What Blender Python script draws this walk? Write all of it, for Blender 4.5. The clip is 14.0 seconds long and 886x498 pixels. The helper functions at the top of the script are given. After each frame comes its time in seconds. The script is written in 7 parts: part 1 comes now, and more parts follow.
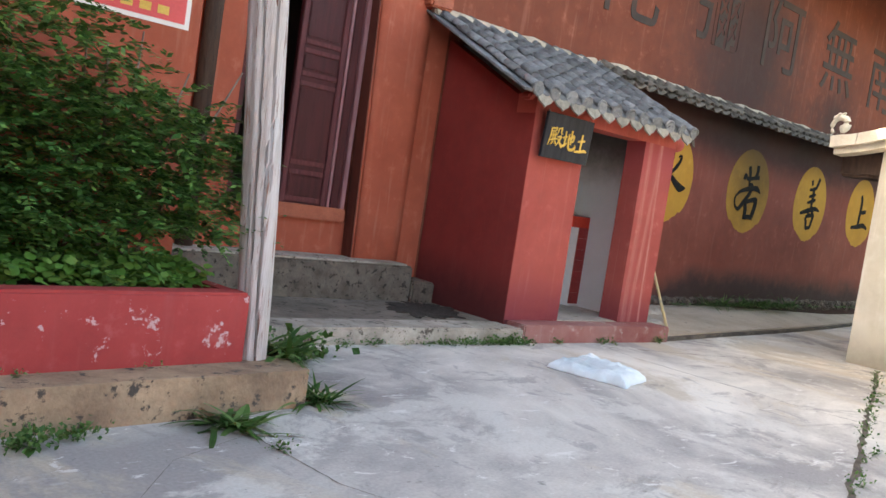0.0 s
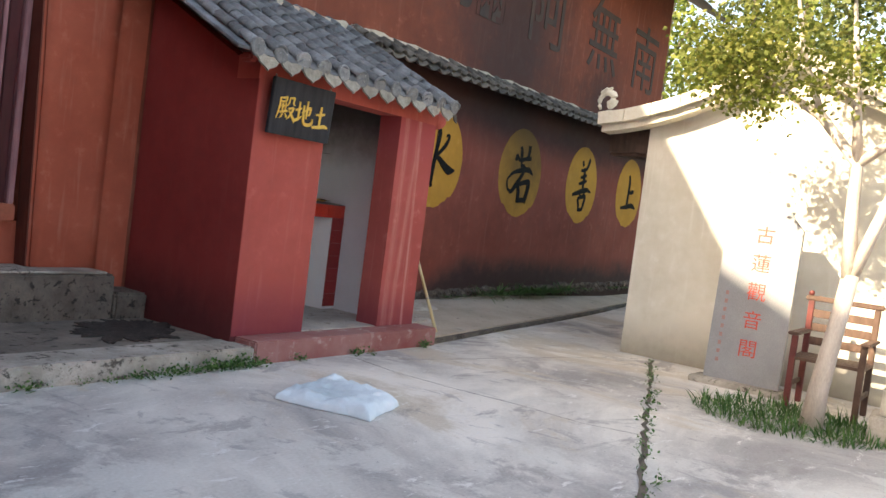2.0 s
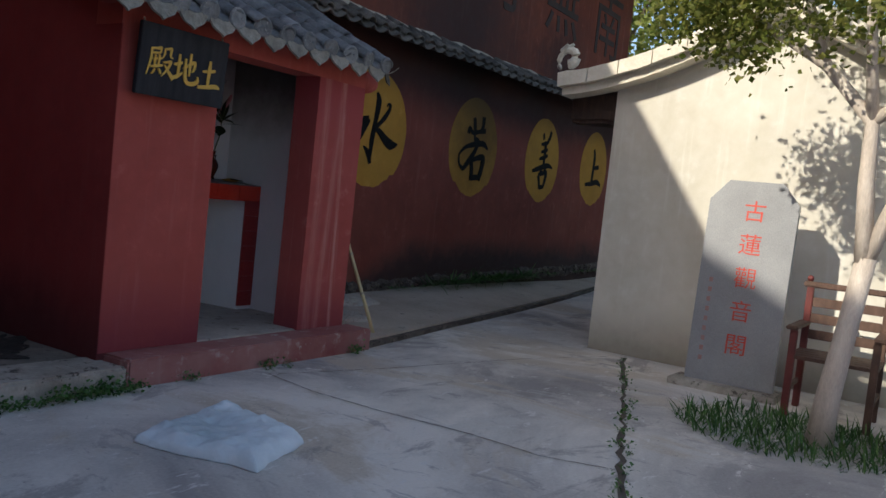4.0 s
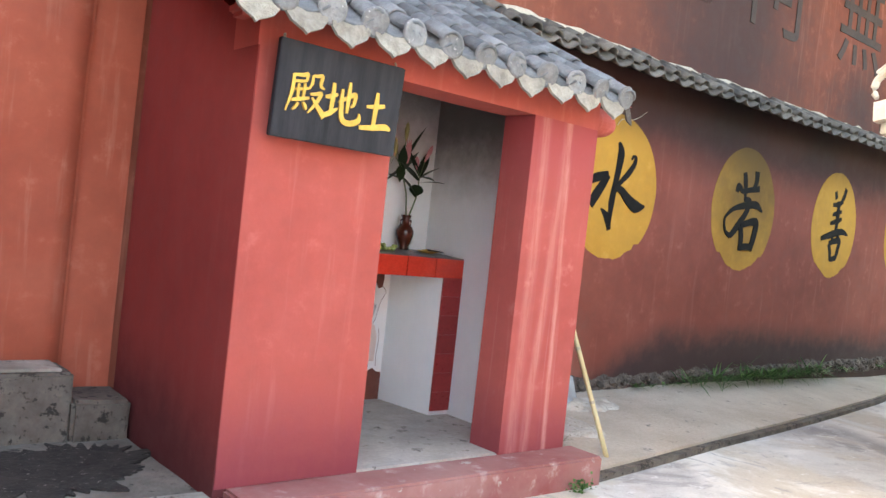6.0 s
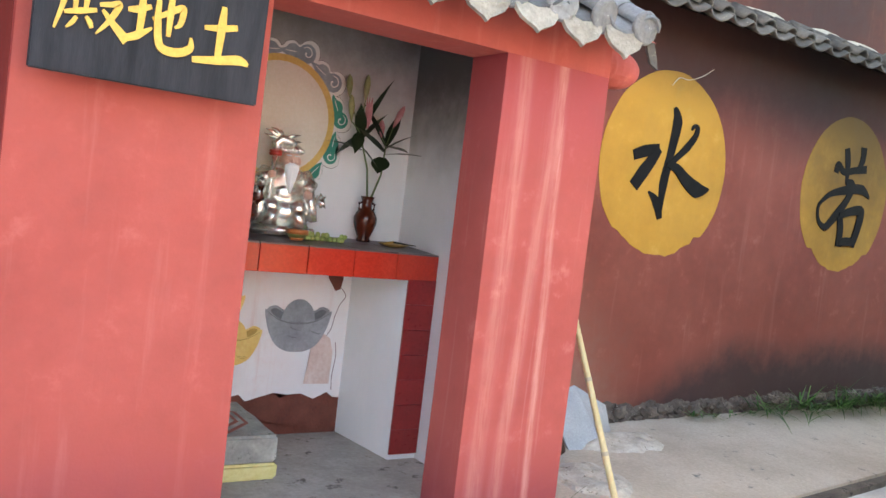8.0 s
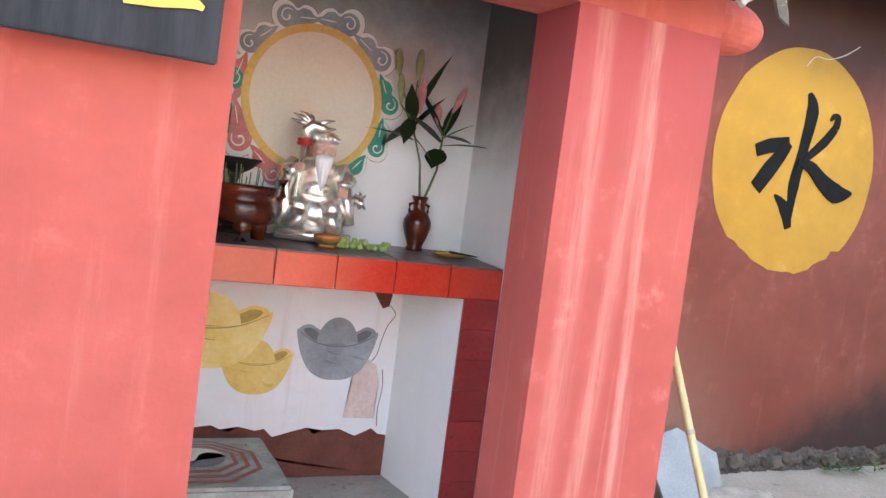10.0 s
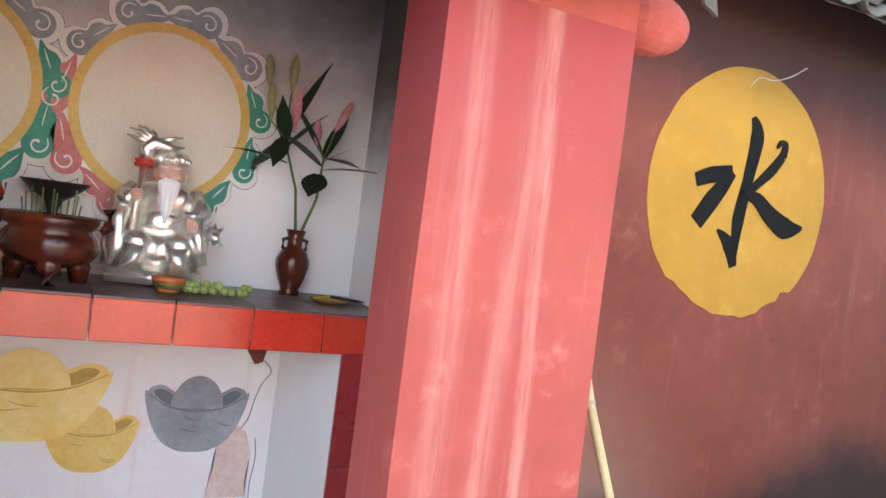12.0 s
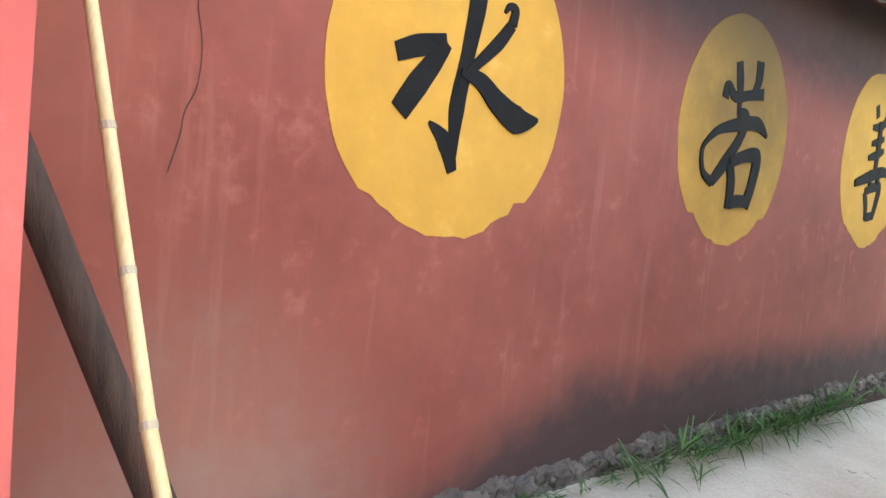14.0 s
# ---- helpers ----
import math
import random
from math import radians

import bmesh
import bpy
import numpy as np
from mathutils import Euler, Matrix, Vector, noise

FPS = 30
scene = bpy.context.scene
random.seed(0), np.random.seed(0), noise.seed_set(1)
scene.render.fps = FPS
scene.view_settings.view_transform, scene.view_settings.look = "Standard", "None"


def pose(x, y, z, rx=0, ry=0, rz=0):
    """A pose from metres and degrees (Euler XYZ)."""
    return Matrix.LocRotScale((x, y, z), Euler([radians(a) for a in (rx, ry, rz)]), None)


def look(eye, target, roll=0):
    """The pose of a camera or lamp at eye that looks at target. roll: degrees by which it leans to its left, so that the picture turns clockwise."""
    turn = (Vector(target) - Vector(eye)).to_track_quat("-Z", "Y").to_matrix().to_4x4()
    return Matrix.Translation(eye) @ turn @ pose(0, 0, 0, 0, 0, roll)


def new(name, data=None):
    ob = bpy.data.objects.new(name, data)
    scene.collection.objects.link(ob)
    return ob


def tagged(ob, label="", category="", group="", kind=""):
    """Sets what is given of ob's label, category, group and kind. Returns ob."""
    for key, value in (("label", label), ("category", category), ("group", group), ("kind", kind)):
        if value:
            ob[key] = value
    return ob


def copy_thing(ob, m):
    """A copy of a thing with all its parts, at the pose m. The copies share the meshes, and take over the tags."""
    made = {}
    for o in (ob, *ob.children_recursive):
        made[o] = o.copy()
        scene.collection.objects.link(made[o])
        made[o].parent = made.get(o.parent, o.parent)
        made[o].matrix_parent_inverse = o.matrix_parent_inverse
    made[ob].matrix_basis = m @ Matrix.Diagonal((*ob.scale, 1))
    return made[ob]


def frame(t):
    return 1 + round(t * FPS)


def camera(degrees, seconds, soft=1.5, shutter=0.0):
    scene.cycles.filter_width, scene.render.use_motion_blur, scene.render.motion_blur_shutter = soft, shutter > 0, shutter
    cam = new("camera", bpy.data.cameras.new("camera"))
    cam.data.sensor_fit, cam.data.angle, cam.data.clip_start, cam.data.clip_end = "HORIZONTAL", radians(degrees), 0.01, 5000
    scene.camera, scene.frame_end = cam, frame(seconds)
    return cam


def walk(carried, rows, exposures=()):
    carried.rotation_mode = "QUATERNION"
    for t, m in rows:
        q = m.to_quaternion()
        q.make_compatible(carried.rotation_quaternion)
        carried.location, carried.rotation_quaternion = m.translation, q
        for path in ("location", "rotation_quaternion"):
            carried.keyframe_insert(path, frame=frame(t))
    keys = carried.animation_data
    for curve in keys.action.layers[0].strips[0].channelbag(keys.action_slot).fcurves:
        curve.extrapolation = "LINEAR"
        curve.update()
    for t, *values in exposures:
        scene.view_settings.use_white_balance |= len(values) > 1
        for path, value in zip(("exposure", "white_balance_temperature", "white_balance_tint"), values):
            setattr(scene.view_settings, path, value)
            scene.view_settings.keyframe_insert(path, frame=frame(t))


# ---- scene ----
cam = camera(57.0, 14.0)
EXPOSURES = [(0.0, 2.58, 8500, 10), (1.0, 2.7, 8400, 10), (1.4, 2.58, 8500, 10), (2.0, 2.1, 8000, 10), (3.2, 1.1, 7000, 10), (4.3, 0.35, 6300, 10), (4.5, 0.55, 6400, 10), (4.8, 1.4, 6700, 10), (5.0, 2.1, 7500, 10), (5.5, 2.55, 7800, 10), (6.0, 3.32, 8000, 10), (6.5, 3.46, 8000, 10), (7.0, 3.45, 8000, 10), (8.0, 3.36, 7900, 10), (9.0, 3.68, 7600, 10), (11.5, 3.63, 7600, 10), (12.5, 3.63, 7600, 10), (14.0, 3.82, 7600, 10)]
PATH = [
    (0, (-5.32, -5.184, 1.213), (-4.017, -3.672, 1.081), 8.5),
    (0.5, (-4.986, -5.002, 1.254), (-3.722, -3.455, 1.158), 8.8),
    (1, (-4.693, -4.933, 1.23), (-3.414, -3.399, 1.132), 6.7),
    (1.5, (-4.333, -4.828, 1.274), (-2.944, -3.393, 1.158), 6.5),
    (2, (-4.035, -4.612, 1.289), (-2.398, -3.468, 1.192), 7.2),
    (2.2, (-3.935, -4.55, 1.29), (-2.216, -3.532, 1.207), 7.1),
    (4.3, (-2.608, -4.01, 1.292), (-0.946, -2.908, 1.132), 5.5),
    (4.5, (-2.399, -3.92, 1.325), (-0.835, -2.685, 1.158), 5.3),
    (5, (-2.102, -3.7, 1.347), (-0.704, -2.275, 1.225), 6.6),
    (5.5, (-1.857, -3.361, 1.382), (-0.5, -1.893, 1.37), 7.5),
    (6, (-1.538, -3.196, 1.347), (-0.261, -1.657, 1.312), 6.2),
    (6.5, (-1.166, -3.064, 1.402), (0.095, -1.514, 1.327), 6.2),
    (7, (-0.84, -2.815, 1.375), (0.461, -1.301, 1.252), 7.4),
    (7.5, (-0.57, -2.656, 1.402), (0.711, -1.123, 1.31), 7.5),
    (8, (-0.178, -2.576, 1.431), (0.903, -0.896, 1.335), 6.8),
    (8.5, (0.04, -2.423, 1.409), (1.024, -0.685, 1.299), 6.6),
    (9, (0.239, -2.119, 1.438), (1.223, -0.379, 1.371), 8.7),
    (9.2, (0.259, -2.088, 1.441), (1.166, -0.309, 1.343), 9.2),
    (11.3, (0.694, -1.781, 1.418), (1.504, 0.045, 1.323), 6.6),
    (11.5, (0.724, -1.707, 1.436), (1.589, 0.094, 1.363), 6.5),
    (12, (0.886, -1.655, 1.462), (1.797, 0.126, 1.454), 7.3),
    (12.5, (1.099, -1.625, 1.457), (2.053, 0.132, 1.407), 6.9),
    (13, (1.308, -1.39, 1.43), (2.547, 0.177, 1.327), 6.7),
    (13.5, (1.539, -1.104, 1.51), (2.945, 0.311, 1.375), 7.7),
    (14, (1.94, -0.92, 1.48), (3.302, 0.538, 1.331), 5.4),
]
walk(cam, [(t, look(eye, target, roll)) for t, eye, target, roll in PATH], EXPOSURES)


# ---- world, sun, exposure ----
SUN = Vector((1.0, -0.45, -0.65)).normalized()
world = bpy.data.worlds.new("sky")
scene.world = world
world.use_nodes = True
wn = world.node_tree.nodes
sky = wn.new("ShaderNodeTexSky")
sky.sky_type = "NISHITA"
sky.sun_disc = False
sky.sun_elevation = math.asin(-SUN.z)
sky.sun_rotation = math.atan2(-SUN.x, -SUN.y)
sky.air_density, sky.dust_density, sky.ozone_density = 1.0, 2.0, 1.0
wn["Background"].inputs["Strength"].default_value = 0.15
world.node_tree.links.new(sky.outputs[0], wn["Background"].inputs["Color"])
sun_data = bpy.data.lights.new("sun", "SUN")
sun_data.energy, sun_data.angle, sun_data.color = 3.6, radians(0.6), (1.0, 0.91, 0.76)
sun = new("sun", sun_data)
sun.rotation_mode = "QUATERNION"
sun.rotation_quaternion = SUN.to_track_quat("-Z", "Y")


# ---- materials ----
def nodes_of(name):
    m = bpy.data.materials.new(name)
    m.use_nodes = True
    return m, m.node_tree.nodes, m.node_tree.links, m.node_tree.nodes["Principled BSDF"]


def ramp(n, l, fac, stops):
    r = n.new("ShaderNodeValToRGB")
    els = r.color_ramp.elements
    while len(els) < len(stops):
        els.new(0.5)
    for e, (p, c) in zip(els, stops):
        e.position = p
        e.color = (*c, 1) if len(c) == 3 else c
    l.new(fac, r.inputs[0])
    return r.outputs[0]


def noise_tex(n, l, vec, scale, detail=6.0, rough=0.6, distort=0.0):
    t = n.new("ShaderNodeTexNoise")
    t.inputs["Scale"].default_value, t.inputs["Detail"].default_value = scale, detail
    t.inputs["Roughness"].default_value, t.inputs["Distortion"].default_value = rough, distort
    l.new(vec, t.inputs["Vector"])
    return t.outputs["Fac"]


def scaled(n, l, vec, s):
    mp = n.new("ShaderNodeMapping")
    mp.inputs["Scale"].default_value = s
    l.new(vec, mp.inputs["Vector"])
    return mp.outputs[0]


def blend(n, l, fac, a, b, mode="MIX"):
    mx = n.new("ShaderNodeMix")
    mx.data_type, mx.blend_type = "RGBA", mode
    for sock, v in ((mx.inputs[0], fac), (mx.inputs[6], a), (mx.inputs[7], b)):
        if isinstance(v, (float, int)):
            sock.default_value = v
        elif isinstance(v, tuple):
            sock.default_value = (*v, 1)
        else:
            l.new(v, sock)
    return mx.outputs[2]


def maths(n, l, op, a, b=0.0, c=0.0):
    mt = n.new("ShaderNodeMath")
    mt.operation = op
    for k, v in enumerate((a, b, c)):
        if isinstance(v, (float, int)):
            mt.inputs[k].default_value = v
        else:
            l.new(v, mt.inputs[k])
    return mt.outputs[0]


def band(n, l, value, lo, hi):
    mr = n.new("ShaderNodeMapRange")
    mr.interpolation_type = "SMOOTHSTEP"
    l.new(value, mr.inputs[0])
    mr.inputs[1].default_value, mr.inputs[2].default_value = lo, hi
    return mr.outputs[0]


def relief(n, l, bsdf, height, strength, distance=0.01):
    b = n.new("ShaderNodeBump")
    b.inputs["Strength"].default_value, b.inputs["Distance"].default_value = strength, distance
    l.new(height, b.inputs["Height"])
    l.new(b.outputs[0], bsdf.inputs["Normal"])


def surface(name, c1, c2, scale=3.0, fine=40.0, rough=0.8, bump=0.3, metal=0.0, stretch=(1, 1, 1), specks=None, speck_at=0.7, vary=0.0, spec=None, coords="Position"):
    """Two tones in large patches, fine grain, optional specks of a third tone, relief from the grain."""
    m, n, l, b = nodes_of(name)
    if coords == "Position":
        vec = n.new("ShaderNodeNewGeometry").outputs["Position"]
    else:
        vec = n.new("ShaderNodeTexCoord").outputs["Object"]
    vec = scaled(n, l, vec, stretch)
    big, small = noise_tex(n, l, vec, scale), noise_tex(n, l, vec, fine, 5)
    col = ramp(n, l, big, [(0.3, c1), (0.7, c2)])
    col = blend(n, l, 0.55, col, ramp(n, l, small, [(0.25, (0.35, 0.35, 0.35)), (0.75, (0.65, 0.65, 0.65))]), "OVERLAY")
    if specks:
        sp = ramp(n, l, noise_tex(n, l, vec, scale * 3.3, 8, 0.7), [(speck_at, (0, 0, 0)), (speck_at + 0.05, (1, 1, 1))])
        col = blend(n, l, sp, col, specks)
    if vary:
        rnd = n.new("ShaderNodeObjectInfo").outputs["Random"]
        lo, hi = 1 - vary, 1 + vary
        col = blend(n, l, 1.0, col, ramp(n, l, rnd, [(0, (lo, lo, lo)), (1, (hi, hi, hi))]), "MULTIPLY")
    l.new(col, b.inputs["Base Color"])
    l.new(ramp(n, l, small, [(0.2, (rough * 0.85,) * 3), (0.8, (min(1, rough * 1.12),) * 3)]), b.inputs["Roughness"])
    b.inputs["Metallic"].default_value = metal
    if spec is not None:
        b.inputs["Specular IOR Level"].default_value = spec
    relief(n, l, b, maths(n, l, "ADD", small, big), bump)
    return m


def plaster(name, c1, c2, pale, damp=None, damp_z=(0.1, 0.5), streak=0.35, fade=0.3, soot_shade=None, soot_shade_z=(2.2, 2.9), chips=None, hard=0.12, damp_x=None, chip_at=0.71, run_scale=(9, 9, 0.7), patch=None, lines=()):
    """Painted render: patches, vertical rain streaks, paler rubbed areas, and stains and painted shade with ragged
    edges at given heights.
    """
    m, n, l, b = nodes_of(name)
    pos = n.new("ShaderNodeNewGeometry").outputs["Position"]
    xyz = n.new("ShaderNodeSeparateXYZ")
    l.new(pos, xyz.inputs[0])
    z = xyz.outputs[2]
    big = noise_tex(n, l, pos, 1.3, 7, 0.65)
    mid = noise_tex(n, l, pos, 7.0, 7, 0.65)
    small = noise_tex(n, l, pos, 90.0, 4)
    run = noise_tex(n, l, scaled(n, l, pos, run_scale), 1.6, 6, 0.6)
    col = ramp(n, l, big, [(0.32, c1), (0.68, c2)])
    col = blend(n, l, maths(n, l, "MULTIPLY", band(n, l, run, 0.54, 0.75), streak), col, pale)
    col = blend(n, l, maths(n, l, "MULTIPLY", band(n, l, mid, 0.55, 0.75), fade), col, pale)
    col = blend(n, l, 0.45, col, ramp(n, l, mid, [(0.3, (0.40, 0.40, 0.40)), (0.7, (0.60, 0.60, 0.60))]), "OVERLAY")
    wob = maths(n, l, "ADD", maths(n, l, "MULTIPLY", big, 0.55), maths(n, l, "MULTIPLY", mid, 0.3))
    if damp:
        h = maths(n, l, "SUBTRACT", maths(n, l, "ADD", z, 0.42), wob)
        if damp_x:
            h = maths(n, l, "ADD", h, maths(n, l, "MULTIPLY", maths(n, l, "MAXIMUM", maths(n, l, "SUBTRACT", damp_x, xyz.outputs[0]), 0.0), 0.34))
        fac = maths(n, l, "SUBTRACT", 1.0, band(n, l, h, damp_z[0], damp_z[1]))
        col = blend(n, l, maths(n, l, "MULTIPLY", fac, 0.93), col, damp)
    # Soot plus eave and roof shade, painted in above a given height.
    if soot_shade:
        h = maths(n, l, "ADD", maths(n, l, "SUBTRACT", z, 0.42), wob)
        col = blend(n, l, maths(n, l, "MULTIPLY", band(n, l, h, soot_shade_z[0], soot_shade_z[1]), 0.85), col, soot_shade)
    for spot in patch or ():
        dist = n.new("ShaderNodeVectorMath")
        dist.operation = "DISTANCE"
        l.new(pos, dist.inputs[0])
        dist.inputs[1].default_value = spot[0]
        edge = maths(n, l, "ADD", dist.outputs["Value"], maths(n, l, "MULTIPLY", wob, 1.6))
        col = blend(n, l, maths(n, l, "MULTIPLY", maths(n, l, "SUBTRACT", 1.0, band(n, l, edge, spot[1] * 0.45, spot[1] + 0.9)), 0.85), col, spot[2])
    for x_top, x_low, wide, amount in lines:
        mid_x = maths(n, l, "ADD", maths(n, l, "MULTIPLY", z, (x_top - x_low) / 2.0), x_low)
        off = maths(n, l, "ABSOLUTE", maths(n, l, "SUBTRACT", maths(n, l, "ADD", xyz.outputs[0], maths(n, l, "MULTIPLY", big, 0.05)), maths(n, l, "ADD", mid_x, 0.025)))
        fine_run = noise_tex(n, l, scaled(n, l, pos, (20, 20, 1.4)), 1.6, 7, 0.7)
        fac = maths(n, l, "MULTIPLY", maths(n, l, "SUBTRACT", 1.0, band(n, l, off, wide * 0.1, wide)), maths(n, l, "MULTIPLY", band(n, l, fine_run, 0.25, 0.7), amount))
        col = blend(n, l, fac, col, pale)
    if chips:
        ch = band(n, l, noise_tex(n, l, pos, 6.0, 9, 0.72), chip_at, chip_at + 0.02)
        col = blend(n, l, ch, col, chips)
    l.new(col, b.inputs["Base Color"])
    l.new(ramp(n, l, mid, [(0.3, (0.72,) * 3), (0.7, (0.92,) * 3)]), b.inputs["Roughness"])
    b.inputs["Specular IOR Level"].default_value = 0.25
    relief(n, l, b, maths(n, l, "ADD", maths(n, l, "MULTIPLY", small, 0.25), mid), hard, 0.02)
    return m


def plain(name, c, rough=0.5, metal=0.0, spec=None):
    m, n, l, b = nodes_of(name)
    b.inputs["Base Color"].default_value = (*c, 1)
    b.inputs["Roughness"].default_value, b.inputs["Metallic"].default_value = rough, metal
    return m


def leafy(name, c1, c2, c3, rough=0.5, trans=0.25):
    """Leaves whose tone changes from leaf to leaf."""
    m, n, l, b = nodes_of(name)
    rnd = n.new("ShaderNodeNewGeometry").outputs["Random Per Island"]
    col = ramp(n, l, rnd, [(0.0, c1), (0.55, c2), (1.0, c3)])
    l.new(col, b.inputs["Base Color"])
    b.inputs["Roughness"].default_value = rough
    b.inputs["Specular IOR Level"].default_value = 0.3
    tr = n.new("ShaderNodeBsdfTranslucent")
    l.new(col, tr.inputs[0])
    mx = n.new("ShaderNodeMixShader")
    mx.inputs[0].default_value = trans
    l.new(b.outputs[0], mx.inputs[1])
    l.new(tr.outputs[0], mx.inputs[2])
    l.new(mx.outputs[0], n["Material Output"].inputs[0])
    return m


def concrete_yard():
    """Worn cement yard: grey with pale scoured patches, ochre dust, dark stains and small pits."""
    m, n, l, b = nodes_of("yard_concrete")
    pos = n.new("ShaderNodeNewGeometry").outputs["Position"]
    big, mid = noise_tex(n, l, pos, 0.42, 7, 0.62, 0.6), noise_tex(n, l, pos, 2.1, 9, 0.7, 0.5)
    small = noise_tex(n, l, pos, 55.0, 5)
    col = ramp(n, l, big, [(0.40, (0.33, 0.31, 0.295)), (0.5, (0.55, 0.52, 0.475)), (0.60, (0.76, 0.72, 0.65))])
    for vec, sc, lo, hi, amount, tone in (
        (pos, 1.3, 0.52, 0.60, 0.75, (0.62, 0.60, 0.55)),
        (scaled(n, l, pos, (1.0, 0.6, 1)), 0.8, 0.52, 0.62, 0.75, (0.53, 0.455, 0.35)),
        (scaled(n, l, pos, (0.7, 1.5, 1)), 1.4, 0.56, 0.64, 0.55, (0.25, 0.225, 0.215)),
        (scaled(n, l, pos, (1.6, 0.7, 1)), 3.6, 0.58, 0.64, 0.5, (0.29, 0.27, 0.265)),
        (scaled(n, l, pos, (0.8, 1.8, 1)), 5.0, 0.60, 0.64, 0.8, (0.72, 0.70, 0.66)),
        (pos, 16.0, 0.63, 0.68, 0.6, (0.17, 0.165, 0.155)),
    ):
        tex = noise_tex(n, l, vec, sc, 10, 0.7, 0.6)
        col = blend(n, l, maths(n, l, "MULTIPLY", band(n, l, tex, lo, hi), amount), col, tone)
    col = blend(n, l, 0.45, col, ramp(n, l, small, [(0.3, (0.38,) * 3), (0.7, (0.62,) * 3)]), "OVERLAY")
    l.new(col, b.inputs["Base Color"])
    l.new(ramp(n, l, mid, [(0.3, (0.6,) * 3), (0.7, (0.9,) * 3)]), b.inputs["Roughness"])
    b.inputs["Specular IOR Level"].default_value = 0.3
    relief(n, l, b, maths(n, l, "ADD", maths(n, l, "MULTIPLY", small, 0.35), mid), 0.3, 0.012)
    return m


M_YARD = concrete_yard()
# The dark patches under the skirt mix soot with painted eave shade.
M_WALL = plaster("ochre_red_plaster", (0.205, 0.053, 0.037), (0.285, 0.084, 0.058), (0.40, 0.18, 0.13), damp=(0.050, 0.034, 0.032), damp_z=(0.42, 0.84), damp_x=5.1, patch=(((5.7, 1.36, 2.95), 1.0, (0.03, 0.022, 0.022)), ((7.7, 1.36, 2.95), 0.7, (0.03, 0.022, 0.022)), ((2.95, 1.36, 0.15), 0.95, (0.42, 0.28, 0.21))), soot_shade=(0.026, 0.019, 0.019), soot_shade_z=(2.02, 2.62), streak=0.22, fade=0.3)
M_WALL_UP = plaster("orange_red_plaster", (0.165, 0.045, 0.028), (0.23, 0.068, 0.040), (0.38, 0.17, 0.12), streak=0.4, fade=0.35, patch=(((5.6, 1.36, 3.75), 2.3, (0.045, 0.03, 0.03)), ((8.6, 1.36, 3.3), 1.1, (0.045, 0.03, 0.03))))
M_DOORWALL = plaster("orange_plaster", (0.345, 0.082, 0.048), (0.43, 0.115, 0.068), (0.56, 0.28, 0.20), streak=0.3, fade=0.25)
M_SHRINE = plaster("vermilion_plaster", (0.375, 0.074, 0.058), (0.445, 0.100, 0.080), (0.60, 0.22, 0.18), damp=(0.22, 0.042, 0.055), damp_z=(0.12, 0.7), streak=0.28, fade=0.22, chips=(0.70, 0.62, 0.56), chip_at=0.765)
M_PIER = plaster("streaked_vermilion_plaster", (0.37, 0.076, 0.064), (0.44, 0.104, 0.088), (0.68, 0.38, 0.33), damp=(0.24, 0.05, 0.06), damp_z=(0.12, 0.55), streak=0.20, fade=0.22, run_scale=(15, 15, 0.5), soot_shade=(0.34, 0.06, 0.07), soot_shade_z=(1.35, 2.2), lines=((1.775, 1.755, 0.06, 0.30), (1.95, 1.85, 0.05, 0.32), (1.97, 2.03, 0.028, 0.55)))
M_NICHE = plaster("peeling_pink_stained_whitewash", (0.78, 0.74, 0.71), (0.86, 0.86, 0.86), (0.66, 0.42, 0.36), streak=0.6, fade=0.3, run_scale=(7, 7, 0.6))
# A darker, deeper red than the front wall's.
M_SIDE = plaster("dark_red_plaster", (0.22, 0.031, 0.028), (0.28, 0.045, 0.04), (0.32, 0.10, 0.09), damp=(0.10, 0.026, 0.027), damp_z=(0.15, 0.7), streak=0.12, fade=0.1)
# Upper whitewash darkened by soot and by painted roof shade.
M_WHITE = plaster("whitewash", (0.80, 0.81, 0.81), (0.86, 0.87, 0.88), (0.88, 0.88, 0.87), streak=0.3, fade=0.3, soot_shade=(0.10, 0.076, 0.052), soot_shade_z=(1.72, 2.36))
M_WHITE_SOOT_SHADE = plaster("soot_shaded_whitewash", (0.80, 0.81, 0.81), (0.86, 0.87, 0.88), (0.88, 0.88, 0.87), streak=0.3, fade=0.3, soot_shade=(0.055, 0.046, 0.034), soot_shade_z=(1.45, 2.12))
M_GABLE = plaster("cream_limewash", (0.60, 0.57, 0.48), (0.72, 0.69, 0.60), (0.78, 0.77, 0.70), damp=(0.30, 0.27, 0.21), damp_z=(-0.1, 0.5), streak=0.5, fade=0.3)
M_PLANTER = plaster("brick_red_limewash", (0.34, 0.045, 0.045), (0.44, 0.07, 0.065), (0.50, 0.20, 0.19), chips=(0.58, 0.38, 0.38), chip_at=0.60, streak=0.1, fade=0.3)
M_STEP = plaster("red_washed_cement", (0.25, 0.065, 0.06), (0.37, 0.19, 0.17), (0.48, 0.40, 0.36), streak=0.15, fade=0.95, chips=(0.44, 0.38, 0.33), chip_at=0.63)
M_CEMENT = surface("stained_cement", (0.24, 0.215, 0.175), (0.50, 0.465, 0.40), 3.4, 40, 0.88, 0.7, specks=(0.085, 0.075, 0.06), speck_at=0.56)
M_DARKFLOOR = surface("mossy_dark_cement", (0.065, 0.055, 0.044), (0.19, 0.162, 0.132), 5.0, 30, 0.9, 1.0, specks=(0.03, 0.026, 0.021), speck_at=0.555)
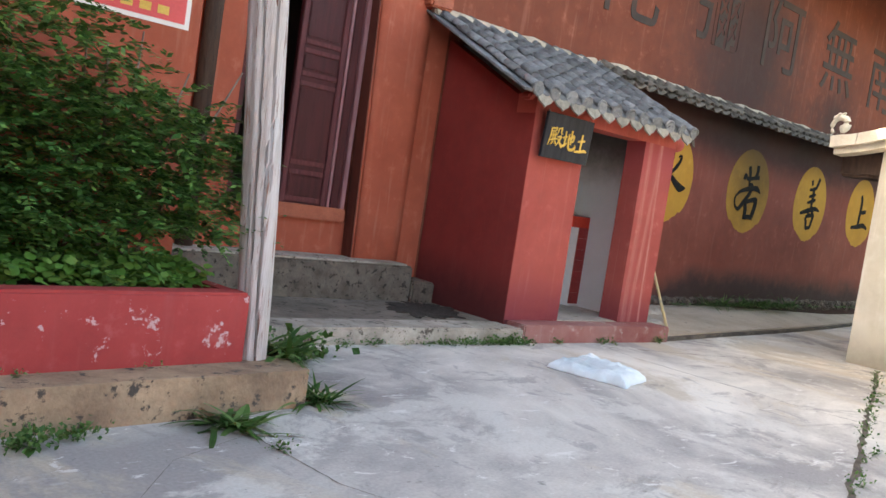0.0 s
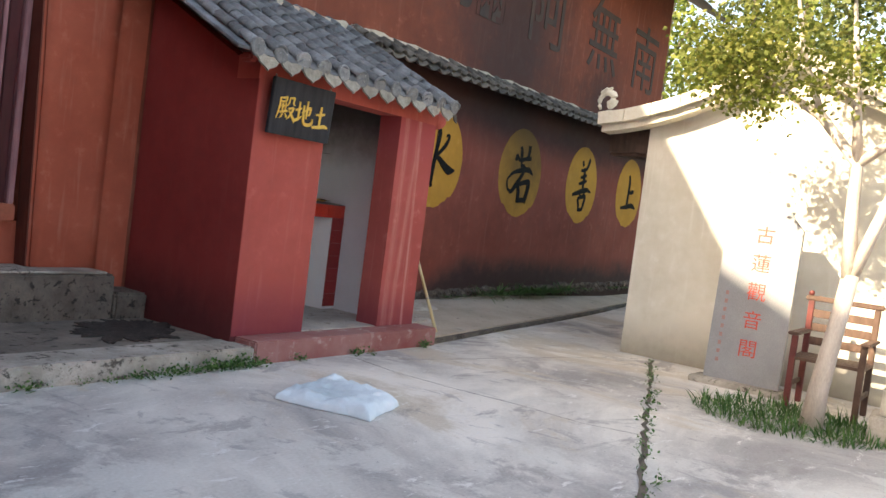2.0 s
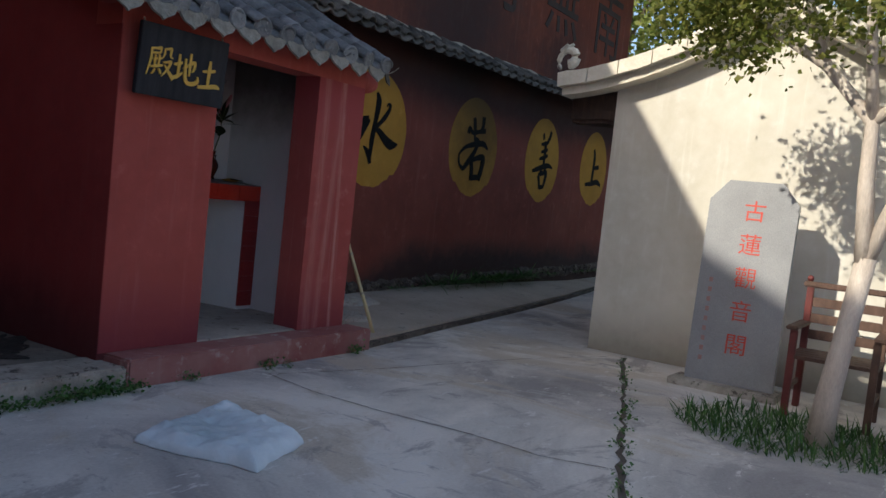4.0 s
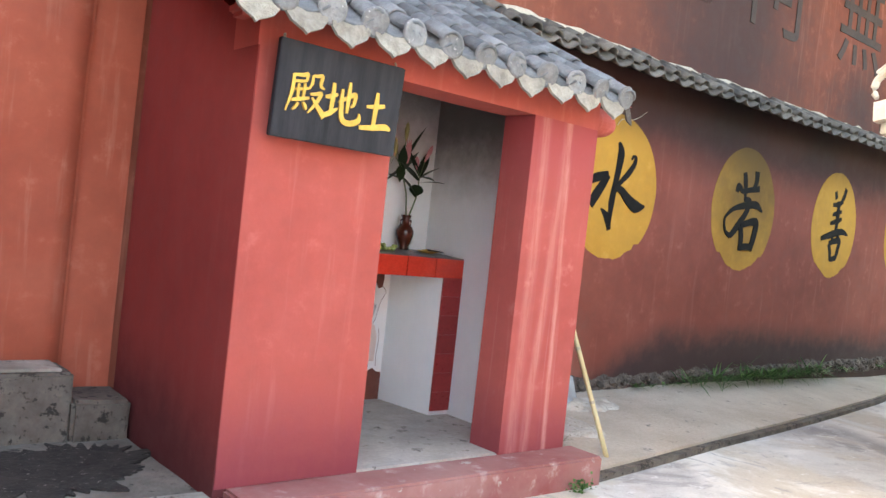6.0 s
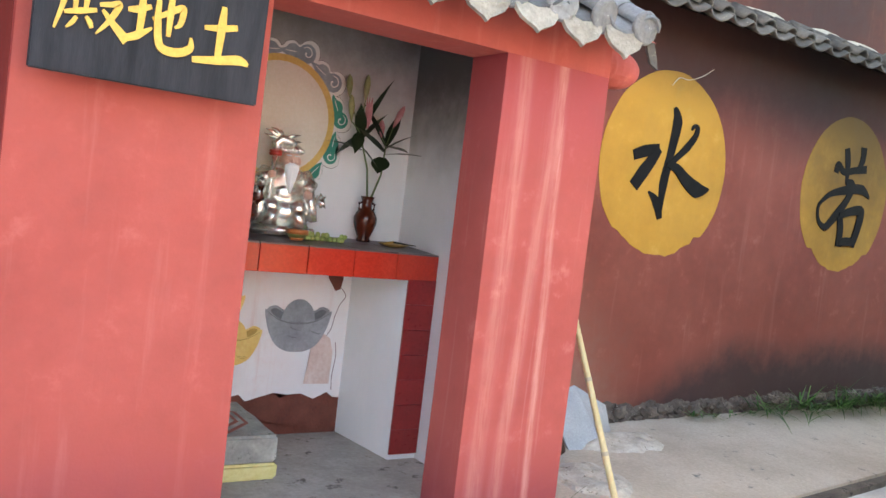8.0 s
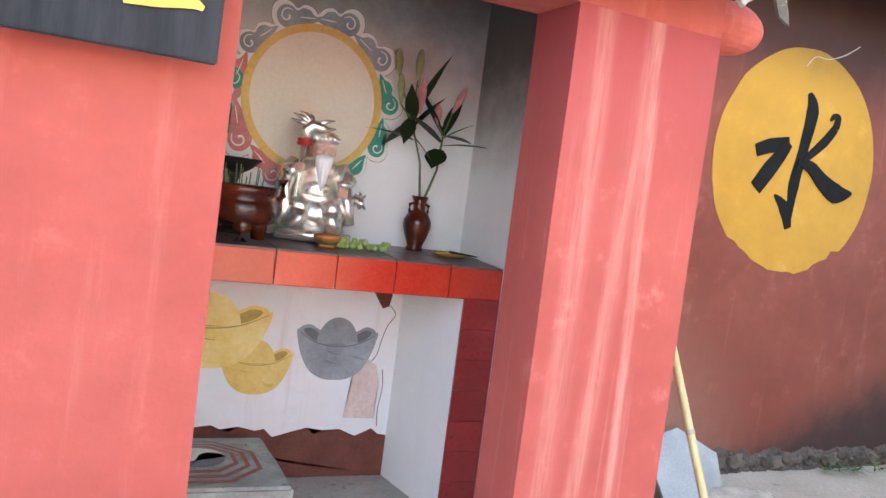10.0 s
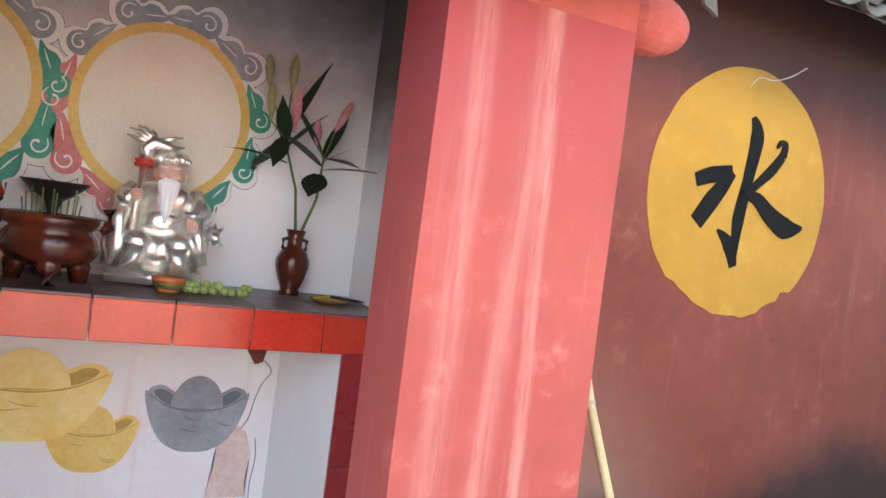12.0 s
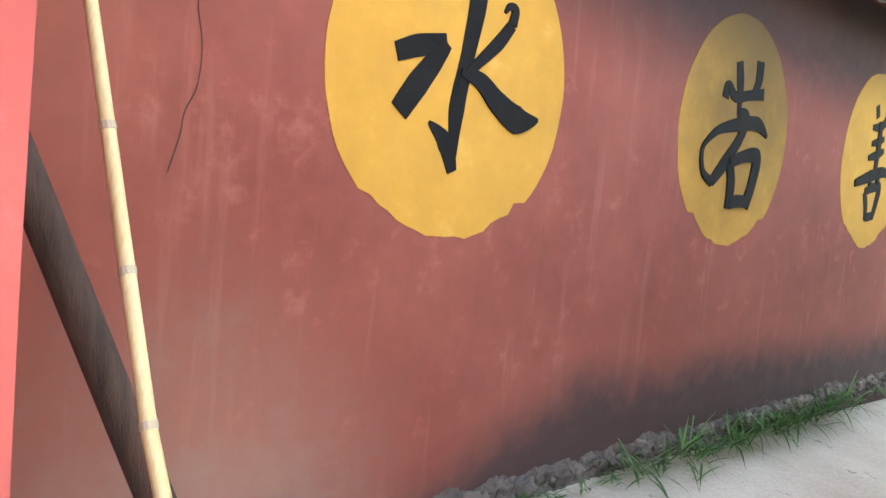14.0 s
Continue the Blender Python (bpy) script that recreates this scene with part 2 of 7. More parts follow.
M_PATH = surface("pale_path_cement", (0.41, 0.34, 0.26), (0.56, 0.485, 0.39), 1.8, 50, 0.85, 0.4, specks=(0.20, 0.19, 0.17), speck_at=0.62)
M_LEDGE = surface("weathered_ledge_cement", (0.20, 0.13, 0.085), (0.50, 0.36, 0.23), 2.8, 35, 0.9, 0.7, specks=(0.07, 0.06, 0.05), speck_at=0.56)
M_SHRINEFLOOR = surface("smooth_cement_floor", (0.33, 0.29, 0.25), (0.50, 0.455, 0.40), 3.0, 45, 0.75, 0.4, specks=(0.13, 0.11, 0.09), speck_at=0.60)
M_RUBBLE = surface("rubble_footing", (0.05, 0.04, 0.034), (0.18, 0.145, 0.115), 9.0, 40, 0.95, 0.9, specks=(0.40, 0.37, 0.32), speck_at=0.64, vary=0.35)
M_TILE = surface("grey_clay_tile", (0.085, 0.092, 0.098), (0.19, 0.205, 0.215), 7, 60, 0.75, 0.8, specks=(0.56, 0.56, 0.54), speck_at=0.665, vary=0.35)
M_TILE_OLD = surface("dark_lichened_tile", (0.07, 0.065, 0.06), (0.17, 0.15, 0.125), 6, 60, 0.9, 0.7, specks=(0.33, 0.29, 0.22), speck_at=0.63, vary=0.35)
M_MORTAR = surface("pale_lime_mortar", (0.42, 0.37, 0.30), (0.60, 0.54, 0.45), 7, 60, 0.9, 0.8)
M_DRIP = surface("pale_grey_drip_tile", (0.20, 0.185, 0.15), (0.36, 0.335, 0.28), 14, 60, 0.85, 0.9, specks=(0.50, 0.48, 0.43), speck_at=0.64, vary=0.2)
M_CREAMTILE = surface("cream_glaze_rake", (0.62, 0.57, 0.46), (0.75, 0.70, 0.58), 6, 50, 0.7, 0.4)
M_RED_BEAM = surface("red_painted_timber", (0.50, 0.06, 0.045), (0.60, 0.10, 0.07), 4, 60, 0.6, 0.3)
M_MAROON = surface("maroon_lacquered_wood", (0.042, 0.007, 0.010), (0.080, 0.014, 0.018), 3, 60, 0.45, 0.3, stretch=(6, 6, 0.5), spec=0.25)
M_MAROON_EDGE = surface("worn_maroon_edge", (0.20, 0.075, 0.085), (0.34, 0.17, 0.18), 6, 60, 0.6, 0.4, stretch=(6, 6, 0.6))
M_MAROON_MID = surface("rubbed_maroon_wood", (0.075, 0.018, 0.022), (0.15, 0.045, 0.05), 5, 60, 0.55, 0.4, stretch=(6, 6, 0.6), spec=0.25)
M_REVEAL = plaster("dark_brown_plaster", (0.10, 0.030, 0.022), (0.16, 0.045, 0.03), (0.26, 0.10, 0.07), streak=0.3, fade=0.2)
M_SILL = surface("orange_brown_sill", (0.30, 0.075, 0.04), (0.40, 0.12, 0.065), 5, 50, 0.7, 0.4)
M_POST = surface("weathered_pale_timber", (0.38, 0.32, 0.28), (0.70, 0.67, 0.66), 2.2, 26, 0.85, 1.0, stretch=(6, 6, 0.28), specks=(0.26, 0.13, 0.09), speck_at=0.575)
M_DARKWOOD = surface("dark_old_timber", (0.035, 0.022, 0.017), (0.09, 0.055, 0.04), 6, 40, 0.85, 0.7, stretch=(4, 4, 0.5))
M_BARK = surface("grey_brown_bark", (0.13, 0.10, 0.08), (0.27, 0.22, 0.17), 9, 50, 0.9, 0.9, stretch=(2, 2, 0.5))
M_BARK_PALE = surface("pale_smooth_bark", (0.40, 0.34, 0.28), (0.62, 0.55, 0.47), 5, 50, 0.8, 0.5, stretch=(2, 2, 0.6), specks=(0.22, 0.18, 0.14), speck_at=0.66)
M_DARKROOM = surface("unlit_room_plaster", (0.16, 0.15, 0.14), (0.22, 0.21, 0.20), 2, 40, 0.9, 0.3)
M_SIGN = surface("black_lacquer_board", (0.012, 0.013, 0.017), (0.034, 0.036, 0.043), 4, 60, 0.6, 0.15, stretch=(5, 5, 0.4), spec=0.2)
M_GOLD = surface("gold_paint", (0.62, 0.36, 0.05), (0.74, 0.47, 0.09), 9, 60, 0.45, 0.2)
M_BLACKPAINT = surface("black_brush_paint", (0.006, 0.006, 0.006), (0.014, 0.013, 0.012), 6, 60, 0.75, 0.2, spec=0.12)
M_FADEDPAINT = surface("faded_grey_black_paint", (0.028, 0.021, 0.02), (0.07, 0.042, 0.034), 2.2, 50, 0.8, 0.2)
M_YELLOW = plaster("yellow_wall_paint", (0.47, 0.235, 0.035), (0.55, 0.29, 0.05), (0.62, 0.40, 0.14), soot_shade=(0.13, 0.075, 0.02), soot_shade_z=(2.25, 2.8), patch=(((6.4, 1.36, 2.8), 1.85, (0.075, 0.05, 0.022)),), streak=0.12, fade=0.25, chips=(0.42, 0.18, 0.06), chip_at=0.73, hard=0.06)
M_STELE = surface("polished_grey_slab", (0.26, 0.27, 0.28), (0.33, 0.34, 0.35), 3, 120, 0.35, 0.1)
M_STELERED = surface("red_incised_paint", (0.55, 0.06, 0.04), (0.62, 0.10, 0.07), 8, 60, 0.6, 0.2)
M_EARTH = surface("dry_earth", (0.16, 0.12, 0.08), (0.28, 0.22, 0.15), 1.5, 30, 0.95, 0.8)


# ---- mesh helpers ----
def link(name, bm, material, parent=None, smooth=False):
    me = bpy.data.meshes.new(name)
    bm.normal_update()
    bm.to_mesh(me)
    bm.free()
    me.materials.append(material)
    if smooth:
        me.polygons.foreach_set("use_smooth", [True] * len(me.polygons))
    ob = new(name, me)
    if parent:
        ob.parent = parent
    return ob


def part(name, bm, material, parent, label="", smooth=False):
    ob = link(name, bm, material, parent, smooth)
    return tagged(ob, label) if label else ob


def thing(name, label, category, group="", kind="", at=(0, 0, 0)):
    ob = new(name)
    ob.location = at
    ob.empty_display_size = 0.1
    return tagged(ob, label, category, group, kind)


def structure(name, bm, material, label="", category="", smooth=False):
    return tagged(link(name, bm, material, None, smooth), label, category, "", "structure")


def box(x0, x1, y0, y1, z0, z1, bevel=0.0, bm=None, segs=2):
    bm2 = bmesh.new()
    bmesh.ops.create_cube(bm2, size=1, matrix=Matrix.Translation(((x0 + x1) / 2, (y0 + y1) / 2, (z0 + z1) / 2)) @ Matrix.Diagonal((x1 - x0, y1 - y0, z1 - z0, 1)))
    if bevel:
        bmesh.ops.bevel(bm2, geom=bm2.edges[:], offset=bevel, segments=segs, affect="EDGES")
    return merge(bm, bm2)


def merge(bm, other):
    if bm is None:
        return other
    me = bpy.data.meshes.new("tmp")
    other.to_mesh(me)
    other.free()
    bm.from_mesh(me)
    bpy.data.meshes.remove(me)
    return bm


def worn(bm, amount, scale=3.0, cuts=0):
    """Uneven faces: moves the points a little by noise."""
    if cuts:
        bmesh.ops.subdivide_edges(bm, edges=bm.edges[:], cuts=cuts, use_grid_fill=True)
    for v in bm.verts:
        v.co += noise.noise_vector(v.co * scale) * amount
    return bm


def slab(outline, z0, z1, bm=None):
    """A flat piece with the given ground outline."""
    b2 = bmesh.new()
    low = [b2.verts.new((x, y, z0)) for x, y in outline]
    top = [b2.verts.new((x, y, z1)) for x, y in outline]
    k = len(outline)
    b2.faces.new(top)
    b2.faces.new(low[::-1])
    for i in range(k):
        j = (i + 1) % k
        b2.faces.new((low[i], low[j], top[j], top[i]))
    bmesh.ops.recalc_face_normals(b2, faces=b2.faces[:])
    return merge(bm, b2)


def lathe(profile, segs=24, bm=None, at=(0, 0, 0)):
    """A turned body from (radius, height) pairs."""
    b2 = bmesh.new()
    rings = []
    for r, z in profile:
        rings.append([b2.verts.new((at[0] + r * math.cos(2 * math.pi * i / segs), at[1] + r * math.sin(2 * math.pi * i / segs), at[2] + z)) for i in range(segs)])
    for a, b in zip(rings, rings[1:]):
        for i in range(segs):
            j = (i + 1) % segs
            b2.faces.new((a[i], a[j], b[j], b[i]))
    b2.faces.new(rings[0][::-1])
    b2.faces.new(rings[-1])
    return merge(bm, b2)


def tube(points, radii, segs=8, bm=None):
    """A round limb along points with a radius at each."""
    b2 = bmesh.new()
    pts = [Vector(p) for p in points]
    rings = []
    for i, p in enumerate(pts):
        d = (pts[min(i + 1, len(pts) - 1)] - pts[max(i - 1, 0)]).normalized()
        q = d.to_track_quat("Z", "Y")
        r = radii[i] if hasattr(radii, "__len__") else radii
        rings.append([b2.verts.new(p + q @ Vector((r * math.cos(2 * math.pi * k / segs), r * math.sin(2 * math.pi * k / segs), 0))) for k in range(segs)])
    for a, b in zip(rings, rings[1:]):
        for k in range(segs):
            j = (k + 1) % segs
            b2.faces.new((a[k], a[j], b[j], b[k]))
    b2.faces.new(rings[0][::-1])
    b2.faces.new(rings[-1])
    return merge(bm, b2)


def flat_shape(outline, depth, to_world, bm=None):
    """A flat painted or cut shape: an outline in its own plane, given a small thickness."""
    b2 = bmesh.new()
    front = [b2.verts.new(to_world(u, v, depth)) for u, v in outline]
    back = [b2.verts.new(to_world(u, v, 0)) for u, v in outline]
    b2.faces.new(front)
    k = len(outline)
    for i in range(k):
        j = (i + 1) % k
        b2.faces.new((back[i], back[j], front[j], front[i]))
    bmesh.ops.triangulate(b2, faces=b2.faces[:])
    bmesh.ops.recalc_face_normals(b2, faces=b2.faces[:])
    return merge(bm, b2)


def stroke(points, widths, steps=10):
    """The outline of one brush stroke, from a smooth centre line with a width at each point."""
    pts = [Vector((p[0], p[1], 0)) for p in points]
    line, wide = [], []
    for i in range(len(pts) - 1):
        p0, p1, p2, p3 = pts[max(i - 1, 0)], pts[i], pts[i + 1], pts[min(i + 2, len(pts) - 1)]
        for s in range(steps):
            t = s / steps
            line.append(0.5 * (2 * p1 + (p2 - p0) * t + (2 * p0 - 5 * p1 + 4 * p2 - p3) * t * t + (3 * p1 - p0 - 3 * p2 + p3) * t**3))
            wide.append(widths[i] * (1 - t) + widths[i + 1] * t)
    line.append(pts[-1])
    wide.append(widths[-1])
    left, right = [], []
    for i, p in enumerate(line):
        d = (line[min(i + 1, len(line) - 1)] - line[max(i - 1, 0)]).normalized()
        nrm = Vector((-d.y, d.x, 0)) * wide[i] / 2
        left.append((p + nrm)[:2])
        right.append((p - nrm)[:2])
    return left, right


def ribbon(pts, widths, depth, to_world):
    """One brush stroke as a single raised strip."""
    left, right = stroke(pts, widths)
    bm = bmesh.new()
    rows = []
    for a, b in zip(left, right):
        rows.append([bm.verts.new(to_world(*q)) for q in ((*a, 0), (*a, depth), (*b, depth), (*b, 0))])
    for p, q in zip(rows, rows[1:]):
        for i in range(3):
            bm.faces.new((p[i], p[i + 1], q[i + 1], q[i]))
    bm.faces.new(rows[0])
    bm.faces.new(rows[-1][::-1])
    bmesh.ops.recalc_face_normals(bm, faces=bm.faces[:])
    return bm


def brush(strokes, depth, to_world, material, parent, label, name="brush_stroke"):
    """A brushed character, stroke by stroke."""
    for k, (pts, widths) in enumerate(strokes):
        part(name, ribbon(pts, widths, depth + 0.0012 * (k % 9), to_world), material, parent, label)


def text_mesh(words, size, matrix, extrude=0.002, bold=0.0, sx=1.0):
    cu = bpy.data.curves.new("letters", "FONT")
    cu.body, cu.size, cu.extrude, cu.offset = words, size, extrude, bold
    cu.align_x, cu.align_y = "CENTER", "CENTER"
    ob = bpy.data.objects.new("letters", cu)
    scene.collection.objects.link(ob)
    bpy.context.view_layer.update()
    me = bpy.data.meshes.new_from_object(ob.evaluated_get(bpy.context.evaluated_depsgraph_get()))
    bpy.data.objects.remove(ob)
    bm = bmesh.new()
    bm.from_mesh(me)
    bpy.data.meshes.remove(me)
    bm.transform(matrix @ Matrix.Diagonal((sx, 1, 1, 1)))
    return bm


FACE_MINUS_Y = Matrix.Rotation(radians(90), 4, "X")
FACE_MINUS_X = Matrix.Rotation(radians(-90), 4, "Z") @ FACE_MINUS_Y


def leaf_cloud(spots, size, rnd, droop=0.3, ratio=0.45, bm_lists=None):
    """Many small folded leaves at the given spots, as vertex and face lists."""
    verts, faces = bm_lists or ([], [])
    for p in spots:
        s = size * rnd.uniform(0.6, 1.3)
        d = Vector((rnd.gauss(0, 1), rnd.gauss(0, 1), rnd.gauss(0, 0.6) - droop)).normalized()
        w = d.cross(Vector((rnd.gauss(0, 1), rnd.gauss(0, 1), rnd.gauss(0, 1)))).normalized() * s * ratio
        fold = d.cross(w).normalized() * s * 0.12
        k = len(verts)
        mid = p + d * s * 0.45
        verts += [p, mid + w + fold, p + d * s, mid - w + fold, mid]
        faces += [(k, k + 4, k + 1), (k + 1, k + 4, k + 2), (k, k + 3, k + 4), (k + 3, k + 2, k + 4)]
    return verts, faces


def mesh_part(name, verts, faces, material, parent, label=""):
    me = bpy.data.meshes.new(name)
    me.from_pydata([tuple(v) for v in verts], [], faces)
    me.materials.append(material)
    ob = new(name, me)
    ob.parent = parent
    return tagged(ob, label) if label else ob


def in_ball(rnd, c, r):
    while True:
        v = Vector((rnd.uniform(-1, 1), rnd.uniform(-1, 1), rnd.uniform(-1, 1)))
        if 0.25 < v.length < 1:
            return Vector(c) + Vector((v.x * r[0], v.y * r[1], v.z * r[2]))


# ---- ground and paving ----
bm = bmesh.new()
bmesh.ops.create_grid(bm, x_segments=60, y_segments=60, size=150)
structure("ground", bm, M_YARD, "grey worn cement yard with pale patches", "ground")
KERB = [(2.30, -0.14), (4.0, 0.09), (6.0, 0.33), (8.0, 0.62), (9.7, 0.93), (11.1, 1.2)]
bm = slab(KERB + [(11.1, 1.75), (9.7, 1.75), (8.0, 1.75), (6.0, 1.75), (4.0, 1.75), (2.30, 1.75)], -0.1, 0.055)
for v in bm.verts:
    if v.co.y > 1.7 and v.co.z > 0:
        v.co.z = 0.10 + 0.018 * v.co.x
path = structure("pavement", bm, M_PATH, "pale cement path along the temple wall", "path")
kerb_bm = bmesh.new()
for (xa, ya), (xb, yb) in zip(KERB, KERB[1:]):
    slab([(xa, ya - 0.07), (xb, yb - 0.07), (xb, yb - 0.003), (xa, ya - 0.003)], -0.1, 0.038, kerb_bm)
structure("kerb", worn(kerb_bm, 0.008, 4, 2), M_DARKFLOOR, "dark cement gutter edge of the path", "kerb")

# ---- temple walls ----
WALL_Y, DOOR_Y, TOP = 1.357, 1.477, 5.8
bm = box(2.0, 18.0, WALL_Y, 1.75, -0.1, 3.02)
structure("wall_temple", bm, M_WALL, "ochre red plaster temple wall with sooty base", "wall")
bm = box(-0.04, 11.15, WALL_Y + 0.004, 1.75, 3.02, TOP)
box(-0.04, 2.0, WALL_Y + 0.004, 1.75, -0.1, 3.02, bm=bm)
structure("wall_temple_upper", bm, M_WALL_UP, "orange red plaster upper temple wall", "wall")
def leaning(bm):
    """The pilaster's outer edge runs off to one side on its way up."""
    for v in bm.verts:
        if v.co.x < -0.6:
            v.co.x -= 0.028 * (v.co.z - 0.5)
    return bm


bm = leaning(box(-0.865, -0.30, 1.30, 1.75, -0.1, TOP, 0.02))
structure("pilaster", worn(bm, 0.012, 2.0, 5), M_DOORWALL, "orange plaster pilaster beside the temple door", "pilaster", True)
# Thin dark brown strip laid over the pilaster's left face.
structure("door_reveal", leaning(box(-0.877, -0.8655, 1.312, 1.47, 0.484, 5.0)), M_REVEAL, "dark brown reveal beside the door", "wall")
bm = box(-0.30, -0.04, 1.345, 1.75, -0.1, TOP)
structure("wall_beside_door", worn(bm, 0.008, 2.0, 5), M_DOORWALL, "orange plaster wall between pilaster and shrine", "wall")
bm = box(-3.3, -2.17, DOOR_Y - 0.05, 1.8, -0.1, TOP)
box(-2.17, -0.74, DOOR_Y, 1.8, -0.1, 0.80, bm=bm)
box(-2.17, -0.74, DOOR_Y, 1.8, 3.55, TOP, bm=bm)
structure("wall_door", bm, M_DOORWALL, "orange plaster wall round the temple door", "wall")
bm = box(-9.0, -3.24, -0.156, 1.8, -0.1, 3.9)
structure("wall_wing", bm, M_DOORWALL, "orange plaster wall of the side wing", "wall")
# room behind the door
bm = box(-4.5, 0.4, 5.0, 5.2, 0, 4.2)
box(-4.7, -4.5, 1.8, 5.2, 0, 4.2, bm=bm)
box(0.4, 0.6, 1.76, 5.2, 0, 4.2, bm=bm)
structure("wall_room", bm, M_DARKROOM, "grey plaster walls of the dark temple room", "wall")
structure("floor", box(-4.5, 0.4, 1.8, 5.0, 0.5, 0.80), M_DARKFLOOR, "dark cement floor of the temple room", "floor")
structure("ceiling", box(-4.7, 0.6, 1.8, 5.2, 4.2, 4.35), M_DARKWOOD, "dark timber ceiling of the temple room", "ceiling")
# roofs over the temple and the wing
# The right half's eave is drawn out, unseen, to darken the upper wall.
bm = bmesh.new()
for (y0, z0, y1, z1, xa, xb) in ((0.95, 5.78, 5.5, 8.4, -9.6, 0.5), (0.25, 5.35, 5.5, 8.4, 0.5, 11.9)):
    vs = [bm.verts.new(c) for c in ((xa, y0, z0), (xb, y0, z0), (xb, y1, z1), (xa, y1, z1))]
    bm.faces.new(vs)
bmesh.ops.solidify(bm, geom=bm.faces[:], thickness=0.12)
structure("roof_temple", bm, M_TILE_OLD, "dark tiled temple roof, right eave widened to shade the wall", "roof")
# Unseen roof above the post, added to shade the yard.
bm = bmesh.new()
vs = [bm.verts.new(c) for c in ((-9.6, -1.62, 3.55), (-2.95, -1.62, 3.55), (-2.95, 1.3, 4.5), (-9.6, 1.3, 4.5))]
bm.faces.new(vs)
bmesh.ops.solidify(bm, geom=bm.faces[:], thickness=0.12)
structure("roof_wing", bm, M_TILE_OLD, "unseen dark tiled roof over the side wing", "roof")
# far side of the yard, behind the walker
bm = box(-9.0, 12, -16.3, -16, -0.1, 2.4)
structure("wall_yard", bm, M_DOORWALL, "orange plaster wall closing the yard", "wall")
# Gable hall added out of view; its slope shapes the cast shadow.
bm = bmesh.new()
prof = [(5.0, -0.1), (5.0, 9.9), (3.6, 9.5), (-6.5, 4.45), (-12.0, 4.3), (-12.0, -0.1)]
a = [bm.verts.new((-9.05, y, z)) for y, z in prof]
c = [bm.verts.new((-14.0, y, z)) for y, z in prof]
bm.faces.new(a)
bm.faces.new(c[::-1])
for i in range(len(prof)):
    j = (i + 1) % len(prof)
    bm.faces.new((a[i], c[i], c[j], a[j]))
bmesh.ops.recalc_face_normals(bm, faces=bm.faces[:])
structure("wall_shadow_hall", bm, M_DOORWALL, "unseen orange plaster gable hall added to cast shadow", "wall")

# ---- platform, stoop and curb in front of the door ----
bm = box(-2.75, 0.045, -0.236, 0.12, -0.1, 0.13, 0.015)
structure("curb", worn(bm, 0.012, 2.5, 6), M_CEMENT, "stained grey cement curb of the platform", "curb")
M_PLATFORM = surface("mossy_grey_cement", (0.10, 0.088, 0.072), (0.25, 0.22, 0.18), 3.2, 34, 0.9, 1.0, specks=(0.05, 0.043, 0.035), speck_at=0.57)
bm = box(-2.9, -0.02, 0.12, 1.03, -0.1, 0.125)
structure("platform", worn(bm, 0.008, 3, 5), M_PLATFORM, "dark mossy cement platform before the door", "platform")
bm = box(-2.9, -0.31, 1.03, 1.47, -0.1, 0.466, 0.015)
structure("stoop", worn(bm, 0.010, 3, 5), M_DARKFLOOR, "dark grey cement doorstep", "step")
bm = box(-0.31, -0.02, 1.0, 1.34, -0.1, 0.33, 0.02)
structure("side_step", worn(bm, 0.015, 4, 4), M_DARKFLOOR, "worn low cement step beside the shrine", "step")
bm = box(-2.9, -0.36, 1.06, 1.472, 0.467, 0.482, 0.004)
structure("stoop_top", worn(bm, 0.004, 3, 3), M_CEMENT, "pale worn tread of the doorstep", "step")

M_MOSS = surface("black_moss", (0.016, 0.014, 0.012), (0.05, 0.043, 0.035), 9, 40, 0.95, 1.0, specks=(0.22, 0.20, 0.17), speck_at=0.60)
rnd = random.Random(9)
outline = []
for k in range(300):
    a = 2 * math.pi * k / 300
    r = 1 + 0.5 * noise.noise(Vector((math.cos(a) * 2.2, math.sin(a) * 2.2, 4))) + 0.30 * noise.noise(Vector((math.cos(a) * 8, math.sin(a) * 8, 2))) + 0.12 * noise.noise(Vector((math.cos(a) * 19, math.sin(a) * 19, 7)))
    outline.append((-0.46 + 0.38 * r * math.cos(a) + 0.12 * math.sin(a), 0.58 + 0.36 * r * math.sin(a)))
structure("moss_patch", slab(outline, 0.10, 0.1325), M_MOSS, "black moss patch on the platform", "moss")
rnd = random.Random(5)

# ---- shrine ----
shrine = thing("shrine", "small red plaster shrine with a grey tiled lean-to roof", "shrine", at=(1.07, 0.6, 0))
SH = Vector((1.07, 0.6, 0))


def shrine_part(name, bm, mat_, label="", smooth=False):
    bm.transform(Matrix.Translation(-SH))
    return part(name, bm, mat_, shrine, label, smooth)


bm = box(0.046, 2.29, -0.236, 0.02, -0.1, 0.165, 0.012)
shrine_part("step", worn(bm, 0.006, 3, 4), M_STEP, "red washed cement front step")
shrine_part("floor_slab", box(0.05, 2.10, 0.02, 1.35, -0.1, 0.17), M_SHRINEFLOOR, "smooth grey cement floor")
bm = box(0.0, 0.725, 0.0, 0.24, 0.166, 2.0595)
shrine_part("front_wall", worn(bm, 0.004, 2, 7), M_SHRINE, "bright vermilion front wall")
bm = box(1.67, 2.20, 0.0, 0.24, 0.166, 2.0595)
shrine_part("pier", worn(bm, 0.004, 2, 7), M_PIER, "vermilion pier with rain streaks")


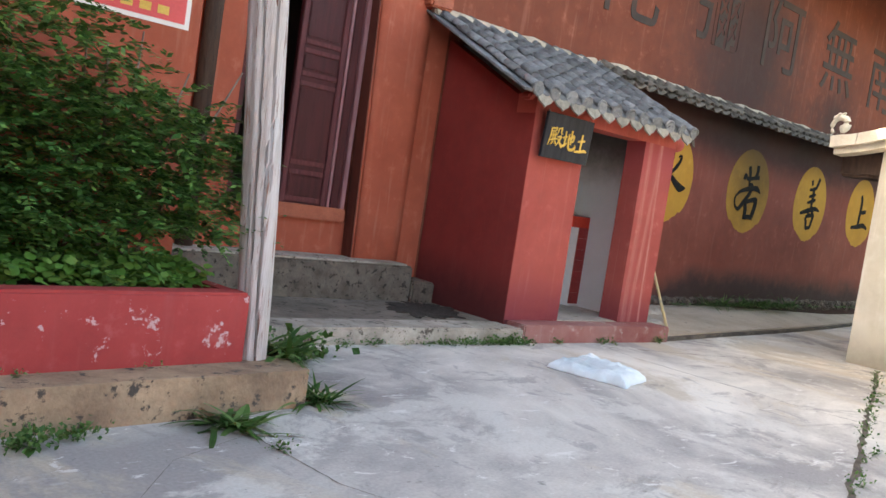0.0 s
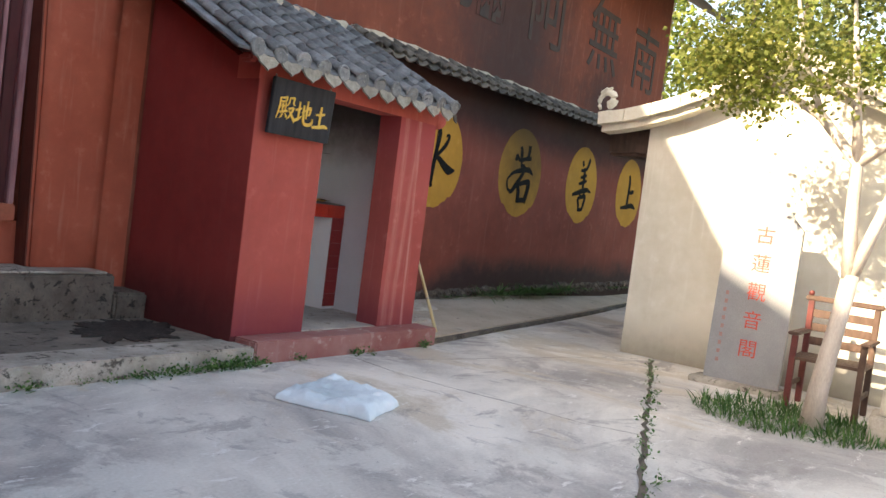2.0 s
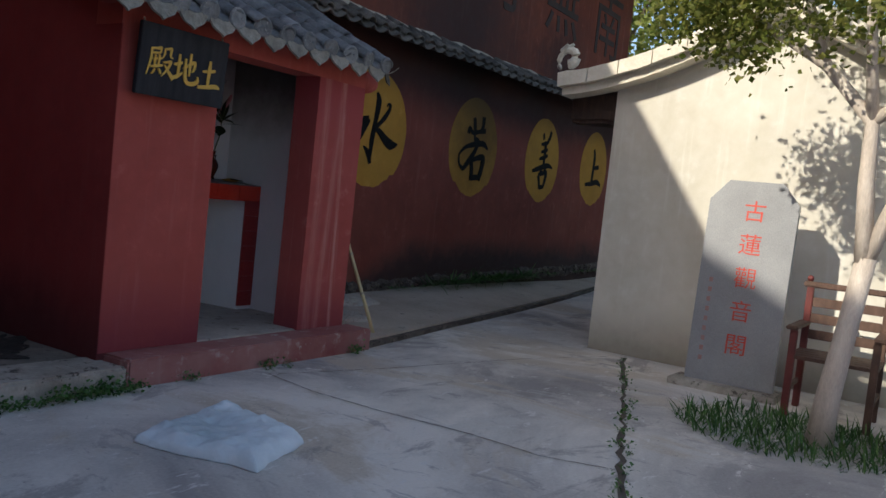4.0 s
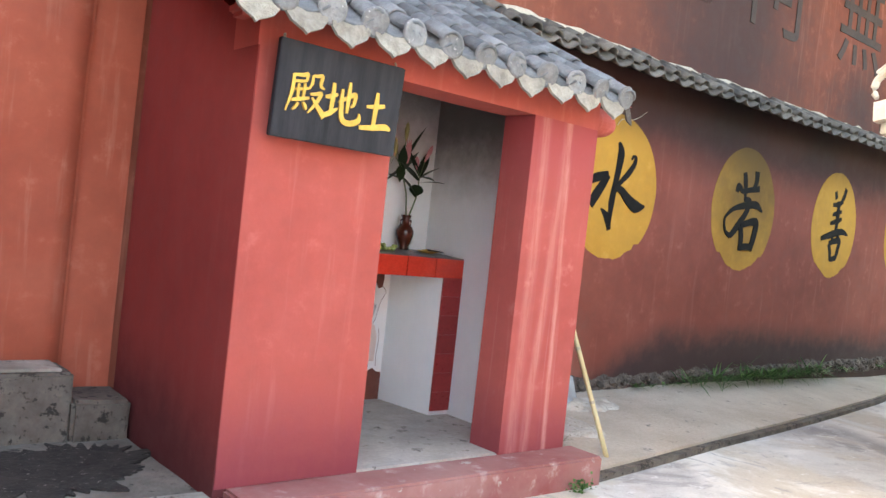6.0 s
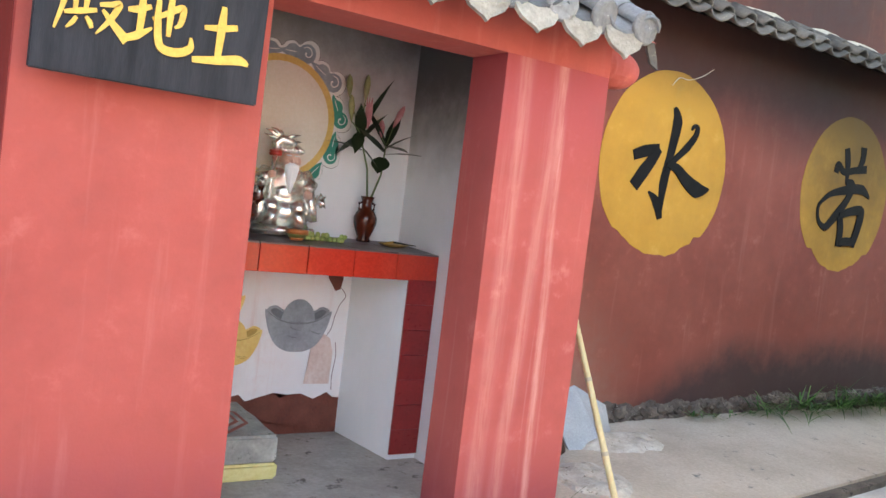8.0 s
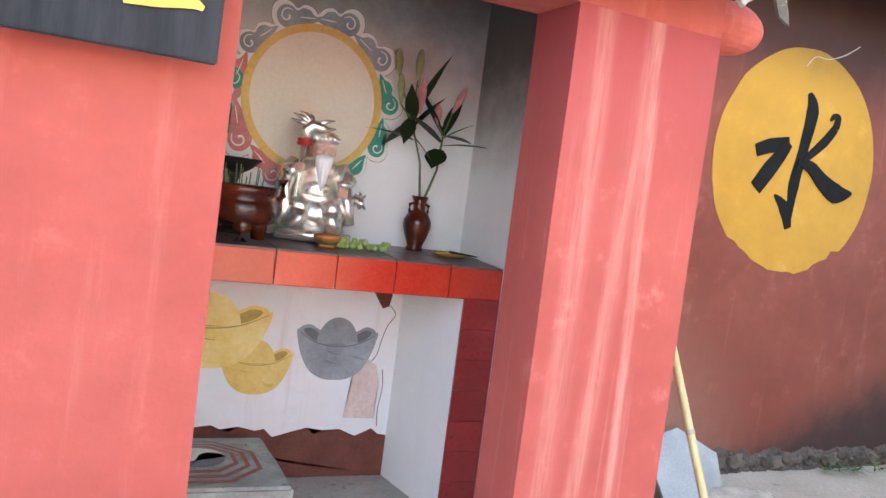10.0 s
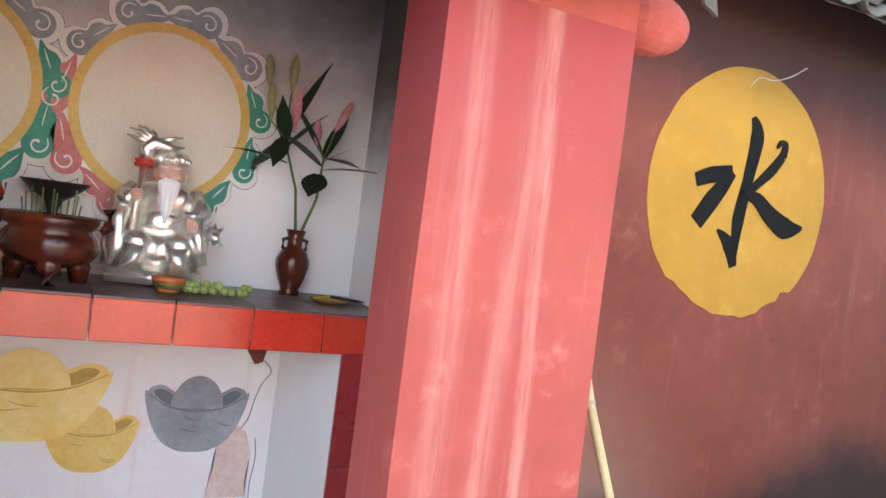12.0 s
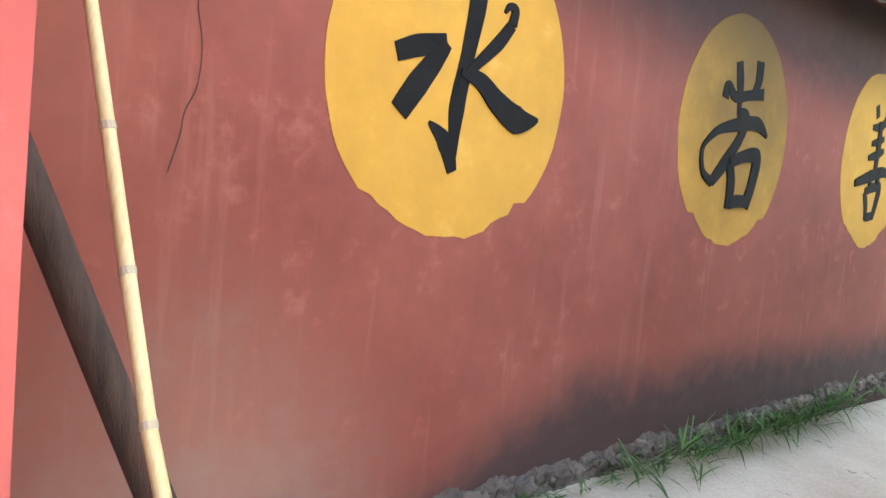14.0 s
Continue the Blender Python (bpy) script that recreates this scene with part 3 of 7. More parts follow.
def side_wall(x0, x1):
    b2 = bmesh.new()
    prof = [(0.004, 0.0), (1.35, 0.0), (1.35, 2.78), (0.004, 2.10)]
    a = [b2.verts.new((x0, y, z)) for y, z in prof]
    c = [b2.verts.new((x1, y, z)) for y, z in prof]
    b2.faces.new(a)
    b2.faces.new(c[::-1])
    for i in range(4):
        j = (i + 1) % 4
        b2.faces.new((a[i], c[i], c[j], a[j]))
    bmesh.ops.recalc_face_normals(b2, faces=b2.faces[:])
    return b2


shrine_part("side_wall", side_wall(-0.004, 0.11), M_SIDE, "dark red plaster side wall")
shrine_part("side_wall", side_wall(2.07, 2.195), M_SHRINE, "vermilion plaster side wall")
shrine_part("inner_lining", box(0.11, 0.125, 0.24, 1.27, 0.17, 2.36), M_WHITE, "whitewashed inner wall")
shrine_part("inner_lining", box(2.006, 2.07, 0.24, 1.40, 0.17, 2.36), M_WHITE_SOOT_SHADE, "whitewashed inner wall")
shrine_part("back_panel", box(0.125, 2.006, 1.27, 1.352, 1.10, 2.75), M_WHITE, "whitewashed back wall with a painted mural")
bm = box(-0.01, 2.2, 0.0, 0.24, 2.06, 2.235)
box(-0.10, -0.012, 0.01, 0.14, 2.17, 2.235, 0.02, bm)
knuckle = bmesh.new()
bmesh.ops.create_uvsphere(knuckle, u_segments=24, v_segments=14, radius=1, matrix=Matrix.Translation((2.28, 0.09, 2.125)) @ Matrix.Diagonal((0.155, 0.085, 0.088, 1)))
merge(bm, knuckle)
shrine_part("lintel", worn(bm, 0.004, 2, 4), M_SHRINE, "red painted eave beam")


fragment = flat_shape([(-0.05, 0.05), (0.0, 0.05), (0.035, -0.03), (0.045, -0.07), (0.0, -0.05)], 0.012, lambda u, v, d: (2.285 + u, -0.13 - d, 2.175 + v))
shrine_part("broken_tile", fragment, M_TILE_OLD, "dark broken tile end hanging from the eave")


def roof_z(y):
    return 2.185 + (y + 0.20) * 0.507


bm = bmesh.new()
vs = [bm.verts.new(c) for c in ((-0.33, -0.17, roof_z(-0.17)), (2.28, -0.17, roof_z(-0.17)), (2.28, 1.36, roof_z(1.36)), (-0.33, 1.36, roof_z(1.36)))]
bm.faces.new(vs)
bmesh.ops.solidify(bm, geom=bm.faces[:], thickness=0.045)
shrine_part("roof_board", bm, M_RED_BEAM, "red painted roof board")
SLOPE = math.atan(0.507)


def arc_tile(r0, r1, length, thick, up, segs=7, span=170):
    """A curved clay tile; up: arched (cover) or hollow (pan)."""
    b2 = bmesh.new()
    rings = []
    for y, r in ((0, r0), (length, r1)):
        for rr in (r, r - thick):
            row = []
            for i in range(segs):
                a = radians(90 + span / 2 - span * i / (segs - 1))
                row.append(b2.verts.new((rr * math.cos(a), y, (1 if up else -1) * rr * math.sin(a) + (0 if up else r0))))
            rings.append(row)
    f0, f1, g0, g1 = rings
    for i in range(segs - 1):
        b2.faces.new((f0[i], f0[i + 1], g0[i + 1], g0[i]))
        b2.faces.new((f1[i], g1[i], g1[i + 1], f1[i + 1]))
        b2.faces.new((f0[i], f1[i], f1[i + 1], f0[i + 1]))
        b2.faces.new((g0[i], g0[i + 1], g1[i + 1], g1[i]))
    b2.faces.new((f0[0], g0[0], g1[0], f1[0]))
    b2.faces.new((f0[-1], f1[-1], g1[-1], g0[-1]))
    bmesh.ops.recalc_face_normals(b2, faces=b2.faces[:])
    return b2


def mesh_of(name, bm, material, smooth=True):
    me = bpy.data.meshes.new(name)
    bm.to_mesh(me)
    bm.free()
    me.materials.append(material)
    if smooth:
        me.polygons.foreach_set("use_smooth", [True] * len(me.polygons))
    return me


def drip_mesh():
    """A hanging leaf-shaped drip tile."""
    w, h = 0.100, 0.098
    prof = [(-w, 0.045), (-w, 0.01), (-w * 0.95, -0.022), (-w * 0.74, -0.052), (-w * 0.42, -0.070), (-w * 0.16, -0.082), (0, -h), (w * 0.16, -0.082), (w * 0.42, -0.070), (w * 0.74, -0.052), (w * 0.95, -0.022), (w, 0.01), (w, 0.045), (w * 0.6, 0.012), (0, 0.0), (-w * 0.6, 0.012)]
    return flat_shape(prof, 0.016, lambda u, v, d: (u, -d, v))


def cap_mesh():
    b2 = lathe([(0.0, 0.0), (0.066, 0.0), (0.068, 0.016), (0.058, 0.024), (0.050, 0.021), (0.022, 0.024), (0.0, 0.028)], 16)
    b2.transform(Matrix.Rotation(radians(90), 4, "X"))
    return b2


PITCH, COVER_ROWS = 0.2186, 11
TILE_COVER = mesh_of("cover_tile", arc_tile(0.062, 0.056, 0.175, 0.014, True), M_TILE)
TILE_PAN = mesh_of("pan_tile", arc_tile(0.125, 0.118, 0.185, 0.012, False, 6, 110), M_TILE)
TILE_DRIP = mesh_of("drip_tile", drip_mesh(), M_DRIP, False)
M_CAP = surface("grey_tile_cap", (0.15, 0.155, 0.155), (0.27, 0.275, 0.27), 14, 60, 0.85, 0.9, specks=(0.58, 0.57, 0.54), speck_at=0.62, vary=0.25)
TILE_CAP = mesh_of("end_cap", cap_mesh(), M_CAP)


def piece(name, mesh, parent, m):
    ob = new(name, mesh)
    ob.parent = parent
    ob.matrix_basis = m
    return ob


rnd = random.Random(5)
tilt = Matrix.Rotation(SLOPE, 4, "X")
STEP_Y = 1.53 / COVER_ROWS
for i in range(12):
    x = -0.30 + PITCH * i + 0.06
    for r in range(COVER_ROWS):
        y = -0.205 + r * STEP_Y
        jit = Matrix.Rotation(rnd.uniform(-0.05, 0.05), 4, "Z") @ Matrix.Rotation(rnd.uniform(-0.03, 0.03), 4, "X")
        piece("cover_tile", TILE_COVER, shrine, Matrix.Translation(Vector((x + rnd.uniform(-0.009, 0.009), y + rnd.uniform(-0.012, 0.008), roof_z(y) + 0.045 + rnd.uniform(-0.006, 0.009))) - SH) @ tilt @ jit)
        if i < 11:
            piece("pan_tile", TILE_PAN, shrine, Matrix.Translation(Vector((x + PITCH / 2, y, roof_z(y) + 0.002 + rnd.uniform(-0.003, 0.003))) - SH) @ tilt @ Matrix.Rotation(rnd.uniform(-0.02, 0.02), 4, "Z"))
    piece("end_cap", TILE_CAP, shrine, Matrix.Translation(Vector((x + rnd.uniform(-0.008, 0.008), -0.203, roof_z(-0.205) + 0.050)) - SH) @ Matrix.Rotation(rnd.uniform(0.0, 0.35), 4, "X") @ Matrix.Rotation(rnd.uniform(-0.2, 0.2), 4, "Z"))
    if i < 11:
        piece("drip_tile", TILE_DRIP, shrine, Matrix.Translation(Vector((x + PITCH / 2, -0.20, roof_z(-0.2) + 0.0)) - SH) @ Matrix.Rotation(rnd.uniform(-0.35, -0.1), 4, "X") @ Matrix.Rotation(rnd.uniform(-0.06, 0.06), 4, "Y"))
# flat rake tiles along the free edge, and the mortar seam at the wall
RAKE = mesh_of("rake_tile", worn(box(-0.075, 0.075, 0, 0.17, -0.01, 0.012, 0.003), 0.002, 9), M_TILE, False)
for r in range(COVER_ROWS):
    y = -0.21 + r * STEP_Y
    piece("rake_tile", RAKE, shrine, Matrix.Translation(Vector((-0.325, y, roof_z(y) + 0.022)) - SH) @ tilt @ Matrix.Rotation(rnd.uniform(-0.05, 0.05), 4, "Z"))
bm = box(-0.36, 2.30, 1.22, 1.36, roof_z(1.28) + 0.0, roof_z(1.28) + 0.10, 0.02)
shrine_part("seam", worn(bm, 0.035, 6, 14), M_MORTAR, "crumbling pale mortar seam")

shrine_part("loose_brick", worn(box(-0.44, -0.16, 1.16, 1.33, roof_z(1.24) + 0.08, roof_z(1.24) + 0.19, 0.02), 0.02, 7, 2), M_SILL, "broken orange brick on the roof's upper corner")

# ---- tiled skirt on the temple wall ----
skirt = thing("skirt_roof", "narrow old tiled skirt along the temple wall", "roof", kind="structure", at=(7.0, 1.3, 3.03))
skirt.rotation_euler = (0, -0.012, 0)
SK = Vector((7.0, 1.3, 3.0))


def skirt_part(name, bm, mat_, label=""):
    bm.transform(Matrix.Translation(-SK))
    return part(name, bm, mat_, skirt, label)


bm = bmesh.new()
vs = [bm.verts.new(c) for c in ((2.30, 1.03, 2.85), (11.2, 1.03, 2.85), (11.2, 1.36, 3.02), (2.30, 1.36, 3.02))]
bm.faces.new(vs)
bmesh.ops.solidify(bm, geom=bm.faces[:], thickness=0.05)
skirt_part("roof_board", bm, M_DARKWOOD, "dark timber backing")
OLD_COVER = mesh_of("cover_tile", arc_tile(0.066, 0.060, 0.19, 0.014, True), M_TILE_OLD)
OLD_PAN = mesh_of("pan_tile", arc_tile(0.13, 0.122, 0.20, 0.012, False, 6, 110), M_TILE_OLD)
tilt2 = Matrix.Rotation(math.atan(0.17 / 0.33), 4, "X")
for i in range(42):
    x = 2.36 + 0.2135 * i
    for r in range(2):
        y, z = 1.0 + 0.165 * r, 2.835 + 0.085 * r
        piece("cover_tile", OLD_COVER, skirt, Matrix.Translation(Vector((x + rnd.uniform(-0.01, 0.01), y + rnd.uniform(-0.015, 0.01), z + 0.055 + rnd.uniform(-0.008, 0.012))) - SK) @ tilt2 @ Matrix.Rotation(rnd.uniform(-0.06, 0.06), 4, "Z"))
        piece("pan_tile", OLD_PAN, skirt, Matrix.Translation(Vector((x + 0.107, y - 0.02, z - 0.005 + rnd.uniform(-0.008, 0.008))) - SK) @ tilt2 @ Matrix.Rotation(rnd.uniform(-0.05, 0.05), 4, "Z"))
bm = box(2.30, 11.16, 1.27, 1.36, 3.0, 3.11, 0.02)
bmesh.ops.subdivide_edges(bm, edges=[e for e in bm.edges if abs(e.verts[0].co.x - e.verts[1].co.x) > 1], cuts=60)
skirt_part("seam", worn(bm, 0.035, 5), M_MORTAR, "crumbling mortar seam")


# ---- white gable building ----
GX = 4.2
gable = thing("gable_building", "small cream limewashed building with a curved tiled gable", "building", at=(6.14, -2.72, 0))
GB = Vector((6.0, -2.8, 0))


def gable_part(name, bm, mat_, label=""):
    bm.transform(Matrix.Translation(-GB))
    return part(name, bm, mat_, gable, label)


def rake_z(y):
    """Height of the gable's curved slope: steep at the ridge, turned up at the eaves."""
    d = abs(y + 2.75)
    return 3.16 - 0.68 * d + 0.15 * d * d


bm = bmesh.new()
ys = [-1.33 - 0.142 * k for k in range(21)]
prof = [(-1.33, -0.1)] + [(y, rake_z(y) - 0.06) for y in ys] + [(ys[-1], -0.1)]
a = [bm.verts.new((GX, y, z)) for y, z in prof]
# Back end set farther out, unseen, so the building darkens the alley.
c = [bm.verts.new((9.6, y, z)) for y, z in prof]
bm.faces.new(a)
bm.faces.new(c[::-1])
for i in range(len(prof)):
    j = (i + 1) % len(prof)
    bm.faces.new((a[i], c[i], c[j], a[j]))
bmesh.ops.recalc_face_normals(bm, faces=bm.faces[:])
gable_part("wall", bm, M_GABLE, "cream limewashed gable wall with damp base")


def rake_strip(x0, x1, lift0, lift1, ya, yb, n=24):
    b2 = bmesh.new()
    rows = []
    for k in range(n + 1):
        y = ya + (yb - ya) * k / n
        z = rake_z(y)
        rows.append([b2.verts.new(q) for q in ((x0, y, z + lift0), (x1, y, z + lift0), (x1, y, z + lift1), (x0, y, z + lift1))])
    for p, q in zip(rows, rows[1:]):
        for i in range(4):
            j = (i + 1) % 4
            b2.faces.new((p[i], p[j], q[j], q[i]))
    b2.faces.new(rows[0])
    b2.faces.new(rows[-1][::-1])
    bmesh.ops.recalc_face_normals(b2, faces=b2.faces[:])
    return b2


roof_g = gable_part("roof", rake_strip(4.05, 9.8, -0.055, 0.06, -0.83, -4.67), M_TILE_OLD, "dark tiled roof")
gable_part("rake_board", rake_strip(4.0, 4.22, -0.075, 0.0, -0.86, -4.64), M_CREAMTILE, "cream painted bargeboard")
for k in range(13):
    y1 = -0.83 - 0.295 * k
    gable_part("rake_cap", worn(rake_strip(3.93, 4.25, 0.004, 0.13, y1, y1 - 0.285, 3), 0.012, 7), M_CREAMTILE)
pts = [(4.08, -0.85 + 0.095 * math.cos(t) * (1 - t * 0.05), 2.665 + 0.085 * math.sin(t) + 0.012 * t) for t in [4.6 - 0.45 * k for k in range(13)]]
bm = tube(pts, [0.045, 0.048, 0.046, 0.042, 0.04, 0.037, 0.035, 0.033, 0.03, 0.028, 0.026, 0.022, 0.018], 8)
for dx, dz in ((0.0, 0.02), (0.03, 0.05), (-0.03, 0.06), (0.0, 0.09)):
    tube([(4.08 + dx, -0.81 + dz * 0.3, 2.735 + dz * 0.4), (4.08 + dx * 2, -0.80 - dz, 2.775 + dz * 0.6)], [0.03, 0.012], 6, bm)
gable_part("finial", worn(bm, 0.012, 12), M_CREAMTILE, "curled cream dragon-tail finial")
gable_part("eave_bracket", worn(box(4.25, 4.6, -1.36, -0.85, 2.12, 2.42, 0.03), 0.03, 5, 2), M_DARKWOOD, "dark timber eave bracket")

# ---- stele ----
M_STELEFAINT = surface("faint_red_paint", (0.34, 0.22, 0.21), (0.38, 0.17, 0.15), 30, 60, 0.6, 0.2)
stele = thing("stone_stele", "grey polished stone slab with red carved characters leaning on the gable", "stele", at=(3.72, -2.70, 0.05))
bm = bmesh.new()
prof = [(-0.335, 0.0), (0.335, 0.0), (0.335, 1.44), (0.20, 1.60), (-0.20, 1.60), (-0.335, 1.44)]
bm = flat_shape(prof, 0.07, lambda u, v, d: (-d, -u, v))
lean = Matrix.Rotation(radians(4.5), 4, "Y")
bm.transform(lean)
tablet = part("slab", bm, M_STELE, stele)
for k, ch in enumerate("古蓮觀音閣"):
    m4 = lean @ Matrix.Translation((-0.0712, -0.02, 1.355 - 0.262 * k)) @ FACE_MINUS_X
    part("character", text_mesh(ch, 0.175, m4, 0.002, 0.0), M_STELERED, tablet, "red carved character")
for k in range(9):
    m4 = lean @ Matrix.Translation((-0.0712, 0.235, 0.80 - 0.078 * k))
    bm = box(-0.001, 0.001, -0.014, 0.014, -0.018, 0.018)
    bm.transform(m4)
    part("small_character", bm, M_STELEFAINT, tablet, "small worn red mark")
base = structure("stele_base", worn(box(3.52, 3.86, -3.08, -2.27, -0.05, 0.055, 0.01), 0.008, 4, 3), M_CEMENT, "low cement base under the stone slab", "base")

# ---- sign over the shrine's opening ----
sign = thing("sign_board", "black lacquered board with gold characters hung on the shrine", "sign", at=(0.350, -0.06, 1.682))
tip = Matrix.Rotation(radians(4.0), 4, "X")
bm = box(-0.318, 0.318, -0.045, -0.012, 0.0, 0.408, 0.004)
bm.transform(tip)
part("board", bm, M_SIGN, sign)
TU = [
    ([(-0.26, 0.10), (0.0, 0.12), (0.24, 0.16)], [0.06, 0.10, 0.08]),
    ([(0.02, 0.42), (0.0, 0.15), (-0.04, -0.30)], [0.07, 0.13, 0.09]),
    ([(-0.42, -0.36), (-0.05, -0.33), (0.28, -0.29), (0.44, -0.34)], [0.08, 0.12, 0.14, 0.05]),
]
DI = [
    ([(-0.44, 0.10), (-0.30, 0.12), (-0.12, 0.18)], [0.06, 0.10, 0.06]),
    ([(-0.24, 0.40), (-0.25, 0.10), (-0.28, -0.22)], [0.07, 0.11, 0.08]),
    ([(-0.46, -0.28), (-0.30, -0.22), (-0.10, -0.10)], [0.09, 0.11, 0.03]),
    ([(-0.10, 0.02), (0.10, 0.12), (0.32, 0.22), (0.30, 0.02), (0.22, -0.05)], [0.05, 0.08, 0.10, 0.08, 0.03]),
    ([(0.17, 0.46), (0.15, 0.15), (0.13, -0.18)], [0.06, 0.10, 0.06]),
    ([(-0.02, 0.30), (-0.03, 0.0), (0.02, -0.32), (0.25, -0.38), (0.45, -0.30), (0.46, -0.15)], [0.06, 0.10, 0.11, 0.12, 0.11, 0.02]),
]
DIAN = [
    ([(-0.34, 0.36), (-0.10, 0.38), (0.0, 0.40), (-0.02, 0.26)], [0.05, 0.08, 0.08, 0.05]),
    ([(-0.32, 0.24), (-0.15, 0.25), (-0.02, 0.27)], [0.05, 0.06, 0.05]),
    ([(-0.33, 0.37), (-0.35, 0.05), (-0.48, -0.36)], [0.06, 0.08, 0.03]),
    ([(-0.28, 0.08), (-0.12, 0.10), (0.04, 0.13)], [0.04, 0.06, 0.05]),
    ([(-0.20, 0.20), (-0.21, 0.05), (-0.22, -0.12)], [0.05, 0.07, 0.05]),
    ([(-0.06, 0.22), (-0.07, 0.05), (-0.09, -0.12)], [0.05, 0.07, 0.05]),
    ([(-0.36, -0.14), (-0.15, -0.10), (0.06, -0.06)], [0.05, 0.08, 0.05]),
    ([(-0.20, -0.18), (-0.26, -0.27), (-0.33, -0.33)], [0.05, 0.06, 0.02]),
    ([(-0.08, -0.16), (-0.03, -0.23), (0.0, -0.30)], [0.04, 0.07, 0.05]),
    ([(0.14, 0.40), (0.13, 0.25), (0.06, 0.12)], [0.05, 0.07, 0.03]),
    ([(0.14, 0.39), (0.26, 0.40), (0.36, 0.40), (0.34, 0.22), (0.44, 0.16)], [0.05, 0.07, 0.09, 0.07, 0.03]),
    ([(0.10, 0.02), (0.24, 0.04), (0.36, 0.05), (0.24, -0.16), (0.06, -0.36)], [0.05, 0.07, 0.09, 0.08, 0.02]),
    ([(0.14, -0.04), (0.28, -0.20), (0.48, -0.40)], [0.04, 0.09, 0.14]),
]
for k, strokes in enumerate((DIAN, DI, TU)):
    m4 = tip @ Matrix.Translation((-0.175 + 0.18 * k, -0.0455, 0.195 - 0.006 * k)) @ Matrix.Rotation(radians(-3), 4, "Y")
    brush(strokes, 0.003, lambda u, v, d: m4 @ Vector((u * 0.195, -d, v * 0.21)), M_GOLD, sign, "gold painted brush stroke")
for x in (-0.30, 0.27):
    bm = tube([(x, -0.03, 0.38), (x, -0.028, 0.42), (x + 0.01, -0.01, 0.425)], 0.006, 6)
    bm.transform(tip)
    part("hanger", bm, M_DRIP, sign, "small wire hanger")

# ---- circles and characters on the temple wall ----
rnd = random.Random(11)


SHUI = [
    ([(0.015, 0.39), (0.06, 0.29), (0.03, 0.06), (-0.005, -0.16), (0.0, -0.40)], [0.03, 0.10, 0.075, 0.085, 0.015]),
    ([(0.0, -0.40), (-0.05, -0.29), (-0.145, -0.22)], [0.05, 0.085, 0.012]),
    ([(-0.335, 0.01), (-0.23, 0.05), (-0.09, 0.085)], [0.07, 0.085, 0.07]),
    ([(-0.09, 0.085), (-0.15, 0.0), (-0.22, -0.09), (-0.30, -0.20)], [0.06, 0.085, 0.10, 0.09]),
    ([(-0.01, -0.06), (0.08, 0.03), (0.19, 0.13), (0.265, 0.22)], [0.02, 0.045, 0.06, 0.05]),
    ([(0.265, 0.22), (0.275, 0.28), (0.24, 0.29), (0.215, 0.26)], [0.05, 0.04, 0.03, 0.012]),
    ([(0.0, -0.01), (0.11, -0.03), (0.22, -0.10), (0.35, -0.155), (0.48, -0.14)], [0.03, 0.07, 0.095, 0.12, 0.012]),
]
RUO = [
    ([(-0.05, 0.40), (-0.02, 0.30), (0.0, 0.20), (0.0, 0.10)], [0.07, 0.085, 0.06, 0.03]),
    ([(0.20, 0.44), (0.20, 0.32), (0.13, 0.22)], [0.09, 0.075, 0.03]),
    ([(-0.17, 0.18), (-0.15, 0.25), (-0.05, 0.20), (0.10, 0.23), (0.28, 0.26)], [0.07, 0.06, 0.06, 0.06, 0.07]),
    ([(0.0, 0.12), (0.09, 0.10), (0.05, -0.02), (-0.10, -0.18), (-0.22, -0.29)], [0.05, 0.09, 0.07, 0.085, 0.06]),
    ([(-0.33, -0.08), (-0.20, 0.0), (0.05, 0.06), (0.25, 0.08), (0.38, 0.02)], [0.03, 0.05, 0.085, 0.085, 0.02]),
    ([(-0.22, -0.29), (-0.33, -0.24), (-0.36, -0.12), (-0.28, -0.04)], [0.06, 0.035, 0.03, 0.03]),
    ([(-0.04, -0.17), (0.0, -0.28), (0.0, -0.43)], [0.07, 0.085, 0.075]),
    ([(-0.04, -0.17), (0.12, -0.12), (0.27, -0.11), (0.26, -0.25), (0.20, -0.41)], [0.06, 0.07, 0.10, 0.09, 0.08]),
    ([(0.0, -0.40), (0.10, -0.38), (0.20, -0.38)], [0.06, 0.075, 0.07]),
]
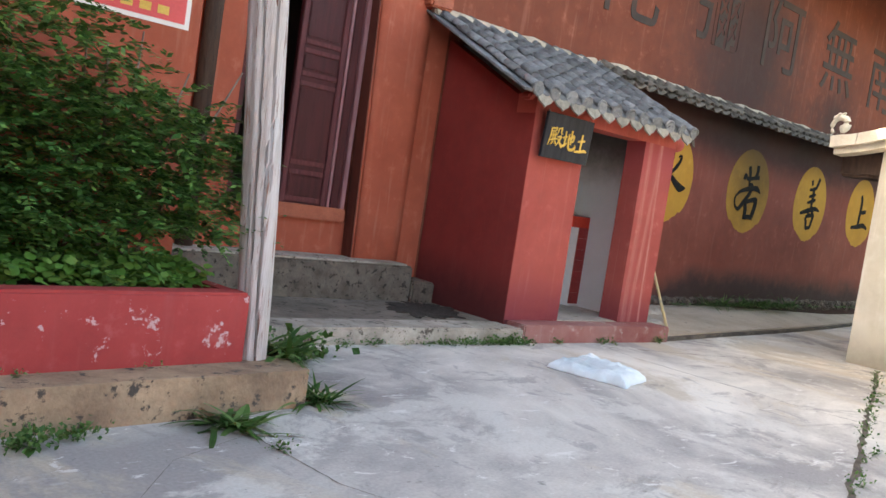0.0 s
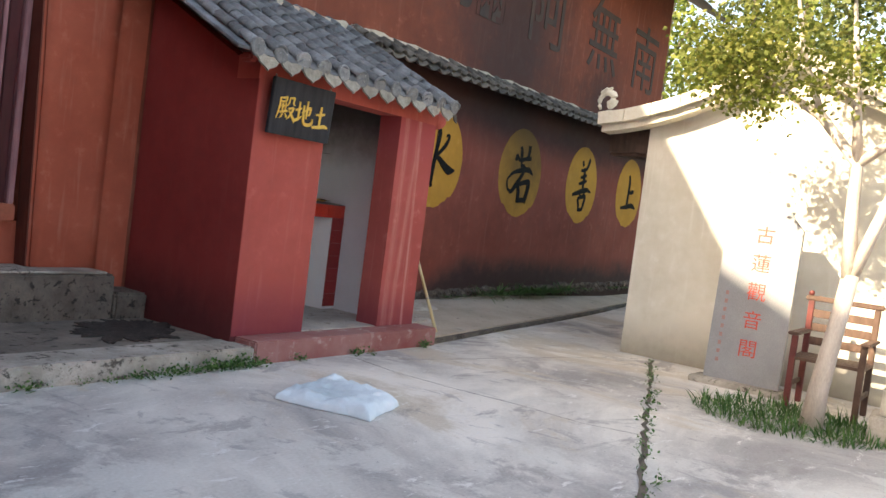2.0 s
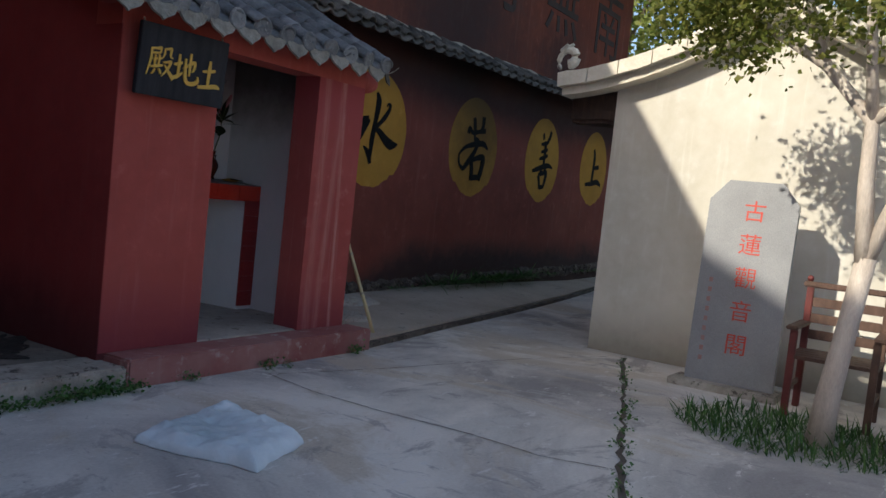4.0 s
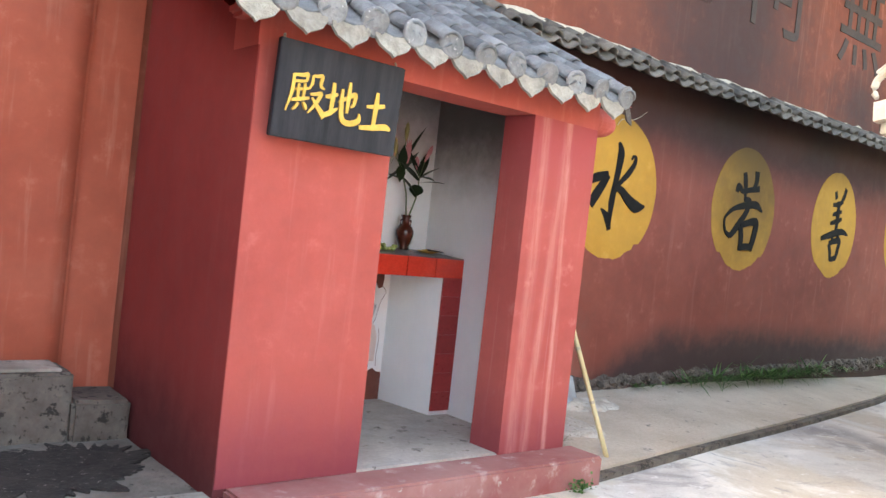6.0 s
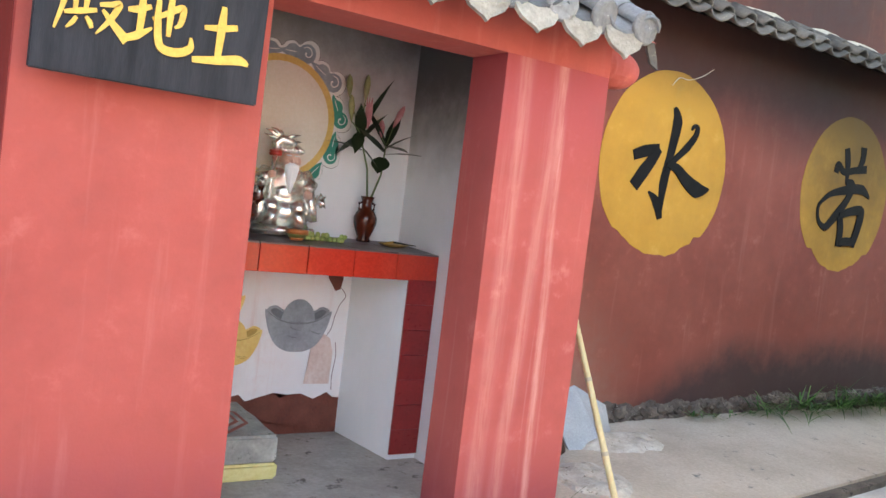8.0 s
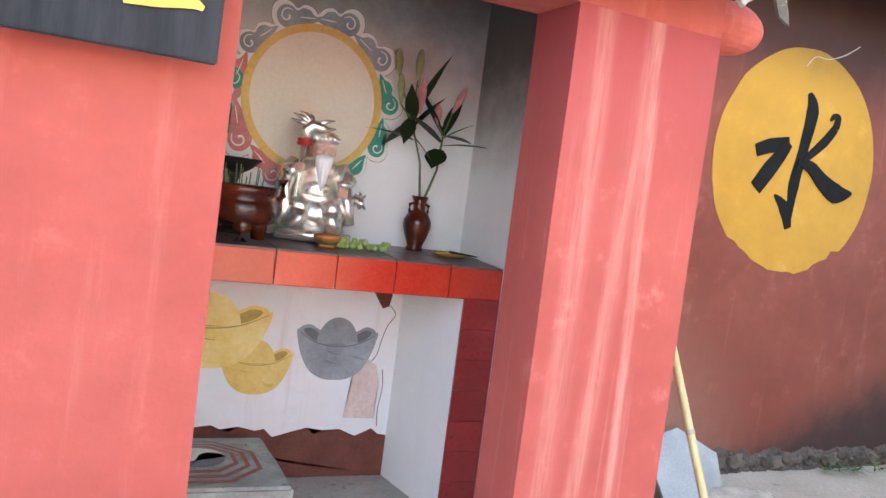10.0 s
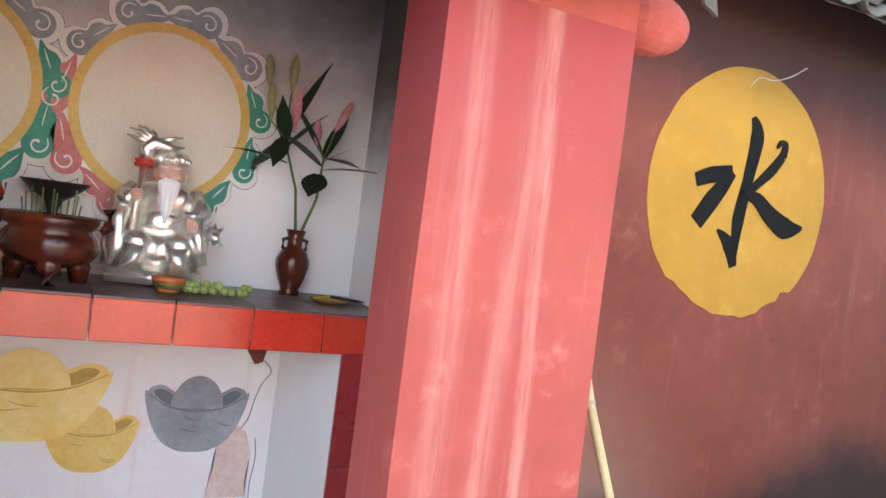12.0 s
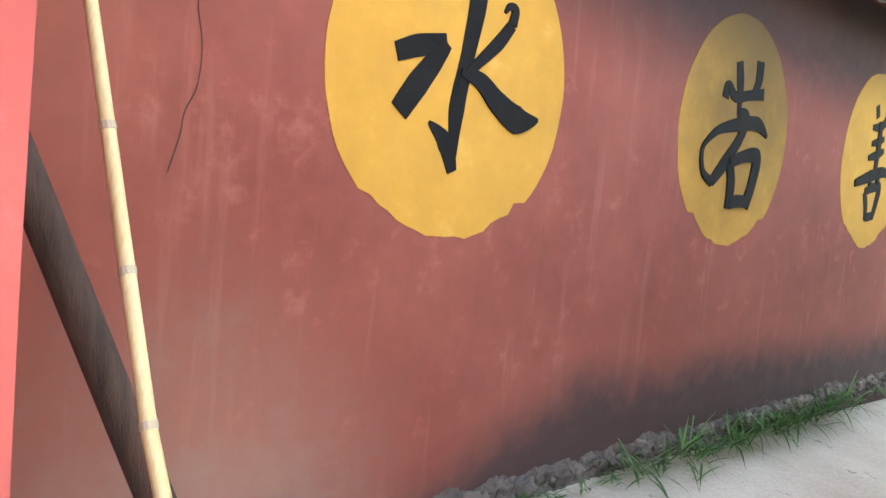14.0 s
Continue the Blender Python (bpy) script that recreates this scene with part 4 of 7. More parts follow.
SHAN = [
    ([(0.03, 0.43), (0.07, 0.34)], [0.07, 0.07]),
    ([(0.33, 0.49), (0.27, 0.37), (0.17, 0.28)], [0.08, 0.075, 0.03]),
    ([(-0.02, 0.26), (0.14, 0.28), (0.27, 0.33)], [0.04, 0.075, 0.05]),
    ([(0.0, 0.14), (0.14, 0.17), (0.25, 0.20)], [0.04, 0.07, 0.04]),
    ([(-0.04, 0.03), (0.14, 0.07), (0.27, 0.11)], [0.04, 0.075, 0.04]),
    ([(0.14, 0.32), (0.15, 0.12), (0.13, -0.08)], [0.07, 0.085, 0.05]),
    ([(-0.26, -0.17), (0.0, -0.11), (0.30, -0.05), (0.50, -0.08)], [0.05, 0.085, 0.085, 0.02]),
    ([(0.02, -0.06), (0.06, -0.16)], [0.05, 0.05]),
    ([(0.26, -0.03), (0.20, -0.14)], [0.06, 0.04]),
    ([(-0.02, -0.22), (0.04, -0.32), (0.06, -0.43)], [0.07, 0.08, 0.06]),
    ([(-0.02, -0.22), (0.14, -0.18), (0.28, -0.17), (0.25, -0.30), (0.20, -0.41)], [0.06, 0.075, 0.09, 0.08, 0.06]),
    ([(0.06, -0.41), (0.13, -0.40), (0.20, -0.39)], [0.06, 0.07, 0.06]),
]
SHANG = [
    ([(-0.06, 0.34), (-0.01, 0.18), (-0.04, -0.22)], [0.06, 0.10, 0.09]),
    ([(0.0, 0.02), (0.10, 0.04), (0.22, 0.06)], [0.04, 0.08, 0.07]),
    ([(-0.32, -0.27), (-0.05, -0.24), (0.20, -0.20), (0.38, -0.25)], [0.05, 0.085, 0.095, 0.04]),
]
for cx, rx, cz, rz, strokes, (su, sv, du, dv) in ((4.07, 0.612, 1.905, 0.645, SHUI, (0.95, 0.97, 0.0, 0.025)), (6.205, 0.60, 1.93, 0.645, RUO, (0.94, 0.97, -0.015, 0.0)), (8.225, 0.555, 1.945, 0.64, SHAN, (0.86, 0.96, -0.08, 0.0)), (10.21, 0.56, 1.985, 0.635, SHANG, (0.95, 1.0, 0.0, 0.0))):
    disc = thing("painted_disc", "yellow painted disc with a black brushed character on the wall", "painting", "yellow discs on the temple wall", at=(cx, WALL_Y, cz))
    outline = []
    for k in range(72):
        a = 2 * math.pi * k / 72
        rag = 1.0 + 0.012 * noise.noise(Vector((math.cos(a) * 4, math.sin(a) * 4, cx)))
        if math.sin(a) < -0.72:
            rag -= 0.03 + 0.035 * rnd.random()
        outline.append((rx * rag * math.cos(a), rz * rag * math.sin(a)))
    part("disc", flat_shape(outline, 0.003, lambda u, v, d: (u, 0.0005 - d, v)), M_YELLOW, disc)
    brush(strokes, 0.006, lambda u, v, d: (u * su + du, 0.0005 - d, v * sv + dv), M_BLACKPAINT, disc, "black brush stroke of the character")
for ch, cx, cz, s in (("南", 10.13, 4.34, 1.24), ("無", 8.36, 4.33, 1.22), ("阿", 6.43, 4.28, 1.22), ("彌", 4.71, 4.27, 1.22), ("陀", 2.77, 4.15, 1.22), ("佛", 1.02, 4.12, 1.22)):
    m4 = Matrix.Translation((cx, WALL_Y - 0.002, cz)) @ FACE_MINUS_Y
    ob = link("wall_character", text_mesh(ch, s, m4, 0.003, 0.004), M_FADEDPAINT)
    tagged(ob, "large faded black character painted on the orange wall", "lettering", "large characters on the temple wall")

for pts, wide in (([(3.022, 2.06), (3.012, 1.95), (3.034, 1.83), (3.028, 1.71), (2.995, 1.63), (2.985, 1.56), (2.955, 1.45)], 0.0028), ([(2.52, 1.75), (2.50, 1.60), (2.53, 1.42), (2.51, 1.30)], 0.002)):
    crack = link("wall_crack", ribbon(pts, [wide] * len(pts), 0.0025, lambda u, v, d: (u, WALL_Y - d, v)), M_DARKWOOD)
    tagged(crack, "thin dark crack in the temple wall plaster", "crack")
scratch = link("wall_scratch", ribbon([(4.03, 2.45), (4.09, 2.51), (4.19, 2.515), (4.31, 2.56), (4.42, 2.63)], [0.003, 0.004, 0.004, 0.005, 0.003], 0.0075, lambda u, v, d: (u, WALL_Y - d, v)), M_MORTAR)
tagged(scratch, "pale wiry scratch in the plaster above a disc", "scratch")

# ---- temple door ----
door = thing("door_1", "maroon panelled wooden temple door leaf beside an open gap", "door", kind="structure", at=(-1.37, 1.53, 0.93))
bm = box(-0.25, 0.25, -0.02, 0.02, 0.0, 2.60, 0.003)
leaf = part("leaf", bm, M_MAROON, door)
for x in (-0.222, 0.222):
    part("stile", box(x - 0.028, x + 0.028, -0.04, -0.02, 0.004, 2.6, 0.006), M_MAROON_MID, leaf)
for z in (0.02, 0.27, 0.36, 1.08, 1.17, 1.38, 1.46, 2.5):
    part("rail", box(-0.193, 0.193, -0.036, -0.02, z, z + 0.045, 0.006), M_MAROON_MID, leaf)
for z0, z1 in ((0.085, 0.255), (0.43, 1.06), (1.235, 1.36), (1.53, 2.47)):
    part("panel", box(-0.178, 0.178, -0.032, -0.019, z0, z1, 0.01), M_MAROON, leaf)
part("worn_edge", box(0.253, 0.285, -0.055, -0.02, 0.0, 2.6, 0.004), M_MAROON_EDGE, leaf, "worn pale door edge")
frame_door = thing("door_frame", "maroon timber door frame with a worn threshold", "door frame", kind="structure", at=(-1.45, 1.5, 0.8))
part("jamb", box(0.465, 0.515, -0.06, 0.05, 0.13, 2.75, 0.006), M_MAROON_EDGE, frame_door)
part("jamb", box(0.375, 0.463, -0.02, 0.05, 0.13, 2.75, 0.006), M_MAROON, frame_door)
part("jamb", box(-0.72, -0.66, -0.04, 0.05, 0.13, 2.75, 0.006), M_MAROON, frame_door)
part("head", box(-0.72, 0.71, -0.04, 0.05, 2.75, 2.85, 0.006), M_MAROON, frame_door)
part("threshold", box(-0.74, 0.52, -0.09, 0.10, 0.0, 0.13, 0.012), M_SILL, frame_door, "worn orange brown threshold beam")

# ---- post, ledge and planter ----
post = thing("timber_post", "weathered pale round timber post split along its grain", "post", at=(-3.21, -1.31, 0.2))
pts, rad = [], []
for k in range(60):
    t = k / 59
    pts.append((-0.292 * t + 0.012 * math.sin(5 * t), 0.02 * math.sin(4 * t), 3.25 * t))
    rad.append(0.076 + 0.028 * min(1.0, 3.25 * t) - 0.006 * t + 0.004 * math.sin(9 * t + 1))
bm = tube(pts, rad, 72)
for v in bm.verts:
    a = math.atan2(v.co.y, v.co.x + 0.09 * v.co.z)
    v.co += Vector((math.cos(a), math.sin(a), 0)) * (0.006 * noise.noise(Vector((math.cos(a) * 3, math.sin(a) * 3, v.co.z * 0.8))))
    for ca, z0, z1 in ((-1.75, 0.0, 1.15), (-2.35, 0.5, 2.6), (-1.45, 0.9, 3.0), (-2.75, 0.0, 0.9)):
        if abs(a - ca - 0.07 * math.sin(v.co.z * 3 + ca)) < 0.055 and z0 < v.co.z < z1:
            v.co -= Vector((math.cos(a), math.sin(a), 0)) * 0.03
part("shaft", bm, M_POST, post)
bm = slab([(-9, -2.15), (-4.5, -1.735), (-3.01, -1.595), (-2.97, -0.9), (-9, -0.9)], -0.1, 0.2)
structure("ledge", worn(bm, 0.012, 3, 5), M_LEDGE, "weathered ochre cement ledge under the planter", "ledge")
planter = thing("planter", "long brick red limewashed planter with peeling paint", "planter", at=(-5.96, -1.536, 0.2))
planter.rotation_euler = (0, 0, radians(6.8))
bm = box(-3.0, 2.66, -0.17, -0.03, -0.02, 0.36, 0.015)
part("front_wall", worn(bm, 0.010, 2, 5), M_PLANTER, planter)
part("end_wall", worn(box(2.56, 2.655, -0.028, 0.80, -0.02, 0.355, 0.012), 0.006, 3, 3), M_PLANTER, planter)
part("soil", worn(box(-3.0, 2.56, -0.03, 0.80, 0.0, 0.31), 0.02, 4, 4), M_EARTH, planter, "dark earth")
# Dark column stands in for the shaded gap beside the wing.
shade_gap = link("shade_gap_column", tube([(-2.53, 1.34, 0.46), (-2.52, 1.34, 3.0), (-2.52, 1.34, 5.75)], 0.075, 14), M_DARKWOOD, None, True)
tagged(shade_gap, "dark round column added for a shaded gap at the wall", "post")

# ---- poster ----
M_POSTER = surface("red_printed_sheet", (0.66, 0.045, 0.05), (0.72, 0.07, 0.075), 2, 80, 0.4, 0.05)
M_POSTERWHITE = plain("white_sheet_edge", (0.80, 0.76, 0.74), 0.5)
poster = thing("poster", "red printed poster with yellow lettering on the wing wall", "poster", at=(-4.25, -0.158, 1.98))
part("sheet", box(-0.95, 0.935, -0.006, -0.001, 0.0, 1.1), M_POSTERWHITE, poster, "white edged sheet")
part("print", box(-0.92, 0.905, -0.009, -0.0065, 0.028, 1.07), M_POSTER, poster, "red printed field")
for k in range(6):
    part("lettering", box(0.18 + 0.11 * k, 0.25 + 0.11 * k, -0.011, -0.0095, 0.06, 0.11), M_GOLD, poster, "small yellow lettering")
for k in range(2):
    for dz, w in ((0.19, 0.11), (0.225, 0.07), (0.26, 0.12), (0.30, 0.05)):
        part("lettering", box(0.42 + 0.18 * k - w / 2, 0.42 + 0.18 * k + w / 2, -0.011, -0.0095, dz, dz + 0.018), M_GOLD, poster, "yellow lettering")

# ---- altar ----
M_REDTILE = surface("glossy_red_tile", (0.52, 0.035, 0.02), (0.60, 0.055, 0.03), 5, 90, 0.16, 0.06, vary=0.08)
M_TOPTILE = surface("dusty_brown_tile", (0.10, 0.062, 0.062), (0.16, 0.11, 0.105), 4, 70, 0.35, 0.1)
M_LEGTILE = surface("deep_red_glazed_tile", (0.26, 0.018, 0.02), (0.34, 0.03, 0.03), 6, 60, 0.3, 0.1, vary=0.12)
M_GROUT = plain("pale_grout", (0.50, 0.42, 0.38), 0.9)
AX0, AX1, AY = 0.13, 2.004, 0.84
altar = thing("altar", "tiled altar bench with a whitewashed niche below", "altar", at=(1.1, 1.0, 0.17))
AO = Vector((1.1, 1.0, 0.17))


def altar_part(name, bm, mat_, label="", under=None):
    bm.transform(Matrix.Translation(-AO))
    return part(name, bm, mat_, under or altar, label)


def top_z(y):
    """The altar top rises a little towards the wall."""
    return 1.2005 + 0.055 * (y - AY)


def sloped(bm):
    for v in bm.verts:
        if v.co.z > 1.15:
            v.co.z += 0.055 * (v.co.y - AY)
    return bm


bench = altar_part("bench_top", sloped(box(AX0, AX1, AY + 0.012, 1.268, 1.09, 1.186)), M_GROUT, "grouted cement bench top")
leg = altar_part("leg", slab([(1.846, AY + 0.012), (AX1, AY + 0.012), (AX1, 1.352), (1.79, 1.352)], 0.171, 1.09), M_WHITE, "whitewashed altar leg")
altar_part("leg", box(AX0, 0.30, AY + 0.012, 1.352, 0.171, 1.09), M_WHITE, "whitewashed altar leg")
altar_part("niche_back", box(0.30, 1.79, 1.345, 1.352, 0.171, 1.089), M_NICHE, "peeling whitewash niche wall")
edges = [2.004, 1.770, 1.540, 1.306, 1.076, 0.846, 0.616, 0.386, 0.156]
for xa, xb in zip(edges, edges[1:]):
    altar_part("tile", box(xb + 0.002, xa - 0.002, AY - 0.002, AY + 0.012, 1.068, 1.192, 0.002, segs=1), M_REDTILE, "", bench)
for k in range(7):
    altar_part("tile", box(1.846, 2.003, AY - 0.002, AY + 0.0115, 0.20 + 0.125 * k, 0.3238 + 0.125 * k, 0.001, segs=1), M_LEGTILE, "", leg)
for i in range(8):
    for j in range(2):
        xa, xb = edges[i + 1], edges[i]
        altar_part("top_tile", sloped(box(xa + 0.002, xb - 0.002, AY + 0.0 + 0.2145 * j, AY + 0.2105 + 0.2145 * j, 1.187, 1.200, 0.002, segs=1)), M_TOPTILE, "", bench)


# ---- shrine furnishings ----
M_SILVER = surface("tarnished_silver_glaze", (0.78, 0.76, 0.67), (0.95, 0.94, 0.90), 30, 120, 0.20, 0.10, metal=0.75)
M_SKIN = plain("painted_clay_face", (0.70, 0.44, 0.34), 0.45)
M_BEARD = plain("white_porcelain", (0.82, 0.84, 0.87), 0.5)
M_REDGLAZE = plain("red_glaze", (0.50, 0.04, 0.03), 0.25)
M_BROWNGLAZE = surface("brown_glaze", (0.030, 0.007, 0.006), (0.13, 0.026, 0.010), 9, 60, 0.14, 0.1)
M_BLACKIRON = surface("black_iron", (0.012, 0.011, 0.011), (0.03, 0.028, 0.026), 8, 60, 0.5, 0.3)
M_GREENSTEM = surface("green_stem", (0.07, 0.13, 0.045), (0.13, 0.20, 0.08), 9, 60, 0.5, 0.2)
M_DARKLEAF = leafy("dark_lily_leaf", (0.006, 0.012, 0.006), (0.010, 0.020, 0.009), (0.018, 0.034, 0.013), 0.45, 0.1)
M_BUD = surface("green_lily_bud", (0.22, 0.26, 0.10), (0.34, 0.34, 0.16), 8, 60, 0.5, 0.1)
M_PINK = surface("pink_lily_petal", (0.52, 0.14, 0.19), (0.70, 0.36, 0.37), 10, 60, 0.5, 0.1)
M_GRAPE = surface("green_grape_skin", (0.28, 0.38, 0.10), (0.40, 0.48, 0.17), 12, 60, 0.25, 0.05)
M_DARKRED = surface("bare_red_brick", (0.13, 0.035, 0.025), (0.22, 0.075, 0.05), 6, 50, 0.9, 0.6, specks=(0.42, 0.33, 0.28), speck_at=0.70)


M_PINKPLASTER = surface("pink_bare_plaster", (0.66, 0.48, 0.41), (0.75, 0.61, 0.54), 9, 50, 0.9, 0.4)


def ball(c, r, bm=None, seg=16, rings=10):
    b2 = bmesh.new()
    r3 = r if hasattr(r, "__len__") else (r, r, r)
    bmesh.ops.create_uvsphere(b2, u_segments=seg, v_segments=rings, radius=1, matrix=Matrix.Translation(c) @ Matrix.Diagonal((*r3, 1)))
    return merge(bm, b2)


def gathered(groups, name):
    """Joins pieces of several tones into one mesh, a material slot for each."""
    whole = bmesh.new()
    me = bpy.data.meshes.new(name)
    for k, (g, mt_) in enumerate(groups):
        for f in g.faces:
            f.material_index = k
        merge(whole, g)
        me.materials.append(mt_)
    bmesh.ops.recalc_face_normals(whole, faces=whole.faces[:])
    whole.to_mesh(me)
    whole.free()
    me.polygons.foreach_set("use_smooth", [True] * len(me.polygons))
    return new(name, me)


def seated_statue(name, label, at, robe):
    """A stout robed figurine on a plinth: wide lap with two knees, hanging sleeves, a staff and a dragon armrest."""
    b = box(-0.155, 0.155, -0.115, 0.085, 0.0, 0.05, 0.006)
    box(-0.165, 0.165, 0.0, 0.085, 0.05, 0.20, 0.03, b, 3)
    lap = ball((0.0, -0.03, 0.12), (0.135, 0.075, 0.07), None, 32, 18)
    for v in lap.verts:
        a = math.atan2(v.co.y + 0.03, v.co.x)
        v.co.y += 0.006 * math.sin(14 * a + 30 * v.co.z)
    merge(b, lap)
    for sx in (-1, 1):
        ball((0.068 * sx, -0.075, 0.135), (0.058, 0.045, 0.055), b, 24, 14)
        tube([(0.068 * sx, -0.095, 0.13), (0.072 * sx, -0.10, 0.09), (0.075 * sx, -0.098, 0.05)], [0.045, 0.040, 0.046], 18, b)
        ball((0.07 * sx, -0.112, 0.06), (0.026, 0.014, 0.014), b, 14, 8)
        for k in range(4):
            ball((0.07 * sx + 0.014 * (k - 1.5), -0.122, 0.072 + 0.004 * (k % 2)), 0.007, b, 8, 6)
    trunk_ = lathe([(0.10, 0.14), (0.105, 0.18), (0.10, 0.22), (0.098, 0.26), (0.108, 0.29), (0.10, 0.325), (0.06, 0.345), (0.03, 0.355)], 40)
    for v in trunk_.verts:
        a = math.atan2(v.co.y, v.co.x)
        fold = 1 + 0.05 * math.sin(7 * a + 22 * v.co.z)
        v.co.x, v.co.y = v.co.x * fold, v.co.y * fold * 0.66 - 0.005
    merge(b, trunk_)
    ball((0.0, -0.055, 0.215), (0.062, 0.03, 0.04), b, 20, 12)
    # the arm with the staff, its sleeve falling beside the knee
    tube([(-0.09, -0.01, 0.315), (-0.128, -0.035, 0.27), (-0.11, -0.075, 0.285), (-0.085, -0.085, 0.30)], [0.038, 0.042, 0.034, 0.022], 16, b)
    tube([(-0.118, -0.06, 0.275), (-0.135, -0.075, 0.20), (-0.128, -0.09, 0.12), (-0.14, -0.095, 0.06)], [0.034, 0.030, 0.026, 0.008], 14, b)
    ball((-0.15, -0.03, 0.225), (0.02, 0.022, 0.03), b, 14, 10)
    tube([(-0.15, -0.02, 0.20), (-0.17, -0.01, 0.12), (-0.165, -0.02, 0.05)], [0.02, 0.014, 0.02], 10, b)
    # the arm with the bowl
    tube([(0.09, -0.01, 0.315), (0.122, -0.04, 0.26), (0.10, -0.085, 0.222)], [0.038, 0.042, 0.026], 16, b)
    tube([(0.112, -0.07, 0.235), (0.13, -0.085, 0.16), (0.148, -0.085, 0.085)], [0.032, 0.028, 0.020], 14, b)
    bowl = lathe([(0.012, 0.0), (0.03, 0.008), (0.04, 0.028), (0.032, 0.024), (0.0, 0.016)], 20, None, (0.10, -0.10, 0.232))
    merge(b, bowl)
    # dragon head of the armrest
    tube([(0.15, 0.0, 0.17), (0.168, -0.05, 0.195), (0.178, -0.09, 0.188), (0.19, -0.11, 0.175)], [0.018, 0.022, 0.02, 0.008], 12, b)
    for dx, dz in ((0.0, 0.03), (0.015, 0.02), (-0.012, 0.024), (0.02, -0.022), (0.0, -0.028)):
        tube([(0.178, -0.08, 0.19), (0.178 + dx, -0.075, 0.19 + dz), (0.178 + dx * 1.7, -0.06, 0.19 + dz * 1.35)], [0.011, 0.008, 0.002], 7, b)
    # staff with a dragon's head
    tube([(-0.085, -0.095, 0.06), (-0.08, -0.09, 0.25), (-0.072, -0.085, 0.395)], [0.008, 0.009, 0.012], 10, b)
    tube([(-0.072, -0.085, 0.41), (-0.07, -0.082, 0.45), (-0.045, -0.085, 0.478), (-0.005, -0.095, 0.47), (0.022, -0.10, 0.462)], [0.022, 0.027, 0.026, 0.017, 0.007], 12, b)
    for dx, dz, ln in ((-0.05, 0.03, 0.035), (-0.035, 0.042, 0.03), (-0.01, 0.035, 0.03), (-0.055, 0.005, 0.03), (0.05, 0.022, 0.02), (0.055, -0.01, 0.02)):
        tube([(-0.045, -0.085, 0.475), (-0.045 + dx, -0.085, 0.475 + dz), (-0.045 + dx * 1.7, -0.08, 0.475 + dz + ln * 0.35)], [0.013, 0.010, 0.002], 8, b)
    # head-dress
    lathe([(0.053, 0.412), (0.058, 0.42), (0.057, 0.435), (0.05, 0.45), (0.028, 0.462), (0.01, 0.47)], 28, b, (0.012, -0.035, 0.0))
    for k in range(9):
        a = math.pi * (1.08 + 0.84 * k / 8)
        ball((0.012 + 0.056 * math.cos(a), -0.035 + 0.056 * math.sin(a), 0.428), (0.010, 0.008, 0.012), b, 10, 7)
    for v in b.verts:
        v.co += noise.noise_vector(v.co * 34) * 0.0045 + noise.noise_vector(v.co * 85) * 0.0022
    face = ball((0.012, -0.045, 0.38), (0.046, 0.048, 0.050), None, 28, 18)
    ball((0.012, -0.094, 0.375), (0.008, 0.009, 0.011), face, 12, 8)
    for sx in (-1, 1):
        ball((0.012 + 0.022 * sx, -0.080, 0.368), (0.015, 0.011, 0.011), face, 12, 8)
        ball((0.012 + 0.047 * sx, -0.035, 0.378), (0.008, 0.010, 0.017), face, 12, 8)
    for k in range(4):
        ball((0.088 + 0.009 * k, -0.118, 0.222 - 0.002 * k), (0.006, 0.010, 0.016), face, 10, 7)
    ball((0.102, -0.108, 0.212), (0.022, 0.014, 0.018), face, 14, 10)
    ball((-0.083, -0.098, 0.298), (0.021, 0.018, 0.020), face, 14, 10)
    for k in range(4):
        ball((-0.080, -0.114, 0.287 + 0.008 * k), (0.018, 0.008, 0.005), face, 10, 6)
    beard = lathe([(0.003, -0.035), (0.014, 0.0), (0.026, 0.045), (0.036, 0.09), (0.036, 0.108), (0.012, 0.118)], 30)
    for v in beard.verts:
        v.co.y = v.co.y * 0.5 + 0.004 * math.sin(v.co.x * 420)
    beard.transform(Matrix.Translation((0.014, -0.088, 0.245)))
    for sx in (-1, 1):
        ball((0.012 + 0.02 * sx, -0.090, 0.40), (0.015, 0.006, 0.004), beard, 10, 6)
        tube([(0.012 + 0.006 * sx, -0.094, 0.362), (0.012 + 0.026 * sx, -0.09, 0.35), (0.012 + 0.03 * sx, -0.088, 0.315)], [0.006, 0.006, 0.002], 8, beard)
    collar = lathe([(0.026, 0.0), (0.032, 0.006), (0.032, 0.012), (0.026, 0.016), (0.032, 0.020), (0.030, 0.028)], 18, None, (-0.072, -0.085, 0.39))
    ob = gathered([(b, robe), (face, M_SKIN), (beard, M_BEARD), (collar, M_REDGLAZE)], name)
    ob.location = at
    ob.rotation_euler = (0, 0, radians(-10))
    return tagged(ob, label, "statue")


